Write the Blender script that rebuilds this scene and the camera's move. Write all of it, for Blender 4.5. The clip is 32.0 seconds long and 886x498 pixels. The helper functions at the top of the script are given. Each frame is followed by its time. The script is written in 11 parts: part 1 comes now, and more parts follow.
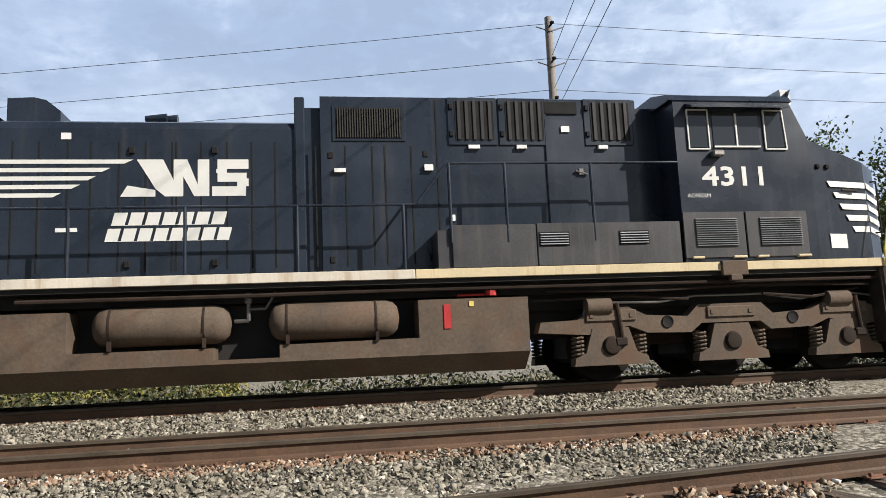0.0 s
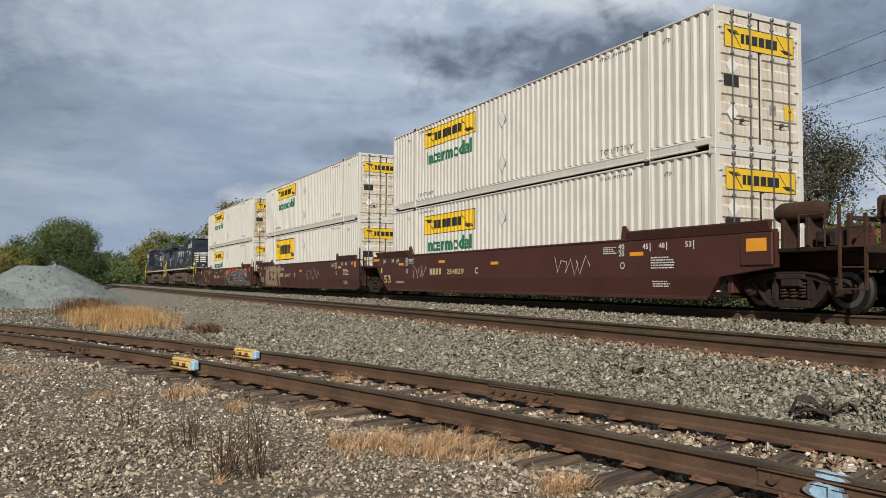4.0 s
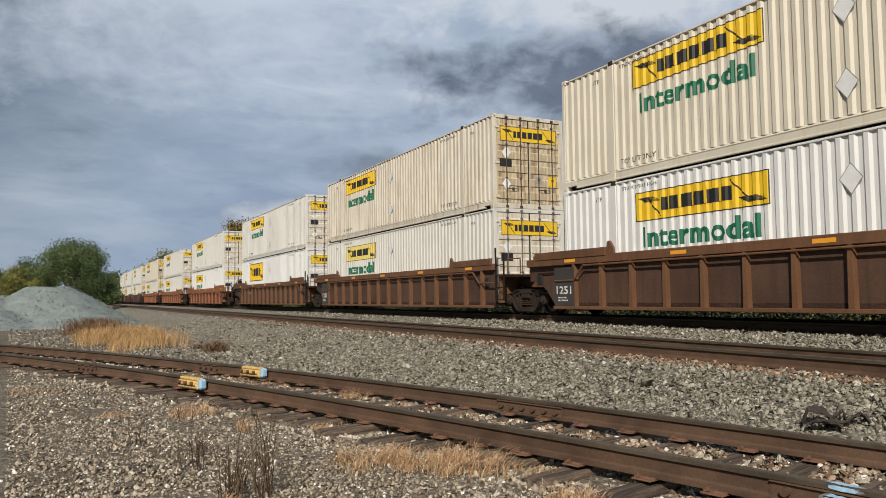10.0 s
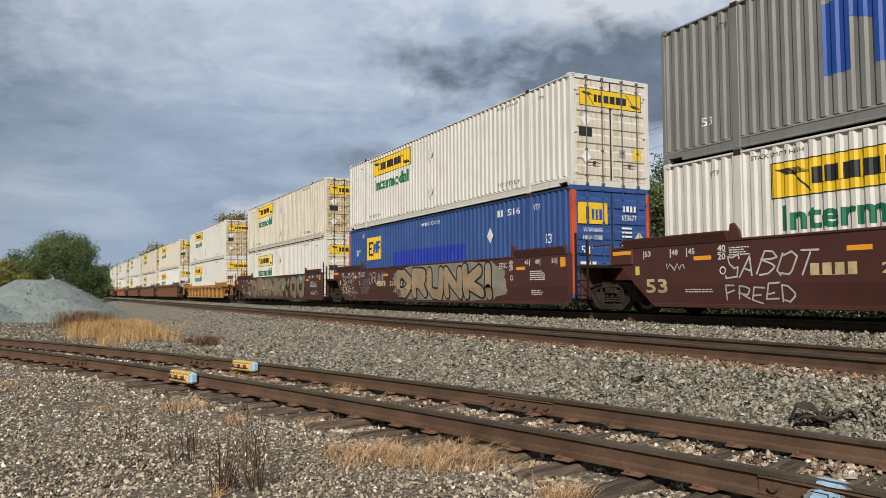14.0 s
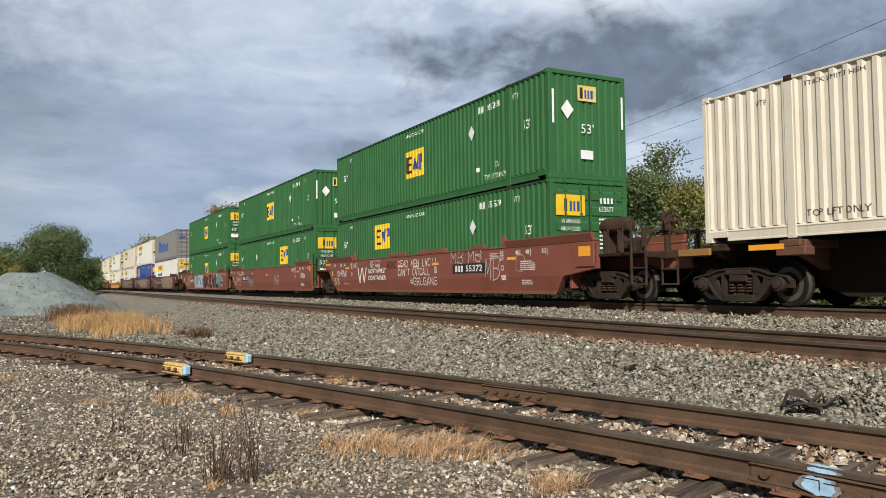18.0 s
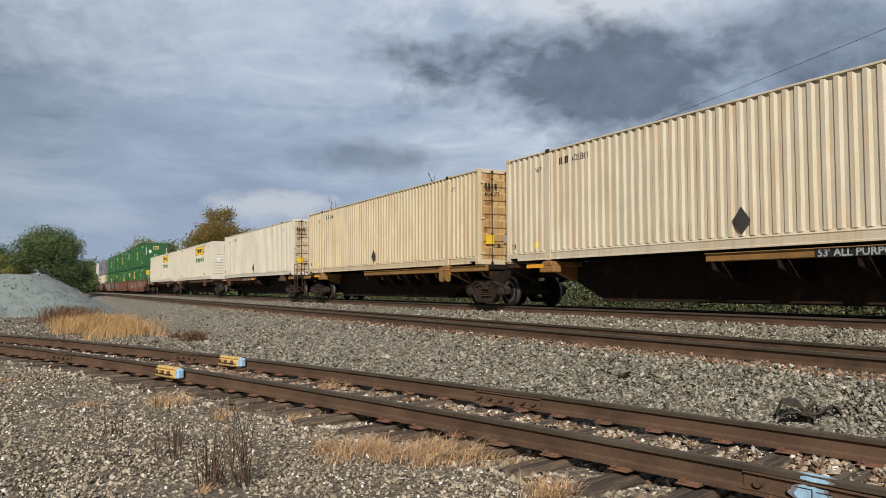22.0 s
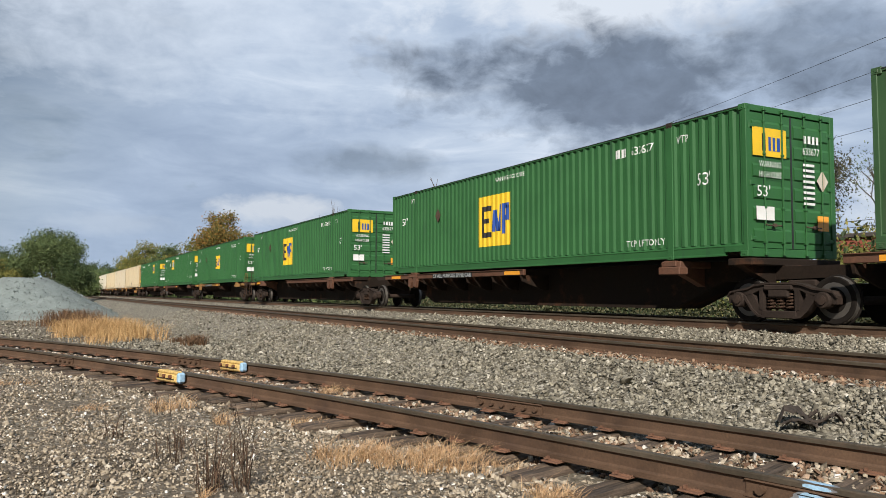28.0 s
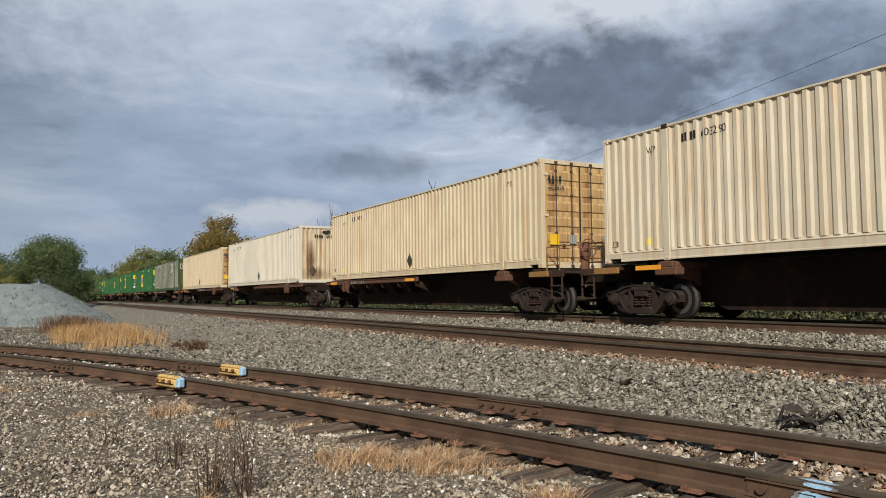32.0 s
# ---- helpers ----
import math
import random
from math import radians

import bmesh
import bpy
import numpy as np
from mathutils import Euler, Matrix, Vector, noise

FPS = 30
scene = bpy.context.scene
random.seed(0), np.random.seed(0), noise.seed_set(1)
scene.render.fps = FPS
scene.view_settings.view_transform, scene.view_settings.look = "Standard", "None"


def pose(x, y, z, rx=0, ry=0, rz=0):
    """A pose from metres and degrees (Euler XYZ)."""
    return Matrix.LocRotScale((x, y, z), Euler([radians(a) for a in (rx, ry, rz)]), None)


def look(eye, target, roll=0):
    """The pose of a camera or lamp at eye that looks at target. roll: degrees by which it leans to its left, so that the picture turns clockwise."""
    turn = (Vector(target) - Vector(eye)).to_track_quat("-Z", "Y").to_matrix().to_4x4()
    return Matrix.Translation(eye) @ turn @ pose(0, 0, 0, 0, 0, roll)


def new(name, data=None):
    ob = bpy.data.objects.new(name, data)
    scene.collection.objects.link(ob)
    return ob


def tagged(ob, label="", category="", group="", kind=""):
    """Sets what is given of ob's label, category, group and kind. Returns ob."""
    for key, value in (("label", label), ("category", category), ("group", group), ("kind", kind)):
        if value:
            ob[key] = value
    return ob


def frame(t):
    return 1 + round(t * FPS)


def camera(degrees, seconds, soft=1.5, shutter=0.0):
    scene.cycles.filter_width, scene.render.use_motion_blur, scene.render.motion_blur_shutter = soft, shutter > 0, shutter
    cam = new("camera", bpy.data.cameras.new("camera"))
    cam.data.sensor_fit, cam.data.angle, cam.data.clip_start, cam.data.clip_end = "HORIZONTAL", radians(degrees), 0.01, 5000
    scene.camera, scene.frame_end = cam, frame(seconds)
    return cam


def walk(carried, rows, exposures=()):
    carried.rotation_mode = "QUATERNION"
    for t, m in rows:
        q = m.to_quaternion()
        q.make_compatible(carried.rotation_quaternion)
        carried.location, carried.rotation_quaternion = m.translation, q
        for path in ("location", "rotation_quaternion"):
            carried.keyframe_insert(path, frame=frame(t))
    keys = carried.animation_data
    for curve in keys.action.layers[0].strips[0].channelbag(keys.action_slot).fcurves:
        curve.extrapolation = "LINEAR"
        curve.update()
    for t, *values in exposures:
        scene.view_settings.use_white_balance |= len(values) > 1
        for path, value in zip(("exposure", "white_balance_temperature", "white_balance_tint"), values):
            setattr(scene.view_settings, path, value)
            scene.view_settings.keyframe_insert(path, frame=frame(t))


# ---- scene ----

# ---------------------------------------------------------------- camera
EYE = 1.40
cam = camera(60.47, 32.0, soft=0.6, shutter=0.0)
# seconds, yaw (left of the track's normal), pitch, roll, and how far the camera stands from its place

# seconds, stops: the camera closes up once the white containers fill the picture
LIGHTNESS = [(0.0, 0.40, 6300, 12), (0.6, 0.46, 6450, 12), (1.0, 0.20, 6560, 12), (2.0, -0.10, 6390, 10), (3.0, -0.22, 6390, 10), (5.0, -0.28, 6390, 10), (12.0, -0.25, 6390, 10), (15.0, -0.15, 6330, 10), (17.5, 0.02, 6330, 10), (19.0, -0.14, 6330, 10), (22.0, -0.24, 6330, 10), (24.0, -0.1, 6330, 10),
             (28.0, 0.05, 6330, 10), (29.0, 0.04, 6330, 10), (30.0, -0.16, 6330, 10), (32.0, -0.22, 6330, 10)]
VIEW = [
    (0, -9.81, 7.89, 2.56, 0.24, 0.31, 0.01), (0.3, 9.19, 7.61, 1.85, 0.17, 0.22, -0.01),
    (0.6, 27.16, 6.64, 0.95, 0.14, 0.2, -0.01), (0.8, 37.2, 5.51, 0.35, 0.12, 0.15, 0.03),
    (1, 45.01, 4.39, 0.32, 0.04, 0.07, 0.02), (1.5, 56.19, 2.01, 0.47, -0.03, -0, 0.02),
    (2, 59.9, 1.07, 0.26, -0.03, -0.02, 0.03), (2.5, 61.23, 1.15, -0.06, -0.02, -0.04, 0.02),
    (4.5, 63.11, 2.87, -0.23), (5, 63.19, 3.21, -0.16), (5.5, 63.27, 3.46, -0.06), (6, 63.38, 3.52, 0.07),
    (6.5, 63.49, 3.49, 0.2), (7, 63.59, 3.41, 0.28), (7.5, 63.64, 3.37, 0.43), (8, 63.65, 3.36, 0.49),
    (8.5, 63.62, 3.46, 0.56), (9, 63.55, 3.54, 0.57), (9.5, 63.44, 3.62, 0.63), (10, 63.33, 3.63, 0.6),
    (10.5, 63.25, 3.57, 0.57), (11, 63.19, 3.51, 0.48), (11.5, 63.1, 3.42, 0.38), (12, 63.01, 3.36, 0.38),
    (12.5, 62.9, 3.31, 0.36), (13, 62.82, 3.3, 0.36), (13.5, 62.8, 3.26, 0.27), (14, 62.73, 3.25, 0.31),
    (14.5, 62.62, 3.19, 0.39), (15, 62.51, 3.11, 0.4), (15.5, 62.38, 2.98, 0.48), (17.5, 62.23, 2.54, 0.69),
    (18, 62.2, 2.52, 0.68), (18.5, 62.14, 2.55, 0.66), (19, 62.01, 2.61, 0.58), (19.5, 61.86, 2.76, 0.51),
    (20, 61.76, 2.79, 0.43), (20.5, 61.7, 2.81, 0.37), (21, 61.72, 2.8, 0.29), (21.5, 61.77, 2.86, 0.2),
    (22, 61.85, 2.94, 0.13), (22.5, 61.88, 3.03, 0.08), (23, 61.89, 3.14, 0.19), (23.5, 61.91, 3.18, 0.07),
    (24, 61.9, 3.19, 0.11), (24.5, 61.88, 3.22, 0.05), (25, 61.87, 3.26, -0.01), (25.5, 61.83, 3.31, -0.09),
    (27.5, 61.94, 3.31, -0.07), (28, 62, 3.34, -0.15), (28.5, 61.98, 3.32, 0.02), (29, 61.96, 3.35, 0.12),
    (29.5, 61.93, 3.4, 0.2), (30, 61.87, 3.48, 0.22), (30.5, 61.84, 3.51, 0.25), (31, 61.82, 3.56, 0.28),
    (31.5, 61.83, 3.55, 0.31), (32, 61.89, 3.51, 0.42),
]


def aim(yaw, pitch, roll, x=0.0, y=0.0, z=0.0):
    return pose(x, y, EYE + z, 0, 0, yaw) @ pose(0, 0, 0, 90 + pitch) @ pose(0, 0, 0, 0, 0, -roll)


walk(cam, [(t, aim(*row)) for t, *row in VIEW], LIGHTNESS)

# ---------------------------------------------------------------- levels and lines of the plan
Z_SIDE, Z_MAIN, Z_FAR = 0.24, 0.67, 0.87      # rail tops: siding, near main, far main
Y_MAIN, Y_FAR = 8.65, 12.97                   # centre lines of the two main tracks
GAUGE = 1.505                                 # between rail centres
BEND_AT, BEND_R = 165.0, 620.0                # where the main line bends away, and its radius


def along(s, side=0.0):
    """Point and turn on the far main line at s metres (negative: away to where the train goes)."""
    if s > -BEND_AT:
        return s, Y_FAR + side, 0.0
    a = (-s - BEND_AT) / BEND_R
    r = BEND_R - side
    return -BEND_AT - r * math.sin(a), Y_FAR + BEND_R - r * math.cos(a), -math.degrees(a)


def siding(s):
    """Near rail of the curved siding at parameter s, with the way across the track and the height of the rail's top."""
    y = 4.957 + 0.2104 * s - 0.00305 * s * s + 0.0000891 * s ** 3
    d = 0.2104 - 0.0061 * s + 0.0002673 * s * s
    n = math.hypot(1, d)
    x2, y2 = s - d / n * GAUGE, y + GAUGE / n
    u = min(max((s + 4) / 13, 0), 1)
    k = 1 - 0.26 * u * u * (3 - 2 * u)
    x2, y2 = x2 * k, y2 * k
    z = EYE + (Z_SIDE - EYE) * k
    return (x2 + d / n * GAUGE, y2 - GAUGE / n), (x2, y2), z


# ---------------------------------------------------------------- sky and sun
SUN_AZ, SUN_EL = 128.0, 35.0      # compass angle from +y clockwise towards +x, and height
world = bpy.data.worlds.new("sky")
scene.world = world
world.use_nodes = True
def build_sky():
    nt = world.node_tree
    nodes, links = nt.nodes, nt.links
    nodes.clear()
    out = nodes.new("ShaderNodeOutputWorld")
    bg = nodes.new("ShaderNodeBackground")
    sky = nodes.new("ShaderNodeTexSky")
    sky.sky_type, sky.sun_disc = "NISHITA", False
    sky.sun_elevation, sky.sun_rotation = radians(SUN_EL), radians(SUN_AZ)
    sky.air_density, sky.dust_density, sky.ozone_density = 1.2, 1.0, 1.5
    coord = nodes.new("ShaderNodeTexCoord")
    sep = nodes.new("ShaderNodeSeparateXYZ")
    links.new(coord.outputs["Generated"], sep.inputs[0])

    def math_node(op, a, b=None, c=None):
        n = nodes.new("ShaderNodeMath")
        n.operation = op
        for i, v in enumerate((a, b, c)):
            if v is None:
                continue
            if isinstance(v, (int, float)):
                n.inputs[i].default_value = v
            else:
                links.new(v, n.inputs[i])
        return n.outputs[0]

    # clouds lie on a flat layer overhead: divide the direction by its height
    h = math_node("ADD", math_node("MAXIMUM", sep.outputs[2], 0.0), 0.16)
    comb = nodes.new("ShaderNodeCombineXYZ")
    links.new(math_node("DIVIDE", sep.outputs[0], h), comb.inputs[0])
    links.new(math_node("DIVIDE", sep.outputs[1], h), comb.inputs[1])

    bearing = math_node("MULTIPLY", math_node("ARCTAN2", sep.outputs[0], sep.outputs[1]), 180 / math.pi)
    height = math_node("MULTIPLY", math_node("ARCSINE", sep.outputs[2]), 180 / math.pi)
    low_layer = nodes.new("ShaderNodeCombineXYZ")
    links.new(math_node("MULTIPLY", bearing, 0.1), low_layer.inputs[0])
    links.new(math_node("MULTIPLY", height, 0.1), low_layer.inputs[1])

    def noise_tex(scale, detail, rough, offset, stretch=(1, 1, 1), turn=0.0, distortion=0.0, low=False):
        m = nodes.new("ShaderNodeMapping")
        m.inputs["Location"].default_value = offset
        m.inputs["Rotation"].default_value = (0, 0, turn)
        m.inputs["Scale"].default_value = stretch
        links.new((low_layer if low else comb).outputs[0], m.inputs[0])
        n = nodes.new("ShaderNodeTexNoise")
        n.inputs["Scale"].default_value, n.inputs["Detail"].default_value = scale, detail
        n.inputs["Roughness"].default_value, n.inputs["Distortion"].default_value = rough, distortion
        links.new(m.outputs[0], n.inputs["Vector"])
        return n.outputs["Fac"]

    def ramp(fac, stops):
        r = nodes.new("ShaderNodeValToRGB")
        while len(r.color_ramp.elements) < len(stops):
            r.color_ramp.elements.new(0.5)
        for e, (p, c) in zip(r.color_ramp.elements, stops):
            e.position, e.color = p, (*c, 1)
        links.new(fac, r.inputs[0])
        return r.outputs[0]

    def mix(fac, a, b, mode="MIX"):
        n = nodes.new("ShaderNodeMix")
        n.data_type, n.blend_type = "RGBA", mode
        for sock, v in ((n.inputs["Factor"], fac), (n.inputs["A"], a), (n.inputs["B"], b)):
            if isinstance(v, (int, float)):
                sock.default_value = v
            elif isinstance(v, tuple):
                sock.default_value = (*v, 1)
            else:
                links.new(v, sock)
        return n.outputs["Result"]

    blue = mix(1.0, sky.outputs[0], (SKY_K, SKY_K, SKY_K), "MULTIPLY")
    # broad pale layer with streaks
    layer = noise_tex(0.55, 7, 0.55, (3.1, 1.7, 0), (1, 1.7, 1), 0.5, 0.3)
    sheet = noise_tex(0.62, 8, 0.56, (4.3, 8.1, 0), (0.55, 1.7, 1), 0.12, 0.5, True)
    fine = noise_tex(2.0, 9, 0.6, (7.7, 2.2, 0), (0.55, 2.2, 1), 0.18, 0.6, True)
    pale = ramp(math_node("ADD", math_node("MULTIPLY", sheet, 0.6), math_node("MULTIPLY", fine, 0.4)),
                [(0.34, (0.235, 0.292, 0.385)), (0.45, (0.295, 0.356, 0.45)), (0.55, (0.375, 0.435, 0.52)), (0.68, (0.56, 0.60, 0.655))])
    # the cloud sheet thins out overhead and towards the sun, where the sky is clear
    side = math_node("ADD", sep.outputs[1], math_node("MULTIPLY", sep.outputs[2], -0.75))
    clear = ramp(math_node("ADD", math_node("MULTIPLY", side, 0.5), 0.5), [(0.30, (0, 0, 0)), (0.50, (1, 1, 1))])
    cover = mix(1.0, ramp(layer, [(0.26, (0, 0, 0)), (0.40, (1, 1, 1))]), clear, "MULTIPLY")
    col = mix(cover, blue, pale)
    # lower clouds beyond the tracks: lobes in bearing and height with ragged edges
    rags = noise_tex(1.5, 9, 0.58, (1.35, 4.62, 0), (0.75, 1.35, 1), 0.0, 0.35, True)
    wisps = noise_tex(5.0, 8, 0.6, (5.2, 0.4, 0), (0.8, 1.2, 1), 0.0, 0.3, True)
    ragged = math_node("ADD", math_node("MULTIPLY", rags, 2.4), math_node("MULTIPLY", wisps, 1.7))

    lumps = noise_tex(1.15, 6, 0.46, (2.35, 7.62, 0), (0.7, 1.25, 1), 0.0, 0.15, True)
    soft = math_node("ADD", math_node("MULTIPLY", lumps, 3.0), math_node("MULTIPLY", wisps, 1.3))

    # the dark clouds are mottled inside
    mottle = math_node("SUBTRACT", 1.75, math_node("ADD", math_node("MULTIPLY", wisps, 0.8), math_node("MULTIPLY", rags, 0.7)))

    def lobe(az, el, wide, tall, lo, hi, top, edge):
        a = math_node("DIVIDE", math_node("SUBTRACT", bearing, az), wide)
        e = math_node("DIVIDE", math_node("SUBTRACT", height, el), tall)
        far = math_node("SQRT", math_node("ADD", math_node("MULTIPLY", a, a), math_node("MULTIPLY", e, e)))
        v = math_node("SUBTRACT", edge, far)
        return ramp(math_node("MULTIPLY", v, 0.25), [(lo, (0, 0, 0)), (hi, (top, top, top))])

    for az, el, wide, tall, lo, hi, top, tone in (
            (-74.5, 6.1, 4.6, 0.9, 0.20, 0.40, 0.8, (0.50, 0.52, 0.545)), (-85.5, 4.8, 3.6, 0.7, 0.20, 0.42, 0.42, (0.42, 0.46, 0.51)), (-20.0, 6.0, 12.0, 4.0, 0.22, 0.36, 0.7, (0.56, 0.58, 0.60)),
            (2.0, 24.0, 26.0, 6.0, 0.20, 0.38, 0.8, (0.24, 0.31, 0.42)), (22.0, 13.0, 12.0, 3.5, 0.20, 0.40, 0.75, (0.50, 0.54, 0.58)), (-6.0, 18.0, 9.0, 3.0, 0.20, 0.44, 0.6, (0.46, 0.51, 0.57)), (-14.0, 12.0, 10.0, 4.0, 0.20, 0.44, 0.7, (0.20, 0.28, 0.41)), (-84.0, 22.0, 20.0, 7.0, 0.18, 0.50, 0.8, (0.48, 0.53, 0.60)),
            (8.0, 14.0, 23.0, 14.0, 0.16, 0.36, 0.72, (0.215, 0.272, 0.362)),
            (-50.0, 21.0, 13.0, 2.6, 0.20, 0.38, 0.85, (0.54, 0.57, 0.61)), (-37.0, 21.6, 7.0, 1.3, 0.22, 0.34, 0.7, (0.15, 0.23, 0.40)),
            (-50.0, 15.2, 11.5, 3.4, 0.19, 0.38, 0.95, (0.120, 0.149, 0.197)), (-36.5, 16.8, 9.5, 3.0, 0.16, 0.44, 0.8, (0.140, 0.174, 0.228)), (-67.0, 9.7, 5.6, 1.1, 0.17, 0.46, 0.72, (0.155, 0.195, 0.250)), (-21.0, 9.0, 9.0, 2.2, 0.24, 0.36, 0.6, (0.18, 0.215, 0.265))):
        dark = sum(tone) < 0.7
        col = mix(lobe(az, el, wide, tall, lo, hi, top, soft if dark else ragged), col, mix(1.0, tone, mottle, "MULTIPLY") if dark else tone)
    # pale haze at the horizon
    low = ramp(sep.outputs[2], [(0.0, (1, 1, 1)), (0.16, (0, 0, 0))])
    col = mix(math_node("MULTIPLY", low, 0.35), col, (0.215, 0.285, 0.385))
    links.new(col, bg.inputs["Color"])
    bg.inputs["Strength"].default_value = SKY_STRENGTH
    links.new(bg.outputs[0], out.inputs[0])


SKY_K, SKY_STRENGTH = 0.028, 1.42
build_sky()

sun = new("sun", bpy.data.lights.new("sun", "SUN"))
sun.data.energy, sun.data.angle, sun.data.color = 5.0, radians(0.6), (1.0, 0.93, 0.825)
to_sun = Vector((math.sin(radians(SUN_AZ)) * math.cos(radians(SUN_EL)), math.cos(radians(SUN_AZ)) * math.cos(radians(SUN_EL)), math.sin(radians(SUN_EL))))
sun.matrix_world = look(to_sun * 50, (0, 0, 0))
scene.view_settings.exposure = 0.0

# ---------------------------------------------------------------- mesh tools
class Geo:
    """Collects faces of simple solids for one mesh."""

    def __init__(self):
        self.v, self.f = [], []

    def add(self, verts, faces):
        n = len(self.v)
        self.v.extend(tuple(p) for p in verts)
        self.f.extend(tuple(i + n for i in f) for f in faces)
        return self

    def box(self, x0, x1, y0, y1, z0, z1, b=0.0):
        if x0 > x1:
            x0, x1 = x1, x0
        if y0 > y1:
            y0, y1 = y1, y0
        if z0 > z1:
            z0, z1 = z1, z0
        if b <= 0:
            v = [(x, y, z) for z in (z0, z1) for y in (y0, y1) for x in (x0, x1)]
            return self.add(v, [(0, 2, 3, 1), (4, 5, 7, 6), (0, 1, 5, 4), (2, 6, 7, 3), (0, 4, 6, 2), (1, 3, 7, 5)])
        b = min(b, (x1 - x0) * 0.45, (y1 - y0) * 0.45, (z1 - z0) * 0.45)
        bm = bmesh.new()
        bmesh.ops.create_cube(bm, size=1)
        for p in bm.verts:
            p.co = ((x0 + x1) / 2 + p.co.x * (x1 - x0), (y0 + y1) / 2 + p.co.y * (y1 - y0), (z0 + z1) / 2 + p.co.z * (z1 - z0))
        bmesh.ops.bevel(bm, geom=bm.edges[:], offset=b, segments=1, affect="EDGES")
        bm.verts.index_update()
        self.add([p.co[:] for p in bm.verts], [[p.index for p in f.verts] for f in bm.faces])
        bm.free()
        return self

    def prism(self, outline, y0, y1, axis="y"):
        """Outline of (a, b) pairs drawn along an axis: y (a=x, b=z), x (a=y, b=z) or z (a=x, b=y)."""
        n = len(outline)
        put = {"y": lambda a, b, c: (a, c, b), "x": lambda a, b, c: (c, a, b), "z": lambda a, b, c: (a, b, c)}[axis]
        v = [put(a, b, y0) for a, b in outline] + [put(a, b, y1) for a, b in outline]
        f = [tuple(range(n)), tuple(range(2 * n - 1, n - 1, -1))]
        f += [(i, (i + 1) % n, n + (i + 1) % n, n + i) for i in range(n)]
        return self.add(v, f)

    def rod(self, a, b, r, n=8, r2=None, caps=True):
        a, b = Vector(a), Vector(b)
        d = (b - a).normalized()
        u = d.orthogonal().normalized()
        w = d.cross(u)
        r2 = r if r2 is None else r2
        ring = [(math.cos(2 * math.pi * i / n), math.sin(2 * math.pi * i / n)) for i in range(n)]
        v = [a + (u * c + w * s) * r for c, s in ring] + [b + (u * c + w * s) * r2 for c, s in ring]
        f = [(i, (i + 1) % n, n + (i + 1) % n, n + i) for i in range(n)]
        if caps:
            f += [tuple(range(n - 1, -1, -1)), tuple(range(n, 2 * n))]
        return self.add([p[:] for p in v], f)

    def tube(self, points, r, n=6):
        for a, b in zip(points, points[1:]):
            self.rod(a, b, r, n)
        return self

    def lathe(self, profile, centre, axis="y", n=20):
        """Profile of (radius, place along the axis) turned about the axis through the centre."""
        cx, cy, cz = centre
        v = []
        for r, p in profile:
            for i in range(n):
                a = 2 * math.pi * i / n
                c, s = r * math.cos(a), r * math.sin(a)
                v.append({"y": (cx + c, cy + p, cz + s), "x": (cx + p, cy + c, cz + s), "z": (cx + c, cy + s, cz + p)}[axis])
        f = []
        for k in range(len(profile) - 1):
            for i in range(n):
                j = (i + 1) % n
                f.append((k * n + i, k * n + j, (k + 1) * n + j, (k + 1) * n + i))
        f.append(tuple(range(n)))
        f.append(tuple((len(profile) - 1) * n + i for i in range(n - 1, -1, -1)))
        return self.add(v, f)

    def mesh(self, name, material, smooth=False):
        me = bpy.data.meshes.new(name)
        me.from_pydata(self.v, [], self.f)
        bm = bmesh.new()
        bm.from_mesh(me)
        bmesh.ops.recalc_face_normals(bm, faces=bm.faces[:])
        bm.to_mesh(me)
        bm.free()
        me.materials.append(material)
        if smooth:
            me.shade_smooth()
            me.set_sharp_from_angle(angle=radians(40))
        return me


def part(name, geo, material, parent, label="", at=None, smooth=False):
    """Links a Geo (or a mesh) as one mesh object under a thing or a part."""
    me = geo.mesh(name, material, smooth) if isinstance(geo, Geo) else geo
    ob = new(name, me)
    ob.parent = parent
    if at is not None:
        ob.matrix_basis = at if isinstance(at, Matrix) else Matrix.Translation(at)
    return tagged(ob, label)


def thing(name, label, category, group="", kind=""):
    return tagged(new(name), label, category, group, kind)


def fast_mesh(name, verts, faces, material):
    """A mesh from numpy arrays; faces of one size."""
    me = bpy.data.meshes.new(name)
    verts, faces = np.asarray(verts, np.float32), np.asarray(faces, np.int32)
    me.vertices.add(len(verts))
    me.vertices.foreach_set("co", verts.ravel())
    k = faces.shape[1]
    me.loops.add(faces.size)
    me.loops.foreach_set("vertex_index", faces.ravel())
    me.polygons.add(len(faces))
    me.polygons.foreach_set("loop_start", np.arange(0, faces.size, k, dtype=np.int32))
    me.update(calc_edges=True)
    me.materials.append(material)
    return me


TEXTS = {}


def letter_faces(words, fat):
    if (words, fat) not in TEXTS:
        cu = bpy.data.curves.new("letters", "FONT")
        cu.body, cu.size, cu.resolution_u, cu.offset = words, 1.0, 2, fat
        ob = bpy.data.objects.new("letters", cu)
        me = ob.to_mesh()
        TEXTS[words, fat] = ([p.co[:] for p in me.vertices], [tuple(f.vertices) for f in me.polygons])
        bpy.data.objects.remove(ob)
        bpy.data.curves.remove(cu)
    return TEXTS[words, fat]


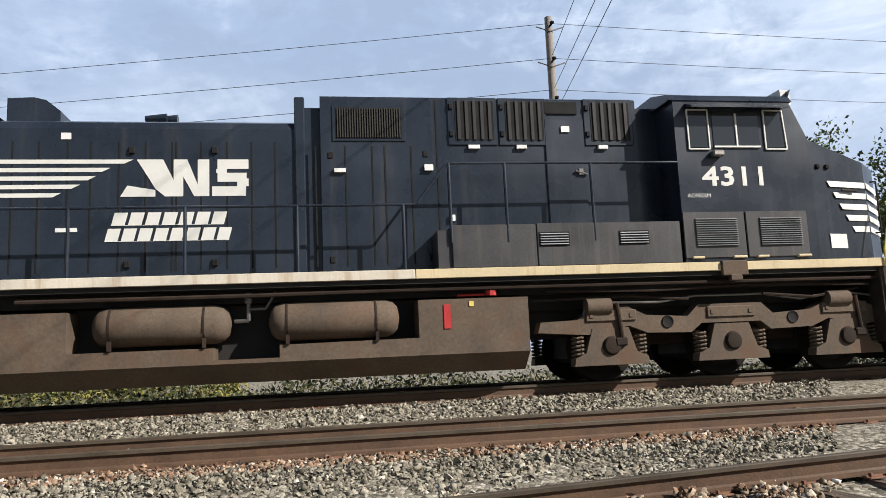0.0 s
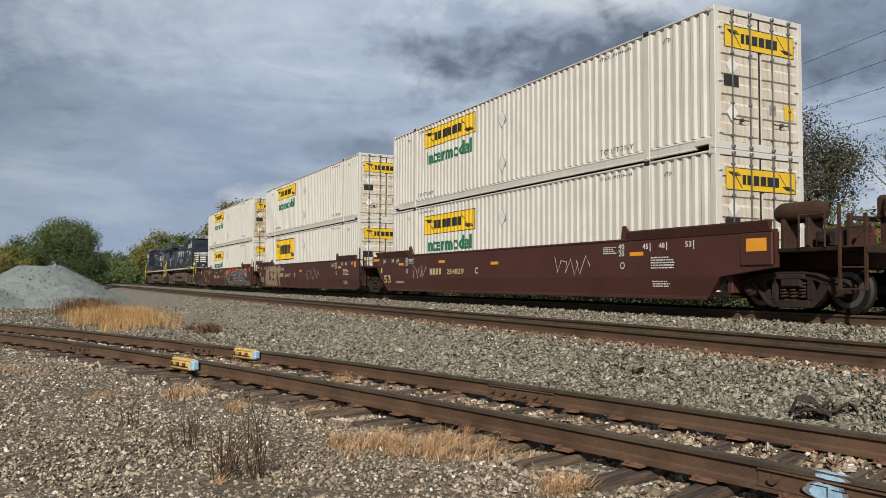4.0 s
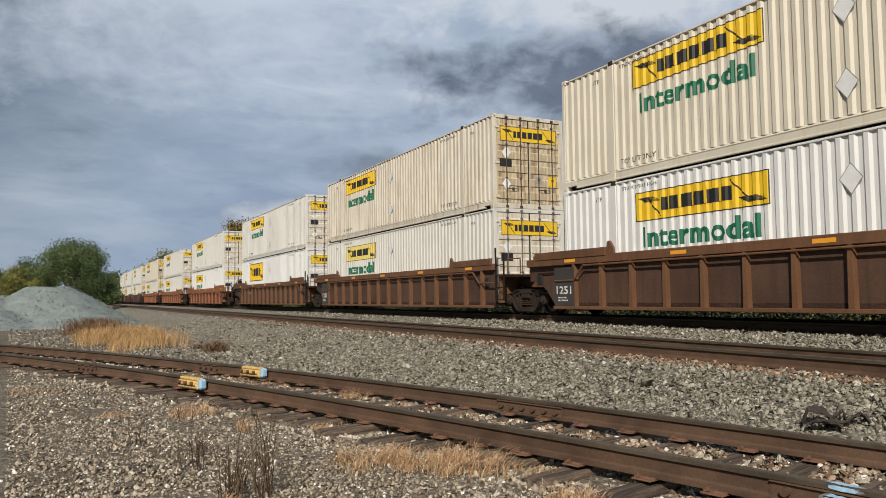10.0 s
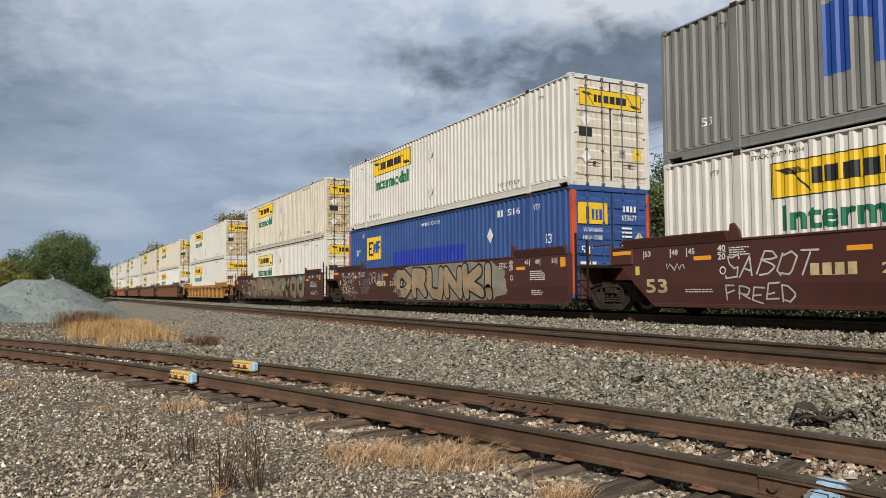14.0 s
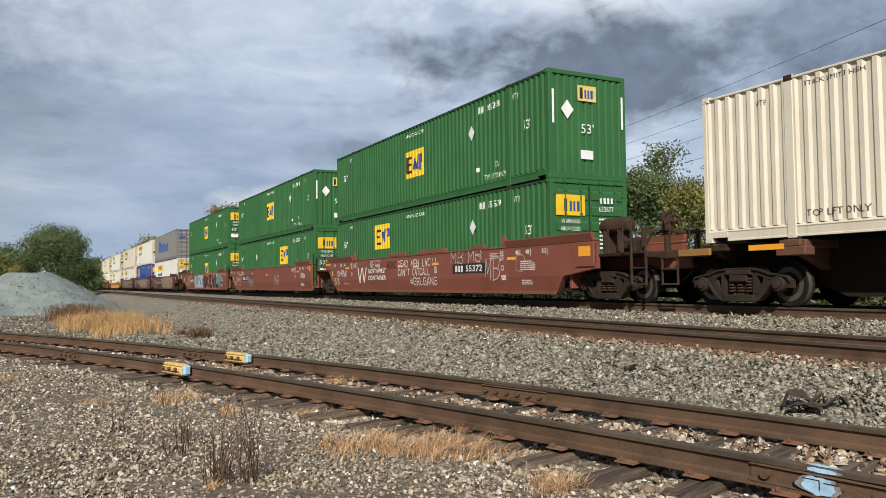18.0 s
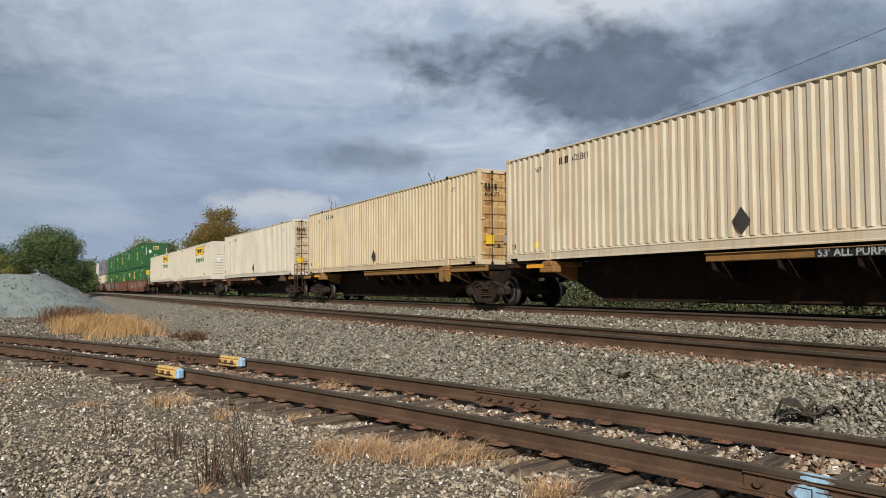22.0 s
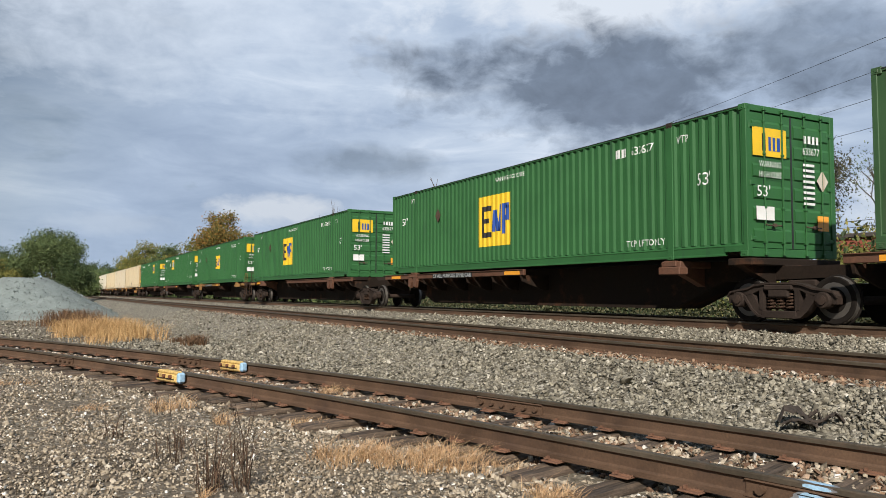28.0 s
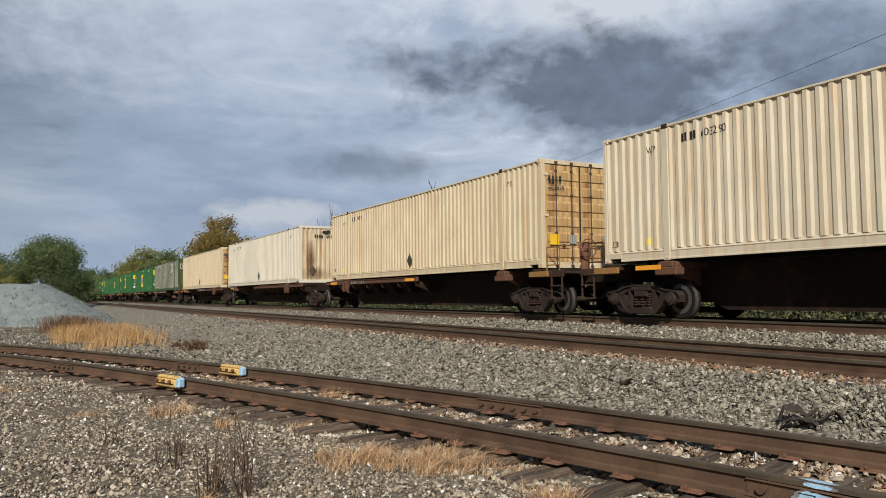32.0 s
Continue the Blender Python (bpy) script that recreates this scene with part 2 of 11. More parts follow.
def text_geo(words, size, width=None, fat=0.0):
    """Letters of the built-in font as faces in the x-z plane (facing -y), left foot at the origin; width squeezes them to that length, fat swells them."""
    xs = [p[0] for p in letter_faces(words, 0.0)[0]]
    lo, hi = min(xs), max(xs)
    kx = width / (hi - lo) if width else size
    v, f = letter_faces(words, fat)
    return Geo().add([((p[0] - lo) * kx, 0, p[1] * size * 1.38) for p in v], f)


def bold(geo, by):
    """Letters made heavier: copies shifted a little."""
    v, f = list(geo.v), list(geo.f)
    for i, (dx, dz) in enumerate(((by, 0), (0, by), (by, by))):
        geo.add([(p[0] + dx, p[1] - 0.0006 * (i + 1), p[2] + dz) for p in v], f)
    return geo


def drape(geo, x, z, profile, lift=0.004):
    """Moves a flat geo in the x-z plane to x, z and lays it on a wall whose fold lines and depths are given."""
    folds, depth = profile
    bm = bmesh.new()
    vs = [bm.verts.new((p[0] + x, p[1], p[2] + z)) for p in geo.v]
    for f in geo.f:
        if len(set(f)) > 2:
            try:
                bm.faces.new([vs[i] for i in f])
            except ValueError:
                pass
    xs = [p.co.x for p in bm.verts]
    lo, hi = min(xs), max(xs)
    for c in folds:
        if lo + 1e-4 < c < hi - 1e-4:
            bmesh.ops.bisect_plane(bm, geom=bm.verts[:] + bm.edges[:] + bm.faces[:], plane_co=(c, 0, 0), plane_no=(1, 0, 0), dist=1e-5)
    for p in bm.verts:
        p.co.y += depth(p.co.x) - lift
    bm.verts.index_update()
    g = Geo()
    g.add([p.co[:] for p in bm.verts], [[p.index for p in f.verts] for f in bm.faces])
    bm.free()
    return g


def plate(x0, x1, z0, z1):
    return Geo().add([(x0, 0, z0), (x1, 0, z0), (x1, 0, z1), (x0, 0, z1)], [(0, 1, 2, 3)])


def shape(points):
    return Geo().add([(a, 0, b) for a, b in points], [tuple(range(len(points)))])


# ---------------------------------------------------------------- materials
def surface(name, base, rough=0.6, metal=0.0, spread=0.12, scale=3.0, grain=60.0, bump=0.15, stain=None, stain_amount=0.0, stain_scale=1.5,
            streak=False, per_object=0.0, per_island=0.0, spec=0.5):
    """A weathered surface: tone varies at two scales, stains and fine relief."""
    m = bpy.data.materials.new(name)
    m.use_nodes = True
    nt = m.node_tree
    nodes, links = nt.nodes, nt.links
    bsdf = nodes["Principled BSDF"]
    bsdf.inputs["Metallic"].default_value = metal
    bsdf.inputs["Specular IOR Level"].default_value = spec
    coord = nodes.new("ShaderNodeTexCoord")

    def noise_tex(s, detail=4.0, stretch=None, rough_=0.55):
        n = nodes.new("ShaderNodeTexNoise")
        n.inputs["Scale"].default_value, n.inputs["Detail"].default_value, n.inputs["Roughness"].default_value = s, detail, rough_
        if stretch:
            mp = nodes.new("ShaderNodeMapping")
            mp.inputs["Scale"].default_value = stretch
            links.new(coord.outputs["Object"], mp.inputs[0])
            links.new(mp.outputs[0], n.inputs["Vector"])
        else:
            links.new(coord.outputs["Object"], n.inputs["Vector"])
        return n.outputs["Fac"]

    def mul(fac_socket, lo, hi):
        r = nodes.new("ShaderNodeMapRange")
        links.new(fac_socket, r.inputs[0])
        r.inputs[1].default_value, r.inputs[2].default_value = 0.3, 0.7
        r.inputs[3].default_value, r.inputs[4].default_value = lo, hi
        return r.outputs[0]

    def blend(fac, a, b, mode="MIX"):
        n = nodes.new("ShaderNodeMix")
        n.data_type, n.blend_type = "RGBA", mode
        for sock, v in ((n.inputs["Factor"], fac), (n.inputs["A"], a), (n.inputs["B"], b)):
            if isinstance(v, (int, float)):
                sock.default_value = v
            elif isinstance(v, tuple):
                sock.default_value = (*v, 1)
            else:
                links.new(v, sock)
        return n.outputs["Result"]

    big, small = noise_tex(scale), noise_tex(grain, 3.0)
    value = nodes.new("ShaderNodeMath")
    value.operation = "MULTIPLY"
    links.new(mul(big, 1 - spread, 1 + spread), value.inputs[0])
    links.new(mul(small, 1 - spread * 0.6, 1 + spread * 0.6), value.inputs[1])
    level = value.outputs[0]
    if per_object or per_island:
        info = nodes.new("ShaderNodeObjectInfo" if per_object else "ShaderNodeNewGeometry")
        rnd = info.outputs["Random" if per_object else "Random Per Island"]
        r = nodes.new("ShaderNodeMapRange")
        links.new(rnd, r.inputs[0])
        k = per_object or per_island
        r.inputs[3].default_value, r.inputs[4].default_value = 1 - k, 1 + k
        v2 = nodes.new("ShaderNodeMath")
        v2.operation = "MULTIPLY"
        links.new(level, v2.inputs[0])
        links.new(r.outputs[0], v2.inputs[1])
        level = v2.outputs[0]
    hsv = nodes.new("ShaderNodeHueSaturation")
    hsv.inputs["Color"].default_value = (*base, 1)
    links.new(level, hsv.inputs["Value"])
    col = hsv.outputs[0]
    if stain:
        st = noise_tex(stain_scale, 6.0, (4.5, 4.5, 0.28) if streak else None, 0.65)
        r = nodes.new("ShaderNodeMapRange")
        links.new(st, r.inputs[0])
        r.inputs[1].default_value, r.inputs[2].default_value = 0.62 - 0.25 * stain_amount, 0.80 - 0.18 * stain_amount
        r.inputs[3].default_value, r.inputs[4].default_value = 0, min(1, 0.45 + 0.5 * stain_amount)
        col = blend(r.outputs[0], col, stain)
    links.new(col, bsdf.inputs["Base Color"])
    links.new(mul(big, max(rough - 0.1, 0.02), min(rough + 0.1, 1)), bsdf.inputs["Roughness"])
    if bump:
        b = nodes.new("ShaderNodeBump")
        b.inputs["Strength"].default_value, b.inputs["Distance"].default_value = bump, 0.01
        links.new(small, b.inputs["Height"])
        links.new(b.outputs[0], bsdf.inputs["Normal"])
    return m


RUST = (0.16, 0.065, 0.03)
M = {
    "white": surface("white_paint", (0.65, 0.63, 0.575), 0.45, spread=0.06, scale=1.2, grain=40, bump=0.04, stain=(0.42, 0.33, 0.22), stain_amount=0.18, streak=True),
    "ivory": surface("ivory_paint", (0.66, 0.605, 0.49), 0.5, spread=0.06, scale=1.1, grain=40, bump=0.04, stain=(0.52, 0.40, 0.26), stain_amount=0.3, streak=True),
    "rust_streaks": surface("rust_streaked_end_wall", (0.65, 0.55, 0.37), 0.6, spread=0.08, scale=1.0, grain=30, bump=0.05, stain=(0.36, 0.19, 0.065), stain_amount=0.72, stain_scale=1.0, streak=True),
    "clean_white": surface("clean_white_paint", (0.72, 0.715, 0.69), 0.42, spread=0.04, scale=1.2, grain=40, bump=0.03, stain=(0.50, 0.45, 0.38), stain_amount=0.1, streak=True),
    "rusty_door": surface("rust_streaked_cream_door", (0.66, 0.57, 0.39), 0.6, spread=0.1, scale=1.2, grain=30, bump=0.06, stain=(0.19, 0.095, 0.038), stain_amount=0.85, stain_scale=1.4, streak=True),
    "rusty_yellow": surface("rusty_yellow_door", (0.64, 0.44, 0.19), 0.6, spread=0.12, scale=1.2, grain=30, bump=0.06, stain=(0.22, 0.09, 0.030), stain_amount=0.9, stain_scale=1.2, streak=True),
    "cream": surface("cream_paint", (0.64, 0.565, 0.42), 0.5, spread=0.07, scale=1.0, grain=40, bump=0.04, stain=(0.55, 0.38, 0.22), stain_amount=0.6, streak=True),
    "tan": surface("tan_paint", (0.645, 0.545, 0.365), 0.55, spread=0.08, scale=1.0, grain=40, bump=0.04, stain=(0.50, 0.32, 0.17), stain_amount=0.6, stain_scale=0.9, streak=True),
    "dirty_white": surface("dirty_white_paint", (0.64, 0.59, 0.49), 0.55, spread=0.08, scale=1.2, grain=30, bump=0.05, stain=(0.34, 0.22, 0.11), stain_amount=0.52, streak=True),
    "green": surface("green_paint", (0.034, 0.126, 0.040), 0.55, spread=0.10, scale=1.0, grain=40, bump=0.04, stain=(0.03, 0.06, 0.04), stain_amount=0.2, streak=True, spec=0.3),
    "old_green": surface("faded_green_paint", (0.042, 0.098, 0.038), 0.5, spread=0.12, scale=1.0, grain=40, bump=0.04, stain=(0.058, 0.066, 0.036), stain_amount=0.4, streak=True),
    "old_door": surface("rust_browned_green_door", (0.078, 0.092, 0.026), 0.55, spread=0.15, scale=1.0, grain=40, bump=0.05, stain=(0.12, 0.075, 0.028), stain_amount=0.6, streak=True),
    "side_post": surface("worn_pale_post", (0.44, 0.40, 0.33), 0.45, 0.2, spread=0.12, scale=1.2, grain=40, bump=0.03, stain=(0.24, 0.14, 0.08), stain_amount=0.45, streak=True),
    "roof_edge": surface("grimy_roof_edge", (0.020, 0.026, 0.020), 0.7, spread=0.3, scale=2.0, grain=30, bump=0.05),
    "blue": surface("blue_paint", (0.034, 0.080, 0.245), 0.45, spread=0.1, scale=1.0, grain=40, bump=0.04, stain=(0.05, 0.06, 0.09), stain_amount=0.2, streak=True),
    "grey": surface("grey_paint", (0.20, 0.20, 0.19), 0.5, spread=0.1, scale=1.0, grain=40, bump=0.04, stain=(0.09, 0.07, 0.05), stain_amount=0.25, streak=True),
    "red_post": surface("red_primer", (0.42, 0.10, 0.06), 0.6, spread=0.15),
    "yellow": surface("yellow_decal", (0.78, 0.50, 0.02), 0.5, spread=0.06, bump=0.0),
    "yellow_pale": surface("faded_yellow_decal", (0.70, 0.55, 0.14), 0.5, spread=0.12, bump=0.0),
    "black": surface("black_decal", (0.02, 0.02, 0.02), 0.5, spread=0.1, bump=0.0),
    "green_text": surface("green_decal", (0.01, 0.135, 0.07), 0.5, spread=0.1, bump=0.0),
    "blue_text": surface("blue_decal", (0.02, 0.07, 0.32), 0.5, spread=0.1, bump=0.0),
    "white_text": surface("white_decal", (0.78, 0.78, 0.76), 0.5, spread=0.08, bump=0.0),
    "grey_text": surface("grey_decal", (0.30, 0.30, 0.29), 0.5, spread=0.1, bump=0.0),
    "orange_tape": surface("orange_tape", (0.85, 0.36, 0.03), 0.35, spread=0.06, bump=0.0),
    "maroon": surface("maroon_paint", (0.076, 0.026, 0.020), 0.55, spread=0.12, scale=0.8, grain=30, bump=0.06, stain=(0.05, 0.03, 0.025), stain_amount=0.3, streak=True),
    "redbrown": surface("red_brown_paint", (0.21, 0.068, 0.043), 0.55, spread=0.12, scale=0.8, grain=30, bump=0.06, stain=(0.10, 0.05, 0.04), stain_amount=0.3, streak=True),
    "orange": surface("orange_paint", (0.31, 0.118, 0.050), 0.6, spread=0.22, scale=0.7, grain=25, bump=0.08, stain=(0.085, 0.036, 0.022), stain_amount=0.65, streak=True),
    "brown": surface("brown_paint", (0.155, 0.073, 0.034), 0.6, spread=0.22, scale=0.7, grain=25, bump=0.08, stain=(0.08, 0.04, 0.025), stain_amount=0.5, streak=True),
    "ochre": surface("ochre_paint", (0.42, 0.21, 0.05), 0.6, spread=0.15, scale=0.7, grain=25, bump=0.08, stain=(0.17, 0.08, 0.03), stain_amount=0.45, streak=True),
    # panels between the ribs: darker, more uneven versions of each car's paint
    "orange_panel": surface("dark_orange_panel", (0.165, 0.061, 0.031), 0.75, spread=0.32, scale=0.8, grain=25, bump=0.1, stain=(0.055, 0.026, 0.018), stain_amount=0.7, streak=True),
    "brown_panel": surface("dark_brown_panel", (0.080, 0.040, 0.024), 0.75, spread=0.28, scale=0.8, grain=25, bump=0.1, stain=(0.045, 0.026, 0.018), stain_amount=0.55, streak=True),
    "ochre_panel": surface("dark_ochre_panel", (0.30, 0.145, 0.038), 0.7, spread=0.25, scale=0.8, grain=25, bump=0.1, stain=(0.11, 0.05, 0.022), stain_amount=0.6, streak=True),
    "grime": surface("greasy_rust_brown_iron", (0.060, 0.034, 0.022), 0.8, spread=0.3, scale=2.0, grain=30, bump=0.12, stain=(0.020, 0.014, 0.011), stain_amount=0.5, spec=0.2),
    "rod_rust": surface("rusted_lock_bar", (0.085, 0.052, 0.034), 0.7, spread=0.3, scale=3.0, grain=40, bump=0.08),
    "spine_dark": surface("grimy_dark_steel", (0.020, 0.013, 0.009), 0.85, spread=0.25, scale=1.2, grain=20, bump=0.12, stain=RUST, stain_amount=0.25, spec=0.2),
    "truck": surface("truck_iron", (0.034, 0.024, 0.019), 0.85, 0.0, spread=0.3, scale=3, grain=40, bump=0.2, stain=(0.075, 0.04, 0.024), stain_amount=0.25, spec=0.2),
    "tread": surface("dull_tread", (0.15, 0.135, 0.12), 0.5, 0.6, spread=0.1),
    "wheel": surface("wheel_steel", (0.013, 0.010, 0.008), 0.85, 0.0, spread=0.25, scale=4, bump=0.1, spec=0.2),
    "steel": surface("dull_steel", (0.22, 0.21, 0.20), 0.45, 0.7, spread=0.15, bump=0.05),
    "rail": surface("rusted_rail", (0.104, 0.060, 0.035), 0.75, 0.1, spread=0.3, scale=2.5, grain=50, bump=0.25, stain=(0.06, 0.035, 0.025), stain_amount=0.4),
    "railhead": surface("dull_rail_head", (0.078, 0.061, 0.042), 0.58, 0.15, spread=0.25, scale=2, grain=40, bump=0.08, stain=(0.13, 0.078, 0.05), stain_amount=0.35, stain_scale=3),
    "railrust": surface("bright_rust", (0.17, 0.085, 0.05), 0.8, 0.0, spread=0.3, scale=6, grain=60, bump=0.3),
    "iron_rust": surface("rusty_iron", (0.19, 0.08, 0.042), 0.8, spread=0.3, scale=8, grain=60, bump=0.3),
}

def rust_runs():
    """Runs of rust that have washed down the end wall in two places, over the streaked cream paint."""
    nt = M["rust_streaks"].node_tree
    nodes, links = nt.nodes, nt.links
    b = nodes["Principled BSDF"]
    coord = nodes.new("ShaderNodeTexCoord")
    sep = nodes.new("ShaderNodeSeparateXYZ")
    links.new(coord.outputs["Object"], sep.inputs[0])
    mp = nodes.new("ShaderNodeMapping")
    mp.inputs["Scale"].default_value = (9.0, 9.0, 0.9)
    links.new(coord.outputs["Object"], mp.inputs[0])
    n = nodes.new("ShaderNodeTexNoise")
    n.inputs["Scale"].default_value, n.inputs["Detail"].default_value, n.inputs["Roughness"].default_value = 1.6, 6.0, 0.65
    links.new(mp.outputs[0], n.inputs["Vector"])

    def op(kind, a, c=0.0):
        m = nodes.new("ShaderNodeMath")
        m.operation = kind
        for k, v in enumerate((a, c)):
            if isinstance(v, (int, float)):
                m.inputs[k].default_value = v
            else:
                links.new(v, m.inputs[k])
        return m.outputs[0]
    col = b.inputs["Base Color"].links[0].from_socket
    for y, wide, z0, z1, k in ((-0.68, 0.20, 0.2, 2.1, 0.95), (0.62, 0.13, 0.8, 2.0, 0.9), (-0.45, 0.55, 0.1, 0.8, 0.7), (0.75, 0.3, 0.1, 0.6, 0.6)):
        near = op("SUBTRACT", 1.0, op("DIVIDE", op("ABSOLUTE", op("SUBTRACT", sep.outputs[1], y)), wide * 2.2))
        tall = op("SUBTRACT", 1.0, op("DIVIDE", op("ABSOLUTE", op("SUBTRACT", sep.outputs[2], (z0 + z1) / 2)), (z1 - z0) * 0.62))
        both = op("MULTIPLY", op("MAXIMUM", near, 0.0), op("POWER", op("MAXIMUM", tall, 0.0), 0.5))
        r = nodes.new("ShaderNodeMapRange")
        links.new(op("MULTIPLY", both, op("ADD", n.outputs["Fac"], 0.25)), r.inputs[0])
        r.inputs[1].default_value, r.inputs[2].default_value, r.inputs[4].default_value = 0.18, 0.62, k
        mx = nodes.new("ShaderNodeMix")
        mx.data_type = "RGBA"
        links.new(r.outputs[0], mx.inputs["Factor"])
        links.new(col, mx.inputs["A"])
        mx.inputs["B"].default_value = (0.115, 0.050, 0.017, 1)
        col = mx.outputs["Result"]
    links.new(col, b.inputs["Base Color"])


rust_runs()

# ---------------------------------------------------------------- ground
SID = np.array([[*siding(a)[0], *siding(a)[1], siding(a)[2]] for a in np.arange(-60, 9.1, 0.5)])
SID_C = (SID[:, :2] + SID[:, 2:4]) / 2
SID_N = (SID[:, 2:4] - SID[:, :2]) / GAUGE


def ramp01(u):
    u = np.clip(u, 0, 1)
    return u * u * (3 - 2 * u)


def bent(x):
    """How far the main line has swung away from its straight line at x."""
    u = np.clip(-x - BEND_AT, 0, None)
    return np.where(u < BEND_R * 0.95, BEND_R - np.sqrt(np.maximum(BEND_R ** 2 - np.minimum(u, BEND_R * 0.95) ** 2, 1)), BEND_R * 0.69 + (u - BEND_R * 0.95) * 3)


def ground_z(x, y):
    """Height of the ground sheet (without the stones on it)."""
    x, y = np.asarray(x, float), np.asarray(y, float)
    d2 = ((x[..., None] - SID_C[:, 0]) ** 2 + (y[..., None] - SID_C[:, 1]) ** 2)
    i = d2.argmin(-1)
    off = (x - SID_C[i, 0]) * SID_N[i, 0] + (y - SID_C[i, 1]) * SID_N[i, 1]
    zs = SID[i, 4] - 0.175
    ym = y - bent(x)
    # base lot level, falling a little to the far left, and the raised bed of the main lines
    base = 0.02 - 0.05 * ramp01((-x - 8) / 30)
    side_bed = zs - 0.115 - 0.03 * ramp01((-off - 1.2) / 1.6) + 0.03 * ramp01((off - 0.9) / 0.8) + (0.03 + 0.03 * ramp01((-x - 11) / 4)) * ramp01((-off - 0.98) / 0.3)
    near = ramp01((3.4 - np.abs(off)) / 2.0)
    z = base * (1 - near) + side_bed * near
    bed_main = ramp01((ym - (Y_MAIN - 3.6)) / 2.3)
    z = z * (1 - bed_main) + (Z_MAIN - 0.20) * bed_main
    bed_far = ramp01((ym - (Y_FAR - 3.0)) / 1.4)
    z = z * (1 - bed_far) + (Z_FAR - 0.20) * bed_far
    fall = ramp01((ym - (Y_FAR + 2.0)) / 2.5)
    z = z * (1 - fall) + 0.25 * fall
    return z


def grid_lines(stops):
    out = []
    for (a, step), (b, _) in zip(stops, stops[1:]):
        out += list(np.arange(a, b, step))
    return np.array(out + [stops[-1][0]])


def ground_material():
    m = bpy.data.materials.new("gravel_ground")
    m.use_nodes = True
    nt = m.node_tree
    nodes, links = nt.nodes, nt.links
    bsdf = nodes["Principled BSDF"]
    coord = nodes.new("ShaderNodeTexCoord")

    def tex(kind, scale, **kw):
        n = nodes.new(kind)
        n.inputs["Scale"].default_value = scale
        for k, v in kw.items():
            n.inputs[k].default_value = v
        links.new(coord.outputs["Object"], n.inputs["Vector"])
        return n

    def ramp(fac, stops):
        r = nodes.new("ShaderNodeValToRGB")
        while len(r.color_ramp.elements) < len(stops):
            r.color_ramp.elements.new(0.5)
        for e, (p, c) in zip(r.color_ramp.elements, stops):
            e.position, e.color = p, (*c, 1)
        links.new(fac, r.inputs[0])
        return r.outputs[0]

    def mix(fac, a, b, mode="MIX"):
        n = nodes.new("ShaderNodeMix")
        n.data_type, n.blend_type = "RGBA", mode
        for sock, v in ((n.inputs["Factor"], fac), (n.inputs["A"], a), (n.inputs["B"], b)):
            if isinstance(v, (int, float)):
                sock.default_value = v
            else:
                links.new(v, sock)
        return n.outputs["Result"]

    stones = tex("ShaderNodeTexVoronoi", 24.0)
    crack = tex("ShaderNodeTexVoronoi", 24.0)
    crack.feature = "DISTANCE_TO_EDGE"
    fine = tex("ShaderNodeTexNoise", 90.0, Detail=4.0)
    broad = tex("ShaderNodeTexNoise", 0.35, Detail=6.0, Roughness=0.6)
    sep = nodes.new("ShaderNodeSeparateColor")
    links.new(stones.outputs["Color"], sep.inputs[0])
    stone_col = ramp(sep.outputs[0], [(0.0, (0.085, 0.070, 0.050)), (0.45, (0.180, 0.150, 0.110)), (0.8, (0.27, 0.23, 0.172)), (0.97, (0.36, 0.33, 0.27))])
    dirt = ramp(fine.outputs["Fac"], [(0.35, (0.105, 0.080, 0.056)), (0.65, (0.172, 0.136, 0.098))])
    where = ramp(broad.outputs["Fac"], [(0.42, (0, 0, 0)), (0.62, (0.75, 0.75, 0.75))])
    col = mix(where, stone_col, dirt)
    # grey crushed stone on the bed of the main lines
    place_ = nodes.new("ShaderNodeSeparateXYZ")
    links.new(coord.outputs["Object"], place_.inputs[0])
    reach = nodes.new("ShaderNodeMapRange")
    links.new(place_.outputs[1], reach.inputs[0])
    reach.inputs[1].default_value, reach.inputs[2].default_value = Y_MAIN - 5.2, Y_MAIN - 3.8
    grey = ramp(sep.outputs[1], [(0.0, (0.06, 0.053, 0.040)), (0.4, (0.19, 0.170, 0.131)), (0.8, (0.33, 0.30, 0.236)), (0.97, (0.50, 0.46, 0.38))])
    col = mix(reach.outputs[0], col, grey)
    # shade in the cracks between stones is put into the colour
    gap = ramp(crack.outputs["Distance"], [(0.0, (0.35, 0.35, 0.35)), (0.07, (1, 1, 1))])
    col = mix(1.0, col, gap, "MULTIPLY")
    links.new(col, bsdf.inputs["Base Color"])
    bsdf.inputs["Roughness"].default_value = 0.92
    bsdf.inputs["Specular IOR Level"].default_value = 0.25
    b = nodes.new("ShaderNodeBump")
    b.inputs["Strength"].default_value, b.inputs["Distance"].default_value = 0.45, 0.02
    links.new(crack.outputs["Distance"], b.inputs["Height"])
    links.new(b.outputs[0], bsdf.inputs["Normal"])
    return m


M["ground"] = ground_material()


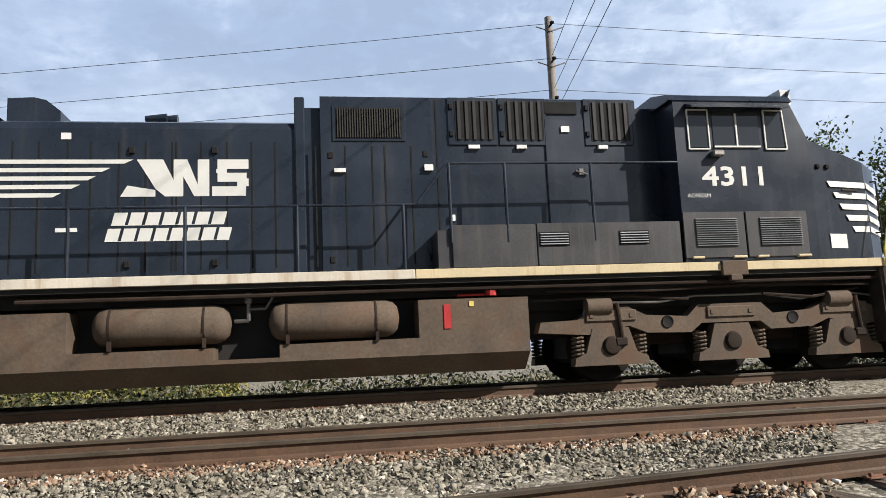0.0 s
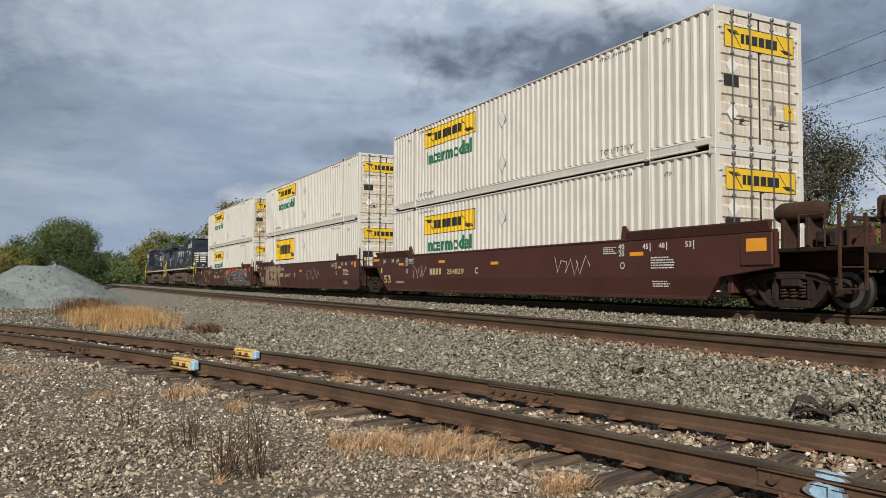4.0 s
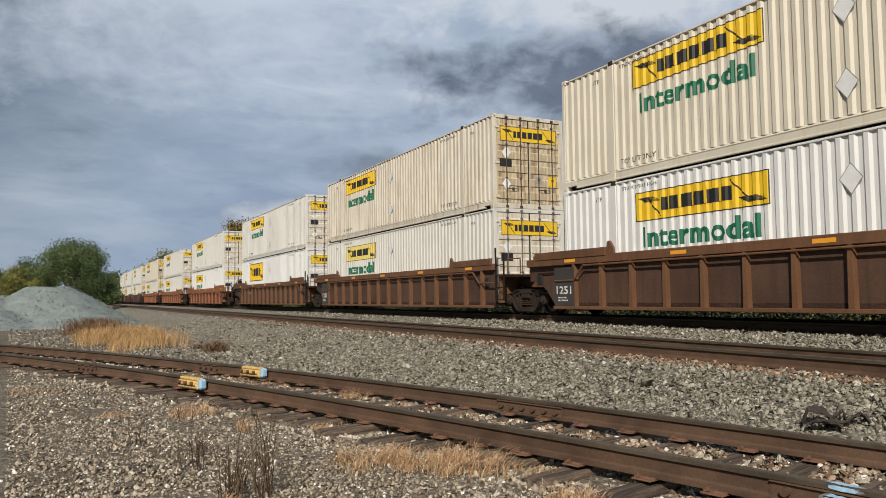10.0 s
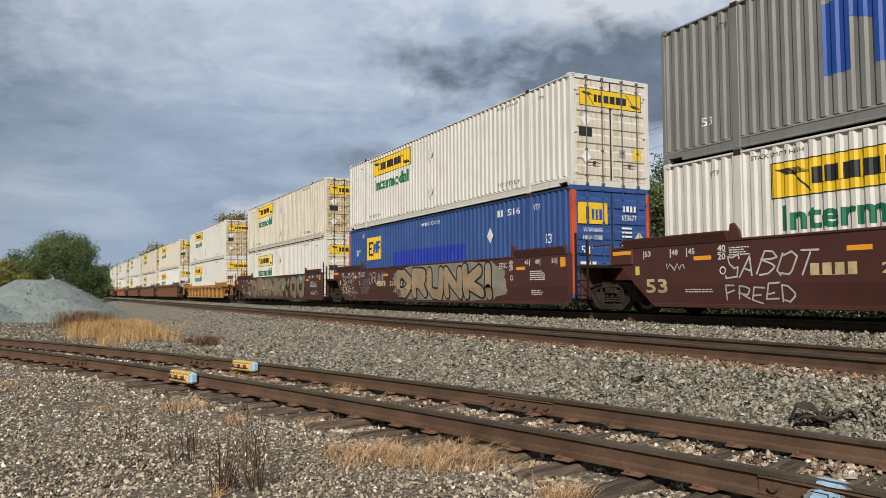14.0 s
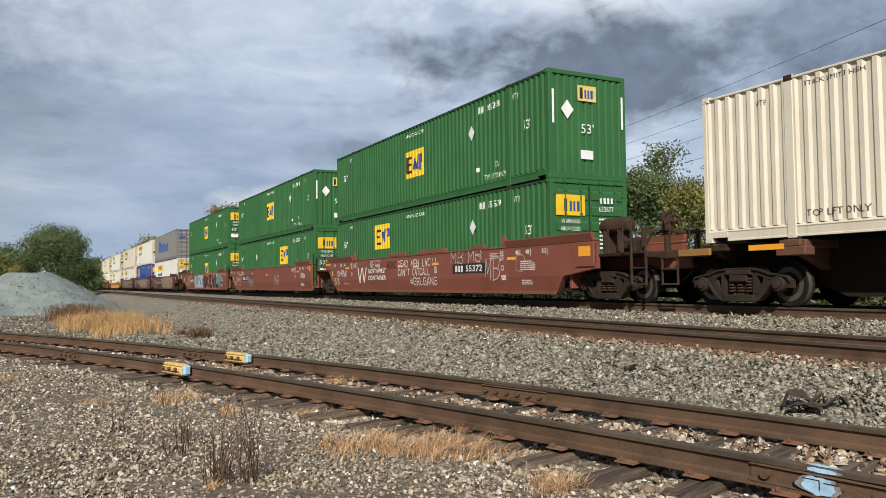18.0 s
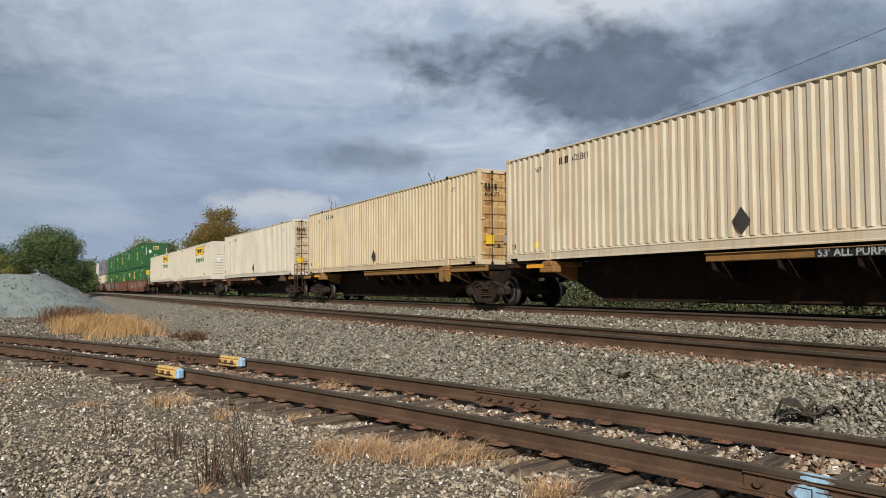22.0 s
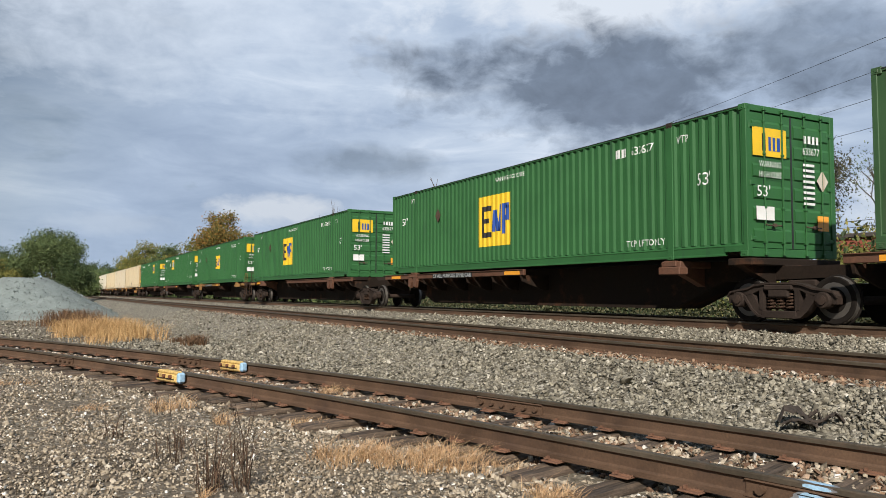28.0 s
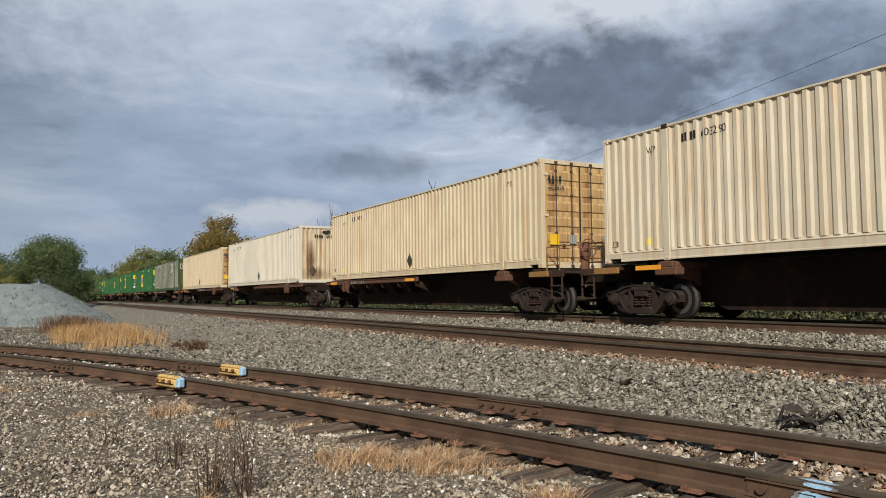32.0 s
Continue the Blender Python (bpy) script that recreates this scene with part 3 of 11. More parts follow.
def build_ground():
    xs = grid_lines([(-3000, 300), (-600, 30), (-180, 6), (-60, 1.2), (-30, 0.4), (14, 2), (60, 20), (300, 300), (3000, 0)])
    ys = grid_lines([(-3000, 400), (-600, 60), (-120, 10), (-40, 2), (-16, 0.4), (20, 2), (60, 10), (200, 50), (600, 300), (3000, 0)])
    X, Y = np.meshgrid(xs, ys, indexing="ij")
    Z = ground_z(X, Y)
    rng = np.random.default_rng(3)
    Z += np.where((np.abs(X) < 40) & (Y < 20), rng.normal(0, 0.008, Z.shape), 0)
    n, k = X.shape
    idx = np.arange(n * k).reshape(n, k)
    faces = np.stack([idx[:-1, :-1], idx[1:, :-1], idx[1:, 1:], idx[:-1, 1:]], -1).reshape(-1, 4)
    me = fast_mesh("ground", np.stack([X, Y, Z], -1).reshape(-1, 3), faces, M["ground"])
    me.shade_smooth()
    return tagged(new("ground", me), "grey gravel and bare dirt ground beside the tracks", "ground", kind="structure")


ground = build_ground()


# ---------------------------------------------------------------- tracks
RAIL_PROFILE = [(-0.07, 0.0), (-0.07, 0.012), (-0.02, 0.028), (-0.0085, 0.045), (-0.0085, 0.125), (-0.036, 0.142), (-0.036, 0.172),
                (-0.028, 0.180), (0.028, 0.180), (0.036, 0.172), (0.036, 0.142), (0.0085, 0.125), (0.0085, 0.045), (0.02, 0.028), (0.07, 0.012), (0.07, 0.0)]


def rail_mesh(name, line):
    """A rail swept along (x, y, z of its top)."""
    P = np.array(line, float)
    T = np.gradient(P[:, :2], axis=0)
    T /= np.linalg.norm(T, axis=1)[:, None]
    N = np.stack([-T[:, 1], T[:, 0]], 1)
    k = len(RAIL_PROFILE)
    v = [(p[0] + n[0] * a, p[1] + n[1] * a, p[2] - 0.18 + b) for p, n in zip(P, N) for a, b in RAIL_PROFILE]
    f, top = [], []
    for i in range(len(P) - 1):
        for j in range(k):
            f.append((i * k + j, i * k + (j + 1) % k, (i + 1) * k + (j + 1) % k, (i + 1) * k + j))
            top.append(1 if j in (5, 6, 7, 8, 9) else 0)
    me = bpy.data.meshes.new(name)
    me.from_pydata(v, [], f)
    me.materials.append(M["rail"])
    me.materials.append(M["railhead"])
    me.polygons.foreach_set("material_index", top)
    bm = bmesh.new()
    bm.from_mesh(me)
    bmesh.ops.recalc_face_normals(bm, faces=bm.faces[:])
    bm.to_mesh(me)
    bm.free()
    return me


def main_line(side, z):
    pts = []
    for s in list(np.arange(-520, -160, 8.0)) + list(np.arange(-160, 161, 20.0)) + [700.0]:
        x, y, _ = along(float(s), side)
        pts.append((x, y, z))
    return pts


def tie_material():
    """Split grey-brown wood with its grain along the tie."""
    m = surface("weathered_tie_wood", (0.070, 0.050, 0.035), 0.92, spread=0.25, scale=2.5, grain=40, bump=0.2, per_object=0.35)
    nt = m.node_tree
    nodes, links = nt.nodes, nt.links
    b = nodes["Principled BSDF"]
    coord = nodes.new("ShaderNodeTexCoord")
    mp = nodes.new("ShaderNodeMapping")
    mp.inputs["Scale"].default_value = (26.0, 1.1, 26.0)
    links.new(coord.outputs["Object"], mp.inputs[0])
    n = nodes.new("ShaderNodeTexNoise")
    n.inputs["Scale"].default_value, n.inputs["Detail"].default_value, n.inputs["Roughness"].default_value = 1.0, 6.0, 0.7
    links.new(mp.outputs[0], n.inputs["Vector"])
    r = nodes.new("ShaderNodeValToRGB")
    for e, (p, c) in zip(r.color_ramp.elements, ((0.36, 0.28), (0.66, 3.0))):
        e.position, e.color = p, (c, c, c, 1)
    links.new(n.outputs["Fac"], r.inputs[0])
    mx = nodes.new("ShaderNodeMix")
    mx.data_type, mx.blend_type = "RGBA", "MULTIPLY"
    mx.inputs["Factor"].default_value = 1.0
    old = b.inputs["Base Color"].links[0].from_socket
    links.new(old, mx.inputs["A"])
    links.new(r.outputs[0], mx.inputs["B"])
    links.new(mx.outputs["Result"], b.inputs["Base Color"])
    bump = nodes.new("ShaderNodeBump")
    bump.inputs["Strength"].default_value, bump.inputs["Distance"].default_value = 0.9, 0.012
    links.new(n.outputs["Fac"], bump.inputs["Height"])
    links.new(bump.outputs[0], b.inputs["Normal"])
    return m


M["tie"] = tie_material()


def worn_tie(seed):
    """A split tie with uneven ends, edges and top."""
    rng = random.Random(seed)
    section = ((-0.115, -0.17), (-0.118, -0.03), (-0.09, 0.0), (-0.02, 0.0), (0.03, -0.004), (0.09, 0.0), (0.117, -0.035), (0.115, -0.17))
    v, f, k = [], [], len(section)
    stops = (-1.0, -0.92, -0.74, -0.45, -0.2, 0.0, 0.25, 0.5, 0.72, 0.9, 1.0)
    long = rng.uniform(1.22, 1.34)
    for i, t in enumerate(stops):
        worn = 0.035 if i in (0, len(stops) - 1) else 0.012
        for x, z in section:
            v.append((x + rng.uniform(-0.010, 0.010), t * long + rng.uniform(-0.03, 0.03), z - (rng.uniform(0, worn) if z > -0.1 else 0)))
    for i in range(len(stops) - 1):
        f += [(i * k + j, i * k + j + 1, (i + 1) * k + j + 1, (i + 1) * k + j) for j in range(k - 1)]
    f += [tuple(range(k)), tuple(range(len(v) - 1, len(v) - k - 1, -1))]
    return Geo().add(v, f).mesh("tie", M["tie"])


TIE_MESHES = [worn_tie(s) for s in range(7)]
PLATE_MESH = Geo().box(-0.085, 0.085, -0.14, 0.14, 0.0, 0.014, 0.004).box(-0.085, 0.085, -0.10, -0.078, 0.014, 0.026).box(-0.085, 0.085, 0.078, 0.10, 0.014, 0.026).box(-0.05, -0.03, -0.115, -0.085, 0.02, 0.045).box(0.03, 0.05, 0.085, 0.115, 0.02, 0.045).mesh("tie_plate", M["railrust"])


def build_track(name, label, lines):
    root = thing(name, label, "railway track", kind="structure")
    for line in lines:
        part("rail", rail_mesh("rail", line), None, root)
    return root


siding_pts = [siding(a) for a in np.arange(-46, 8.6, 0.5)]
side_track = build_track("siding_track", "rusty curved siding track with weathered wooden ties", [[(*p, z) for p, q, z in siding_pts], [(*q, z) for p, q, z in siding_pts]])
near_track = build_track("near_main_track", "rust-brown main line track on grey ballast", [main_line(Y_MAIN - Y_FAR - GAUGE / 2, Z_MAIN), main_line(Y_MAIN - Y_FAR + GAUGE / 2, Z_MAIN - 0.023)])
far_track = build_track("far_main_track", "dark main line track under the train", [main_line(-GAUGE / 2, Z_FAR), main_line(GAUGE / 2, Z_FAR)])


def siding_ties():
    """Middle, height, turn and shift of each tie along the curve."""
    rng = random.Random(5)
    spots, acc, last = [], 0.0, None
    for a in np.arange(-44, 8.4, 0.05):
        p, q, z = siding(a)
        c = Vector(((p[0] + q[0]) / 2, (p[1] + q[1]) / 2))
        if last is not None:
            acc += (c - last).length
        last = c
        if acc > 0.58:
            acc = rng.uniform(-0.11, 0.11)
            turn = math.degrees(math.atan2(q[1] - p[1], q[0] - p[0])) - 90
            spots.append((p, q, c, z, turn, turn + rng.uniform(-4, 4), rng.uniform(-0.16, 0.10), rng.uniform(-0.03, 0.0)))
    return spots


SIDING_TIES = siding_ties()


def lay_ties():
    rng = random.Random(5)
    for p, q, c, z, turn, skew, shift, sunk in SIDING_TIES:
        part("tie", rng.choice(TIE_MESHES), None, side_track, at=pose(c.x, c.y, z - 0.196, 0, 0, skew) @ pose(0, shift, sunk))
        for e in (p, q):
            part("tie_plate", PLATE_MESH, None, side_track, at=pose(e[0], e[1], z - 0.197, 0, 0, turn))
    for root, yc, z, lo, hi in ((near_track, Y_MAIN, Z_MAIN, -62, 12), (far_track, Y_FAR, Z_FAR, -34, 12)):
        for x in np.arange(lo, hi, 0.52):
            part("tie", rng.choice(TIE_MESHES), None, root, at=pose(x + rng.uniform(-0.02, 0.02), yc, z - 0.198 + rng.uniform(-0.02, 0.0), 0, 0, rng.uniform(-1, 1)))
            if x > (-40 if root is near_track else -22):
                part("tie_plate", PLATE_MESH, None, root, at=pose(x, yc - GAUGE / 2, z - 0.197))

# ---------------------------------------------------------------- stones and dry plants on the ground
def stone_material(name, stops):
    m = bpy.data.materials.new(name)
    m.use_nodes = True
    nt = m.node_tree
    nodes, links = nt.nodes, nt.links
    b = nodes["Principled BSDF"]
    geo = nodes.new("ShaderNodeNewGeometry")
    r = nodes.new("ShaderNodeValToRGB")
    r.color_ramp.interpolation = "LINEAR"
    while len(r.color_ramp.elements) < len(stops):
        r.color_ramp.elements.new(0.5)
    for e, (p, c) in zip(r.color_ramp.elements, stops):
        e.position, e.color = p, (*c, 1)
    links.new(geo.outputs["Random Per Island"], r.inputs[0])
    coord = nodes.new("ShaderNodeTexCoord")
    n = nodes.new("ShaderNodeTexNoise")
    n.inputs["Scale"].default_value, n.inputs["Detail"].default_value = 45.0, 4.0
    links.new(coord.outputs["Object"], n.inputs["Vector"])
    mr = nodes.new("ShaderNodeMapRange")
    links.new(n.outputs["Fac"], mr.inputs[0])
    mr.inputs[1].default_value, mr.inputs[2].default_value, mr.inputs[3].default_value, mr.inputs[4].default_value = 0.3, 0.7, 0.7, 1.25
    h = nodes.new("ShaderNodeHueSaturation")
    links.new(r.outputs[0], h.inputs["Color"])
    links.new(mr.outputs[0], h.inputs["Value"])
    links.new(h.outputs[0], b.inputs["Base Color"])
    b.inputs["Roughness"].default_value = 0.88
    b.inputs["Specular IOR Level"].default_value = 0.3
    bump = nodes.new("ShaderNodeBump")
    bump.inputs["Strength"].default_value, bump.inputs["Distance"].default_value = 0.5, 0.006
    links.new(n.outputs["Fac"], bump.inputs["Height"])
    links.new(bump.outputs[0], b.inputs["Normal"])
    return m


M["ballast"] = stone_material("ballast_stone", [(0.0, (0.110, 0.098, 0.074)), (0.30, (0.198, 0.178, 0.136)), (0.70, (0.312, 0.284, 0.220)), (0.96, (0.40, 0.366, 0.292)), (0.995, (0.60, 0.555, 0.47))])
M["lot_stone"] = stone_material("lot_stone", [(0.0, (0.130, 0.104, 0.073)), (0.40, (0.318, 0.260, 0.187)), (0.80, (0.475, 0.40, 0.302)), (0.94, (0.60, 0.53, 0.43)), (0.985, (0.84, 0.80, 0.73))])
M["rust_stone"] = stone_material("rusty_stone", [(0.0, (0.12, 0.070, 0.045)), (0.5, (0.27, 0.170, 0.105)), (0.9, (0.42, 0.30, 0.21)), (0.97, (0.64, 0.56, 0.47))])

ICO_V = np.array([(0, 0, 1), (0.894, 0, 0.447), (0.276, 0.851, 0.447), (-0.724, 0.526, 0.447), (-0.724, -0.526, 0.447), (0.276, -0.851, 0.447),
                  (0.724, 0.526, -0.447), (-0.276, 0.851, -0.447), (-0.894, 0, -0.447), (-0.276, -0.851, -0.447), (0.724, -0.526, -0.447), (0, 0, -1)])
ICO_F = np.array([(0, 1, 2), (0, 2, 3), (0, 3, 4), (0, 4, 5), (0, 5, 1), (1, 6, 2), (2, 7, 3), (3, 8, 4), (4, 9, 5), (5, 10, 1), (2, 6, 7), (3, 7, 8), (4, 8, 9), (5, 9, 10), (1, 10, 6), (6, 11, 7), (7, 11, 8), (8, 11, 9), (9, 11, 10), (10, 11, 6)])
SLAB_V = np.array([(-1.0, -0.8, -0.7), (1.0, -0.8, -0.7), (1.0, 0.8, -0.7), (-1.0, 0.8, -0.7), (-0.75, -0.6, 0.7), (0.75, -0.6, 0.7), (0.75, 0.6, 0.7), (-0.75, 0.6, 0.7)]) * 0.88
SLAB_F = np.array([(4, 5, 6, 7), (0, 1, 5, 4), (1, 2, 6, 5), (2, 3, 7, 6), (3, 0, 4, 7)])


def stones_mesh(name, P, size, material, rng, fine=True):
    """Angular stones at the points P (n x 3)."""
    V, F = (ICO_V, ICO_F) if fine else (SLAB_V, SLAB_F)
    n, k = len(P), len(V)
    axes = rng.uniform(0.55, 1.25, (n, 1, 3)) * np.array([1.15, 1.0, 0.72])
    W = V[None] * rng.uniform(0.62, 1.25, (n, k, 1)) * axes * size[:, None, None]
    q = rng.normal(0, 1, (n, 4))
    q[:, 1:3] *= 0.6
    q /= np.linalg.norm(q, axis=1)[:, None]
    w, x, y, z = q.T
    R = np.stack([1 - 2 * (y * y + z * z), 2 * (x * y - w * z), 2 * (x * z + w * y), 2 * (x * y + w * z), 1 - 2 * (x * x + z * z), 2 * (y * z - w * x),
                  2 * (x * z - w * y), 2 * (y * z + w * x), 1 - 2 * (x * x + y * y)], -1).reshape(n, 3, 3)
    W = np.einsum("nij,nkj->nki", R, W) + P[:, None]
    faces = (F[None] + (np.arange(n) * k)[:, None, None]).reshape(-1, F.shape[1])
    return fast_mesh(name, W.reshape(-1, 3), faces, material)


def side_offset(x, y):
    d2 = (x[:, None] - SID_C[:, 0]) ** 2 + (y[:, None] - SID_C[:, 1]) ** 2
    i = d2.argmin(-1)
    return (x - SID_C[i, 0]) * SID_N[i, 0] + (y - SID_C[i, 1]) * SID_N[i, 1]


def scatter_stones():
    rng = np.random.default_rng(11)
    bands = [(2.6, 5.0, 1900, 0.0195, False), (5.0, 9.0, 900, 0.019, False), (9.0, 15.0, 380, 0.0225, False), (15.0, 24.0, 130, 0.027, False), (24.0, 44.0, 30, 0.03, False)]
    out = {}
    for r0, r1, density, size, fine in bands:
        a0, a1 = radians(-93), radians(36 if r1 < 20 else 0)
        n = int((r1 ** 2 - r0 ** 2) / 2 * (a1 - a0) * density)
        r = np.sqrt(rng.uniform(r0 ** 2, r1 ** 2, n))
        a = rng.uniform(a0, a1, n)
        x, y = r * np.sin(a), r * np.cos(a)
        keep = (y < Y_FAR + 2.6) & ((r > 6.0) | (a < radians(-24))) & ((r < 24) | (y > -4))
        x, y = x[keep], y[keep]
        off = side_offset(x, y)
        z = ground_z(x, y)
        s = size * rng.lognormal(0, 0.28, len(x))
        main = (y > Y_MAIN - 4.2)
        ball = (main & (np.abs(off) > 1.0)) | (off > 1.1)
        rust = (~ball) & (np.abs(off) < 0.75) & (rng.random(len(x)) < 0.4)
        rust |= main & (np.abs(y - (Y_MAIN - 0.95)) < 0.45) & (rng.random(len(x)) < 0.75)
        # bare dirt shows between the stones of the lot
        n2 = np.sin(x * 0.9 + 1.3) * np.cos(y * 1.1 - 0.6) + np.sin(x * 0.37 - y * 0.53)
        lot = ~ball & ~rust
        drop = lot & (off < -1.6) & (rng.random(len(x)) < np.clip(0.07 + 0.13 * n2, 0.0, 0.4))
        # few stones lie on the ties
        on_tie = np.zeros(len(x), bool)
        for _, _, c, _, _, skew, shift, _ in SIDING_TIES:
            co, si = math.cos(radians(skew)), math.sin(radians(skew))
            dx, dy = x - c.x, y - c.y
            on_tie |= (np.abs(dx * co + dy * si) < 0.135) & (np.abs(dy * co - dx * si - shift) < 1.3)
        gone = drop | (on_tie & (rng.random(len(x)) < 0.93))
        s = np.where(lot & (off < -1.5), s * 0.64, s)
        s = np.where(np.abs(off) < 0.7, np.clip(s * 1.25, 0.016, 0.04), s)
        z = z + s * rng.uniform(0.0, 0.75, len(x)) - np.where((np.abs(off) < 1.45) & (np.abs(off) > 0.66), 0.012, np.where(np.abs(off) < 0.62, -0.045, 0.0))
        for name, mask in (("ballast", ball & ~rust & ~gone), ("lot_stone", lot & ~gone), ("rust_stone", rust & ~gone)):
            out.setdefault((name, fine), []).append(np.stack([x, y, z, s], 1)[mask])
    # sparser stones all round the open lot
    n = 9000
    r, a = np.sqrt(rng.uniform(0.3, 49.0, n)), rng.uniform(-math.pi, math.pi, n)
    x, y = r * np.sin(a), r * np.cos(a)
    keep = (side_offset(x, y) < -1.6)
    x, y = x[keep], y[keep]
    s = 0.0135 * rng.lognormal(0, 0.28, len(x))
    out[("lot_stone", False)].append(np.stack([x, y, ground_z(x, y) + s * rng.uniform(0.0, 0.6, len(x)), s], 1))
    words = {"ballast": "grey angular ballast stones between the tracks", "lot_stone": "brown and white loose stones on the lot", "rust_stone": "rust-stained stones along the rails"}
    for (name, fine), chunks in out.items():
        Q = np.concatenate(chunks)
        me = stones_mesh(name, Q[:, :3], Q[:, 3], M[name], rng, fine)
        tagged(new("ballast_stones" if name == "ballast" else "loose_stones", me), words[name], "gravel", kind="stuff")


scatter_stones()


def blade_material(name, c0, c1):
    m = stone_material(name, [(0.0, c0), (1.0, c1)])
    m.node_tree.nodes["Principled BSDF"].inputs["Roughness"].default_value = 0.8
    return m


M["straw"] = blade_material("dry_straw", (0.40, 0.225, 0.105), (0.72, 0.50, 0.29))
M["gold_grass"] = blade_material("golden_dry_grass", (0.34, 0.19, 0.075), (0.68, 0.45, 0.21))
M["dead_stalk"] = blade_material("dead_brown_stalk", (0.045, 0.028, 0.018), (0.13, 0.08, 0.05))
M["brown_weed"] = blade_material("brown_weed", (0.09, 0.05, 0.03), (0.22, 0.13, 0.07))


def blades_mesh(name, roots, height, lean, width, material, rng, droop=0.5):
    """Curved grass blades, three segments each."""
    n = len(roots)
    a = rng.uniform(0, 2 * math.pi, n)
    h = height * rng.uniform(0.45, 1.15, n)
    l = lean * rng.uniform(0.1, 1.3, n) * h
    d = np.stack([np.cos(a), np.sin(a), np.zeros(n)], 1)
    side = np.stack([-np.sin(a + 0.6), np.cos(a + 0.6), np.zeros(n)], 1)
    V = []
    for u, wd in ((0.0, 1.0), (0.4, 0.85), (0.75, 0.6), (1.0, 0.15)):
        c = roots + d * (l * u ** 1.8)[:, None]
        c[:, 2] += h * (u - droop * 0.5 * u ** 3)
        for sgn in (-1, 1):
            V.append(c + side * (sgn * wd * width / 2))
    V = np.stack(V, 1)
    F = np.array([(0, 1, 3, 2), (2, 3, 5, 4), (4, 5, 7, 6)])
    faces = (F[None] + (np.arange(n) * 8)[:, None, None]).reshape(-1, 4)
    return fast_mesh(name, V.reshape(-1, 3), faces, material)


def tuft(x, y, rx, ry, n, height, material, words, lean=1.25, width=0.0045, seed=1, name="grass_tuft"):
    rng = np.random.default_rng(seed)
    if material == "straw":
        n, height = int(n * 1.5), height * 0.78
    heart = rng.uniform(-0.8, 0.8, (max(3, n // 45), 2))
    p = (heart[rng.integers(0, len(heart), n)] + rng.normal(0, 0.17, (n, 2))) * np.array([rx, ry])
    z = ground_z(x + p[:, 0], y + p[:, 1])
    me = blades_mesh(name, np.stack([p[:, 0], p[:, 1], z - z.min()], 1), height, lean, width, M[material], rng)
    ob = tagged(new(name, me), words, "dry grass", "dry grass along the siding", "stuff")
    ob.location = (x, y, float(z.min()) - 0.01)
    return ob


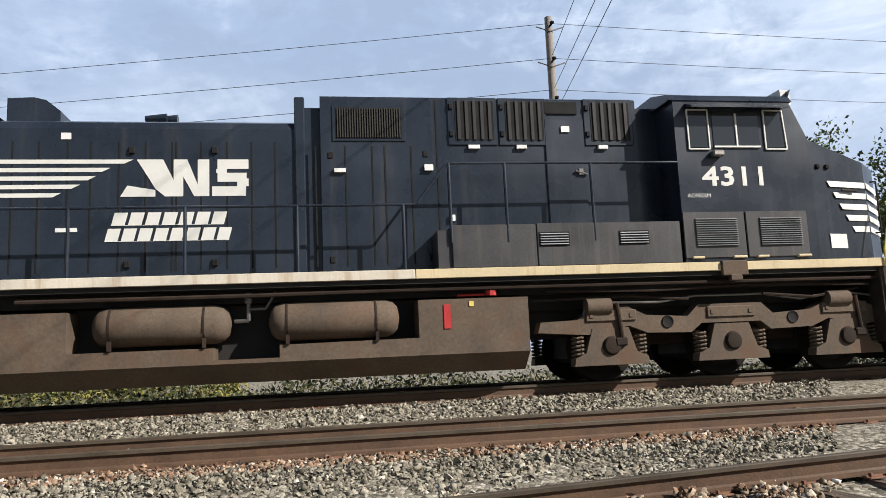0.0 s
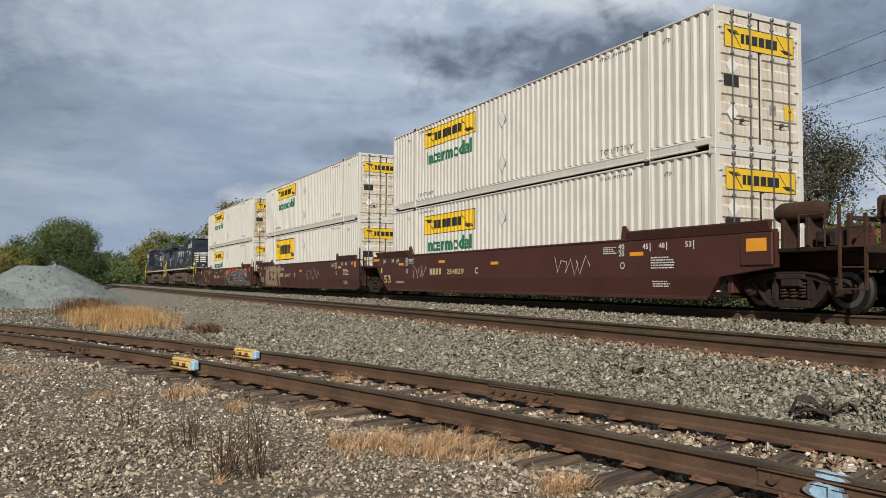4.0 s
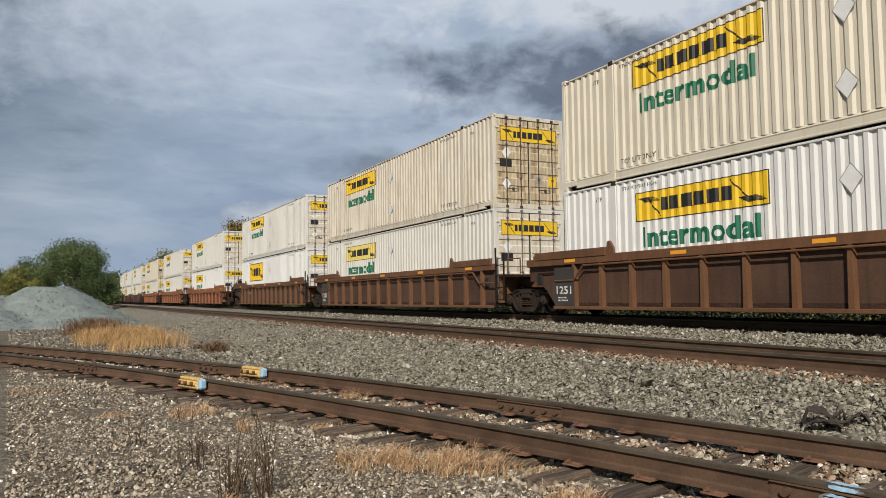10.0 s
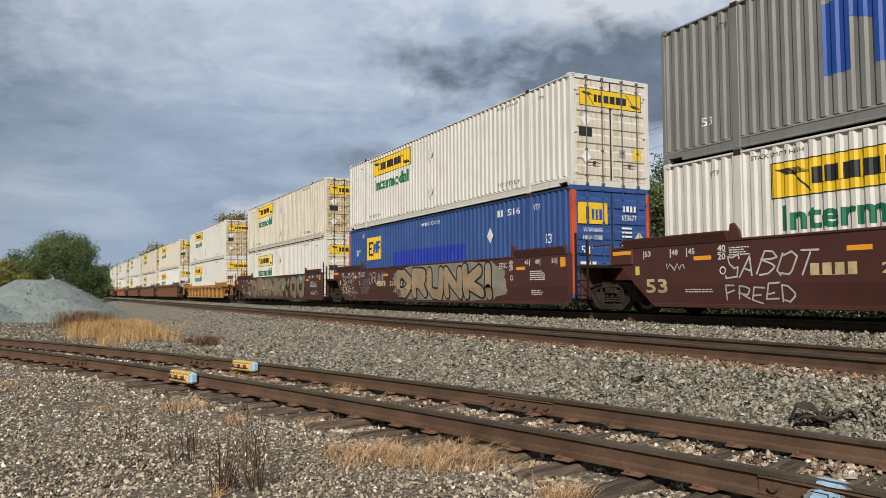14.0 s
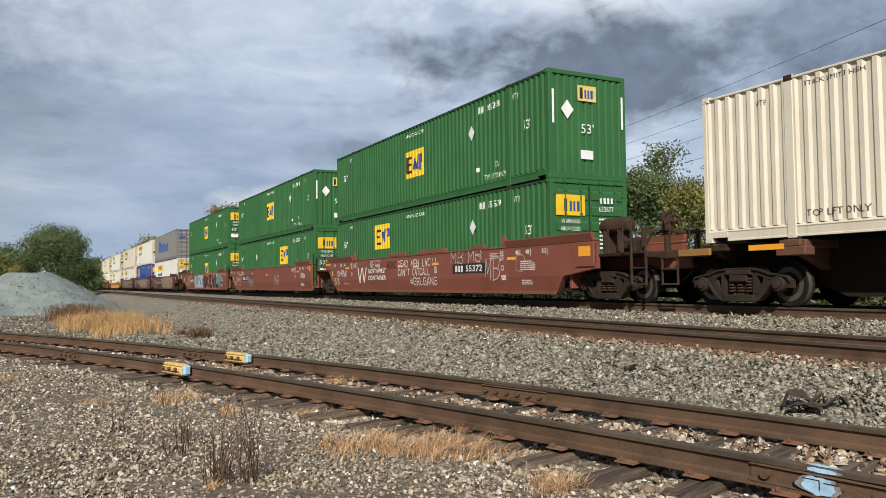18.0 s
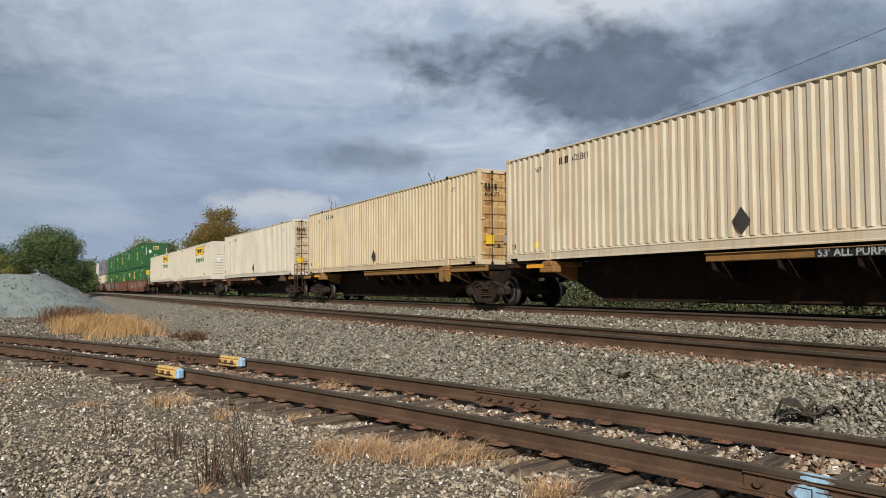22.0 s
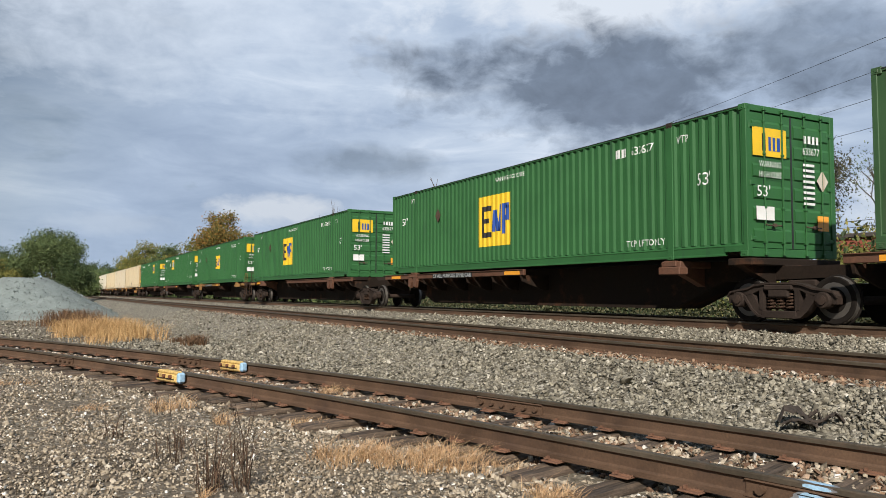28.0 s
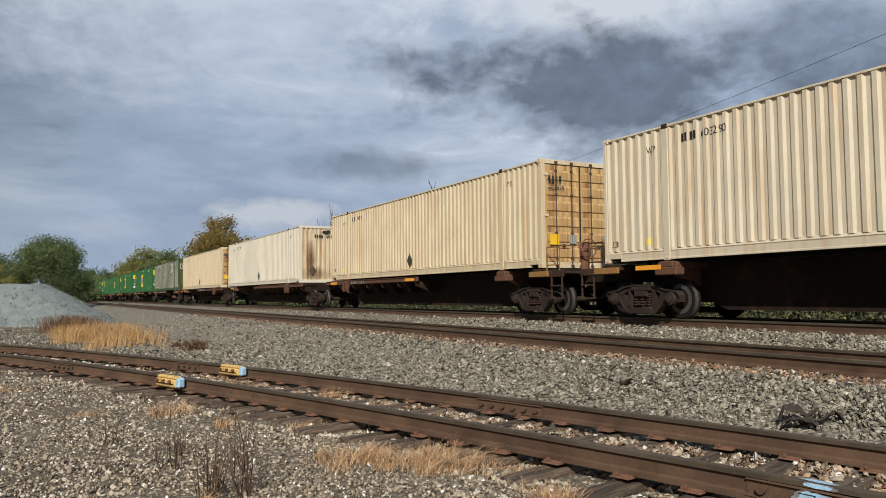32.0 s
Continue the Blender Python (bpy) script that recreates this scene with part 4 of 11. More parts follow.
def plant_grass():
    t = "tuft of dry straw-coloured grass beside the rusty rail"
    tuft(-6.1, 2.45, 0.42, 0.36, 520, 0.26, "straw", t, seed=2)
    tuft(-5.65, 2.95, 0.42, 0.34, 560, 0.28, "straw", t, seed=3)
    tuft(-5.35, 3.25, 0.30, 0.24, 220, 0.18, "straw", t, seed=13)
    tuft(-4.42, 3.12, 0.24, 0.20, 330, 0.20, "straw", t, seed=4, lean=1.2)
    tuft(-7.9, 2.6, 0.26, 0.22, 160, 0.16, "straw", t, seed=5)
    tuft(-10.1, 3.62, 0.25, 0.22, 180, 0.30, "straw", t, seed=6)
    tuft(-9.9, 1.45, 0.50, 0.36, 260, 0.24, "straw", t, seed=7)
    tuft(-12.1, 2.75, 0.55, 0.30, 200, 0.26, "straw", t, seed=8)
    tuft(-13.5, 2.6, 0.45, 0.30, 160, 0.22, "straw", t, seed=9)
    tuft(-8.6, 1.9, 0.3, 0.2, 90, 0.25, "straw", t, seed=10)
    tuft(-10.2, 0.55, 0.35, 0.3, 90, 0.14, "straw", t, seed=14)
    tuft(-13.5, -0.3, 0.5, 0.4, 120, 0.16, "straw", t, seed=15)
    tuft(-16.0, 2.2, 0.9, 0.3, 160, 0.2, "straw", t, seed=16)
    tuft(-5.35, 1.05, 0.12, 0.10, 60, 0.12, "straw", t, seed=17)
    # dark dead stalks
    for x, y, n, h, s in ((-5.55, 1.22, 30, 0.95, 21), (-5.35, 1.10, 26, 0.66, 22), (-5.5, 1.2, 60, 0.34, 28), (-6.6, 1.0, 28, 0.40, 23), (-7.1, 1.15, 26, 0.38, 24), (-7.9, 0.75, 22, 0.36, 25), (-6.3, 1.5, 18, 0.45, 26), (-9.4, 1.3, 14, 0.4, 27)):
        tuft(x, y, 0.20, 0.16, n, h, "dead_stalk", "clump of dark dead weed stalks in the gravel", lean=0.6, width=0.006, seed=s, name="dead_weed")
    rng = np.random.default_rng(31)
    n = 9000
    heart = np.stack([rng.normal(-29.0, 3.2, 120), rng.normal(0.15, 0.62, 120)], 1)
    pick = rng.integers(0, len(heart), n)
    tall = rng.uniform(0.22, 0.80, len(heart))[pick]
    x = heart[pick, 0] + rng.normal(0, 0.32, n)
    y = 1.75 + heart[pick, 1] + rng.normal(0, 0.20, n) + (x + 29) * 0.02
    z = ground_z(x, y)
    tagged(new("golden_grass", blades_mesh("golden_grass", np.stack([x, y, z], 1), tall, 0.7, 0.009, M["gold_grass"], rng)), "patch of tall golden dry grass by the siding", "dry grass", kind="stuff")
    n = 1700
    x = rng.normal(-36.0, 1.1, n)
    y = rng.normal(1.35, 0.55, n)
    z = ground_z(x, y)
    tagged(new("brown_weeds", blades_mesh("brown_weeds", np.stack([x, y, z], 1), 0.9, 0.4, 0.016, M["brown_weed"], rng)), "brown dead weeds behind the golden grass", "weeds", kind="stuff")
    for x, y, n, h, s in ((-21.3, 3.7, 420, 0.36, 41), (-22.6, 3.4, 150, 0.22, 42)):
        tuft(x, y, 0.55, 0.35, n, h, "brown_weed", "low dark brown bush on the ballast", lean=0.8, width=0.016, seed=s, name="low_bush")


plant_grass()

# ---------------------------------------------------------------- containers
CL, CW, CH = 16.15, 2.59, 2.90          # length, width, height
PITCH = 0.252
RAIL_LOW, RAIL_TOP = 0.27, 0.075        # heights of the bottom and top side rails
POST_AT = 6.10                          # lifting posts, from the middle


def corrugated(pitch, outer, slope, deep, x0, x1):
    """Fold lines and the depth function of a trapezoid corrugation between x0 and x1 (outer faces at depth 0)."""
    n = max(1, round((x1 - x0) / pitch))
    p = (x1 - x0) / n
    k = p / pitch
    o, s = outer * k, slope * k
    marks = [(0, 0.0), (o / 2, 0.0), (o / 2 + s, deep), (p - o / 2 - s, deep), (p - o / 2, 0.0)]
    folds, depths = [], []
    for i in range(n):
        for a, d in marks[(1 if i else 0):]:
            folds.append(x0 + i * p + a)
            depths.append(d)
    folds.append(x1)
    depths.append(0.0)
    return folds, depths


def wall_profile(sections, pitch=PITCH, outer=0.082, slope=0.048, deep=0.038):
    folds, depths = [], []
    for a, b in sections:
        f, d = corrugated(pitch, outer, slope, deep, a, b)
        folds += f
        depths += d
    fx, dx = np.array(folds), np.array(depths)
    return folds, lambda x: float(np.interp(x, fx, dx)) if fx[0] <= x <= fx[-1] else 0.0


SECTIONS = [(-CL / 2 + 0.10, -POST_AT - 0.09), (-POST_AT + 0.09, POST_AT - 0.09), (POST_AT + 0.09, CL / 2 - 0.10)]
SIDE = wall_profile(SECTIONS)
FLAT = ([], lambda x: 0.0)
SIDE_Y = -CW / 2 + 0.012


def side_geo(a, b):
    f, d = corrugated(PITCH, 0.082, 0.048, 0.038, a, b)
    z0, z1 = RAIL_LOW - 0.01, CH - RAIL_TOP + 0.01
    g = Geo()
    v, n = [], len(f)
    for z in (z0, z1):
        v += [(x, SIDE_Y + e, z) for x, e in zip(f, d)]
    for z in (z0, z1):
        v += [(x, SIDE_Y + e + 0.004, z) for x, e in zip(f, d)]
    faces = [(i, i + 1, n + i + 1, n + i) for i in range(n - 1)] + [(2 * n + i + 1, 2 * n + i, 3 * n + i, 3 * n + i + 1) for i in range(n - 1)]
    return g.add(v, faces)


def ribbed_side_geo(a, b):
    """Flat sheet-and-post wall: light upright posts on flat sheets."""
    return Geo().box(a, b, SIDE_Y + 0.01, SIDE_Y + 0.02, RAIL_LOW - 0.01, CH - RAIL_TOP + 0.01)


def frame_geo():
    g = Geo()
    w, l = CW / 2, CL / 2
    for s in (-1, 1):
        y0, y1 = (-w, -w + 0.09) if s < 0 else (w - 0.09, w)
        # bottom side rail with a sloping ledge and a lower lip, notched at the ends; top rail
        o, i = s * w, s * (w - 0.09)
        g.prism([(o, 0.055), (o - s * 0.012, 0.07), (o - s * 0.012, RAIL_LOW - 0.075), (o, RAIL_LOW - 0.055), (o - s * 0.05, RAIL_LOW), (i, RAIL_LOW), (i, 0.028), (o, 0.028)][::s], -l + 0.55, l - 0.55, "x")
        for e in (-1, 1):
            g.prism([(o, RAIL_LOW - 0.055), (o - s * 0.05, RAIL_LOW), (i, RAIL_LOW), (i, 0.10), (o, 0.10)][::s], *sorted((e * (l - 0.55), e * (l - 0.09))), "x")
        g.box(-l + 0.09, l - 0.09, y0, y1, CH - RAIL_TOP, CH - 0.03, 0.01)
    for e in (-l, l - 0.10):
        for s in (-w, w - 0.13):
            g.box(e, e + 0.10, s, s + 0.13, 0.0, CH, 0.008)
        g.box(e, e + 0.10, -w + 0.13, w - 0.13, 0.0, 0.16, 0.008)
        g.box(e, e + 0.10, -w + 0.13, w - 0.13, CH - 0.12, CH, 0.008)
    return g


def post_geo():
    """One lifting post of the near side, at x = 0."""
    w = CW / 2
    return Geo().box(-0.09, 0.09, -w - 0.004, -w + 0.07, 0.0, CH + 0.004, 0.01)


def casting_geo():
    """Lifting casting with its oval hole."""
    return Geo().box(-0.09, 0.09, -0.085, 0.085, 0, 0.12, 0.012).box(-0.035, 0.035, -0.092, -0.08, 0.035, 0.085, 0.01)


DOOR_LOW, DOOR_HIGH = 0.17, CH - 0.13
BAND = (DOOR_HIGH - DOOR_LOW - 0.12) / 6


def door_leaf_geo(w):
    """One door leaf in the y-z plane facing +x."""
    return Geo().box(-0.04, 0.0, 0, w, DOOR_LOW, DOOR_HIGH, 0.006)


def door_rib_geo(w):
    """One pressed band of a door leaf."""
    return Geo().prism([(0.0, 0), (0.028, 0.03), (0.028, BAND * 0.55), (0.0, BAND * 0.55 + 0.05)], 0.06, w - 0.06, "y")


def lock_rod_geo():
    g = Geo()
    g.rod((0.045, 0, 0.06), (0.045, 0, CH - 0.05), 0.018, 8)
    for z in (0.26, 0.92, 1.95, 2.58):
        g.box(0.0, 0.07, -0.034, 0.034, z, z + 0.045, 0.006)
    for z in (0.03, CH - 0.10):
        g.box(0.02, 0.08, -0.04, 0.04, z, z + 0.06, 0.008)
    return g


def lock_handle_geo():
    return Geo().tube([(0.07, 0, 0.62), (0.09, 0.05, 0.60), (0.09, 0.42, 0.60)], 0.014).box(0.05, 0.1, 0.20, 0.28, 0.57, 0.64, 0.006)


def hinge_geo():
    return Geo().box(0.0, 0.035, -0.05, 0.09, -0.035, 0.035, 0.006).rod((0.03, -0.06, -0.05), (0.03, -0.06, 0.05), 0.018, 6)


def front_wall_geo(vertical):
    w = CW / 2 - 0.13
    g = Geo()
    if vertical:
        f, d = corrugated(0.24, 0.10, 0.03, 0.04, -w, w)
        n = len(f)
        v = [(CL / 2 - 0.02 - e, y, z) for z in (0.15, CH - 0.11) for y, e in zip(f, d)]
        v += [(CL / 2 - 0.03 - e, y, z) for z in (0.15, CH - 0.11) for y, e in zip(f, d)]
        return g.add(v, [(i, i + 1, n + i + 1, n + i) for i in range(n - 1)] + [(2 * n + i, 3 * n + i, 3 * n + i + 1, 2 * n + i + 1) for i in range(n - 1)])
    g.box(CL / 2 - 0.05, CL / 2 - 0.02, -w, w, 0.15, CH - 0.11, 0.0)
    for i in range(8):
        z = 0.42 + i * 0.21
        g.prism([(CL / 2 - 0.02, z), (CL / 2 + 0.004, z + 0.025), (CL / 2 + 0.004, z + 0.10), (CL / 2 - 0.02, z + 0.125)], -w + 0.12, w - 0.12, "y")
    return g


def flip_to_end(geo, y, z, lift=0.03):
    """A flat geo of the x-z plane turned onto the +x end wall, starting at y (reads left to right as seen from outside)."""
    g = Geo()
    return g.add([(CL / 2 + lift - p[1], y + p[0], p[2] + z) for p in geo.v], geo.f)


CONT = {}


def shared(key, build):
    if key not in CONT:
        CONT[key] = build()
    return CONT[key]


def cpart(name, key, build, material, root, at=None, label="", smooth=False):
    me = shared((key, material.name), lambda: build().mesh(name, material, smooth))
    return part(name, me, None, root, label, at)


def container(kind, body, look_words, end="door", decals=(), post_mat=None, ribbed=False, group="containers of the train", door=None):
    """One 53-foot container: near side towards -y, doors (or front wall) towards +x."""
    root = thing("shipping_container", look_words, "container", group)
    b = M[body]
    cpart("frame", "frame", frame_geo, b, root)
    for x in (-POST_AT, POST_AT):
        for turn in (0, 180):
            cpart("lifting_post", "post", post_geo, b, root, pose(x, 0, 0, 0, 0, turn))
    if post_mat:
        for turn in (0, 180):
            for x in (-CL / 2 + 0.05, CL / 2 - 0.05):
                cpart("corner_post", "cornerpost", lambda: Geo().box(-0.056, 0.056, -CW / 2 - 0.006, -CW / 2 + 0.136, 0.12, CH - 0.12, 0.006), M[post_mat], root, pose(x, 0, 0, 0, 0, turn))
    for i, (a, c) in enumerate(SECTIONS):
        for s in (1, -1):
            if ribbed:
                cpart("side_panel", ("ribbed", i), lambda: ribbed_side_geo(a, c), b, root, pose(0, 0, 0, 0, 0, 0 if s > 0 else 180))
            else:
                cpart("side_panel", ("side", i), lambda: side_geo(a, c), b, root, pose(0, 0, 0, 0, 0, 0 if s > 0 else 180))
    if ribbed:
        for k in range(27):
            x = -CL / 2 + 0.35 + k * (CL - 0.7) / 26
            cpart("side_post", "sidepost", lambda: Geo().prism([(-0.042, SIDE_Y + 0.012), (-0.026, SIDE_Y - 0.012), (0.026, SIDE_Y - 0.012), (0.042, SIDE_Y + 0.012)], RAIL_LOW, CH - RAIL_TOP, "z"), M["side_post"], root, (x, 0, 0))
    if kind in ("emp", "old"):
        for turn in (0, 180):
            cpart("roof_edge", "roofedge", lambda: Geo().box(-CL / 2 + 0.11, CL / 2 - 0.11, -CW / 2 - 0.004, -CW / 2 + 0.05, CH - 0.045, CH - 0.018, 0.004), M["roof_edge"], root, pose(0, 0, 0, 0, 0, turn))
    cpart("roof", "roof", lambda: Geo().box(-CL / 2 + 0.05, CL / 2 - 0.05, -CW / 2 + 0.06, CW / 2 - 0.06, CH - 0.03, CH - 0.012), b, root)
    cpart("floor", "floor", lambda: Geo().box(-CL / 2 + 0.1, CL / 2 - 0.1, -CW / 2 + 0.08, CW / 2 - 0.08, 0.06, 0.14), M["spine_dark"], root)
    for x in (-CL / 2 + 0.09, -POST_AT, POST_AT, CL / 2 - 0.09):
        for z in (0.0, CH - 0.115):
            cpart("corner_casting", "casting", casting_geo, M["truck"] if abs(x) < 7 and z else b, root, pose(x, -CW / 2 + 0.078, z))
    cpart("front_wall", "blindfront", lambda: Geo().box(-CL / 2 + 0.02, -CL / 2 + 0.05, -CW / 2 + 0.13, CW / 2 - 0.13, 0.15, CH - 0.11), b, root)
    if end == "door":
        leaf = CW / 2 - 0.135
        dm = {"white": M["dirty_white"], "ivory": M["rusty_door"], "clean_white": M["white"], "dirty_white": M["rusty_door"], "cream": M["rusty_door"], "tan": M["rusty_yellow"]}.get(body, b)
        dm = M[door] if door else dm
        cpart("door_seal", "doorseal", lambda: Geo().box(-0.02, 0.008, -0.022, 0.022, DOOR_LOW, DOOR_HIGH), M["black"], root, pose(CL / 2 - 0.03, 0, 0))
        for s in (-1, 1):
            if kind == "old":
                dm = M["old_door"] if s < 0 else b
            d = cpart("door", "leaf", lambda: door_leaf_geo(leaf), dm, root, pose(CL / 2 - 0.03, -leaf - 0.005 if s < 0 else 0.005, 0))
            if kind == "old":
                for y in (0.05, leaf - 0.11):
                    cpart("door_stile", "doorstile", lambda: Geo().box(0.0, 0.022, 0.0, 0.06, DOOR_LOW + 0.02, DOOR_HIGH - 0.02, 0.004), dm, d, (0.0, y, 0))
            for k in range(0 if kind == "old" else 6):
                cpart("door_rib", "doorrib", lambda: door_rib_geo(leaf), dm, d, (0.0, 0.0, DOOR_LOW + 0.10 + k * BAND))
            for y in (leaf * 0.30, leaf * 0.74):
                cpart("lock_rod", "lockrod", lock_rod_geo, M["rod_rust"] if kind == "ups" or body == "grey" or door or body == "dirty_white" else M["steel"] if body in ("white", "cream", "clean_white") else b, d, (0.0, y, 0))
            cpart("lock_handle", "lockhandle", lock_handle_geo, M["rod_rust"], d, (0.0, leaf * 0.28, 0.0))
            for z in (0.35, 1.4, 2.5):
                cpart("hinge", "hinge", hinge_geo, M["white_text"] if kind == "old" and s > 0 else b, d, pose(0.0, 0.02, z) if s < 0 else pose(0.0, leaf - 0.02, z) @ pose(0, 0, 0, 180))
    else:
        cpart("end_wall", ("front", end), lambda: front_wall_geo(end == "vertical"), M["rust_streaks"] if kind == "ups" else b, root, label="end wall with brown rust streaks" if kind == "ups" else "")
    for name, key, build, material in decals:
        cpart(name, key, build, M[material], root)
    return root


# ---------------------------------------------------------------- markings
def on_side(geo_build, x, z, lift=0.005):
    """A flat mark laid on the corrugated near side; x from the left end."""
    def build():
        g = drape(geo_build(), x - CL / 2, z, SIDE, lift)
        return Geo().add([(p[0], p[1] + SIDE_Y, p[2]) for p in g.v], g.f)
    return build


def on_flat(geo_build, x, z, lift=0.012):
    def build():
        g = geo_build()
        return Geo().add([(p[0] + x - CL / 2, p[1] + SIDE_Y - lift, p[2] + z) for p in g.v], g.f)
    return build


def on_end(geo_build, y, z, lift=0.004):
    def build():
        return flip_to_end(geo_build(), y, z, lift)
    return build


def bars(widths, h, gap):
    """A row of plain upright bars on a hair line, standing in for a name."""
    g, x = Geo(), 0.0
    t = h * 0.03
    v, f = [], []
    for i, w in enumerate(widths):
        k = len(v)
        v += [(x, 0, 0), (x + w, 0, 0), (x + w, 0, h), (x, 0, h), (x, 0, -t), (x + w, 0, -t)]
        f += [(k, k + 1, k + 2, k + 3), (k + 4, k + 5, k + 1, k)]
        if i:
            f.append((k - 1, k + 4, k, k - 5))
        x += w + gap
    return g.add(v, f)


def outline(w, h, t):
    g = Geo()
    for a in (plate(0, w, 0, t), plate(0, w, h - t, h), plate(0, t, t, h - t), plate(w - t, w, t, h - t)):
        g.add(a.v, a.f)
    return g


def scroll(w, h):
    """Two slanted strokes with rolled ends, as on the yellow panel."""
    g = Geo()
    for k in range(6):
        x = w * 0.035 + k * w * 0.011
        g.add(shape([(x, h * 0.80 - k * h * 0.03), (x + w * 0.13, h * 0.80 - k * h * 0.03), (x + w * 0.135, h * 0.785 - k * h * 0.03), (x, h * 0.77 - k * h * 0.03)]).v, [(0, 1, 2, 3)])
        y = w * 0.80 + k * w * 0.012
        g.add(shape([(y, h * 0.33 - k * h * 0.03), (y + w * 0.13, h * 0.33 - k * h * 0.03), (y + w * 0.13, h * 0.31 - k * h * 0.03), (y, h * 0.30 - k * h * 0.03)]).v, [(0, 1, 2, 3)])
    for a, b in (((0.10, 0.80), (0.22, 0.10)), ((0.74, 0.90), (0.86, 0.30))):
        g.add(shape([(w * a[0], h * a[1]), (w * (a[0] + 0.012), h * a[1]), (w * (b[0] + 0.012), h * b[1]), (w * b[0], h * b[1])]).v, [(0, 1, 2, 3)])
    return g


def name_bars(w, h):
    """Six heavy bars where the carrier's name stands."""
    ws = [0.09, 0.13, 0.15, 0.15, 0.15, 0.13]
    k = w / (sum(ws) + 0.035 * 5)
    return bars([a * k for a in ws], h, 0.035 * k)


def diamond(r):
    return shape([(0, r), (r * 0.8, 0), (0, -r), (-r * 0.8, 0)])


def word_mark(words, h, w, weight=0.0):
    return lambda: (bold(text_geo(words, h, w), weight) if weight else text_geo(words, h, w))


def small_side_text(material, x0=2.25, number=""):
    rows = [("stack_limit_mark", "stk", on_side(word_mark("STACK LIMIT 3 HIGH", 0.085, 1.10), x0 + 0.05, CH - 0.26), material),
            ("top_lift_mark", "tlo", on_side(word_mark("TOP LIFT ONLY", 0.125, 1.15), x0 + 0.02, 0.36), material),
            ("wtp_mark", "wtp", on_side(word_mark("WTP", 0.11, 0.24), 1.25, CH - 0.42), material),
            ("stack_limit_mark", "stk2", on_side(word_mark("STACK LIMIT 3 HIGH", 0.085, 1.10), CL - x0 - 1.35, CH - 0.26), material),
            ("top_lift_mark", "tlo2", on_side(word_mark("TOP LIFT ONLY", 0.125, 1.15), CL - x0 - 1.35, 0.36), material),
            ("wtp_mark", "wtp2", on_side(word_mark("WTP", 0.11, 0.24), CL - 1.5, CH - 0.42), material)]
    if number:
        rows.append(("serial_number", "num" + number, on_side(word_mark(number, 0.15, 0.75), CL - x0 - 2.9, CH - 0.42), material))
    return rows


PX, PW = 2.70, 3.70      # yellow panel: from the left end, and its width


def jb_decals(pale=False, lettered=True, number="", big=False, drop=0.0, start=PX):
    y = "yellow_pale" if pale else "yellow"
    if big:
        x, w, z, h = 2.45, 3.9, 1.42, 1.18
    else:
        x, w, z, h = start, PW, 2.02 - drop, 0.66
    d = [("name_panel", ("jbp", big, drop, start), on_side(lambda: plate(0, w, 0, h), x, z, 0.004), y),
         ("panel_border", ("jbb", big, drop, start), on_side(lambda: outline(w, h, 0.05 if big else 0.02), x, z, 0.007), "black"),
         ("panel_scroll", ("jbs", big, drop, start), on_side(lambda: scroll(w, h), x, z, 0.007), "black"),
         ("name_block", ("jbn", big, drop, start), on_side(lambda: name_bars(w * 0.52, h * 0.42), x + w * 0.235, z + h * 0.30, 0.008), "black")]
    if lettered:
        d.append(("intermodal_mark", ("jbi", drop, start), on_side(word_mark("Intermodal", 0.45, 3.20, 0.035), start + 0.23, 1.43 - drop, 0.005), "green_text"))
    d += small_side_text("black", number=number)
    for key, z in (("pd1", 2.10), ("pd2", 0.80)):
        d += [("diamond_edge", key + "e", on_flat(lambda: diamond(0.275), 8.04, z, 0.004), "grey_text"), ("diamond_label", key, on_flat(lambda: diamond(0.25), 8.04, z, 0.007), "white_text")]
    return d


def jb_door_decals():
    w, h, y, z = 2.06, 0.46, -1.03, 2.08
    return [("door_panel", "jdp", on_end(lambda: plate(0, w, 0, h), y, z, 0.003), "yellow"),
            ("door_panel_border", "jdb", on_end(lambda: outline(w, h, 0.014), y, z, 0.006), "black"),
            ("door_panel_scroll", "jds", on_end(lambda: scroll(w, h), y, z, 0.006), "black"),
            ("door_name_block", "jdn", on_end(lambda: name_bars(w * 0.52, h * 0.42), y + w * 0.23, z + h * 0.28, 0.007), "black"),
            ("door_diamond", "jdd", on_end(lambda: diamond(0.20), -0.82, 1.72, 0.006), "white_text"),
            ("door_diamond", "jdd2", on_end(lambda: diamond(0.20), -0.82, 0.75, 0.006), "white_text"),
            ("door_notice", "jdq", on_end(lambda: plate(0, 0.42, 0, 0.24), -1.05, 1.28, 0.005), "black"),
            ("door_vent_label", "jdv", on_end(lambda: plate(0, 0.20, 0, 0.22), 0.26, 0.80, 0.005), "grey_text"),
            ("door_yellow_label", "jdy", on_end(lambda: plate(0, 0.28, 0, 0.30), 0.72, 0.75, 0.005), "yellow")]


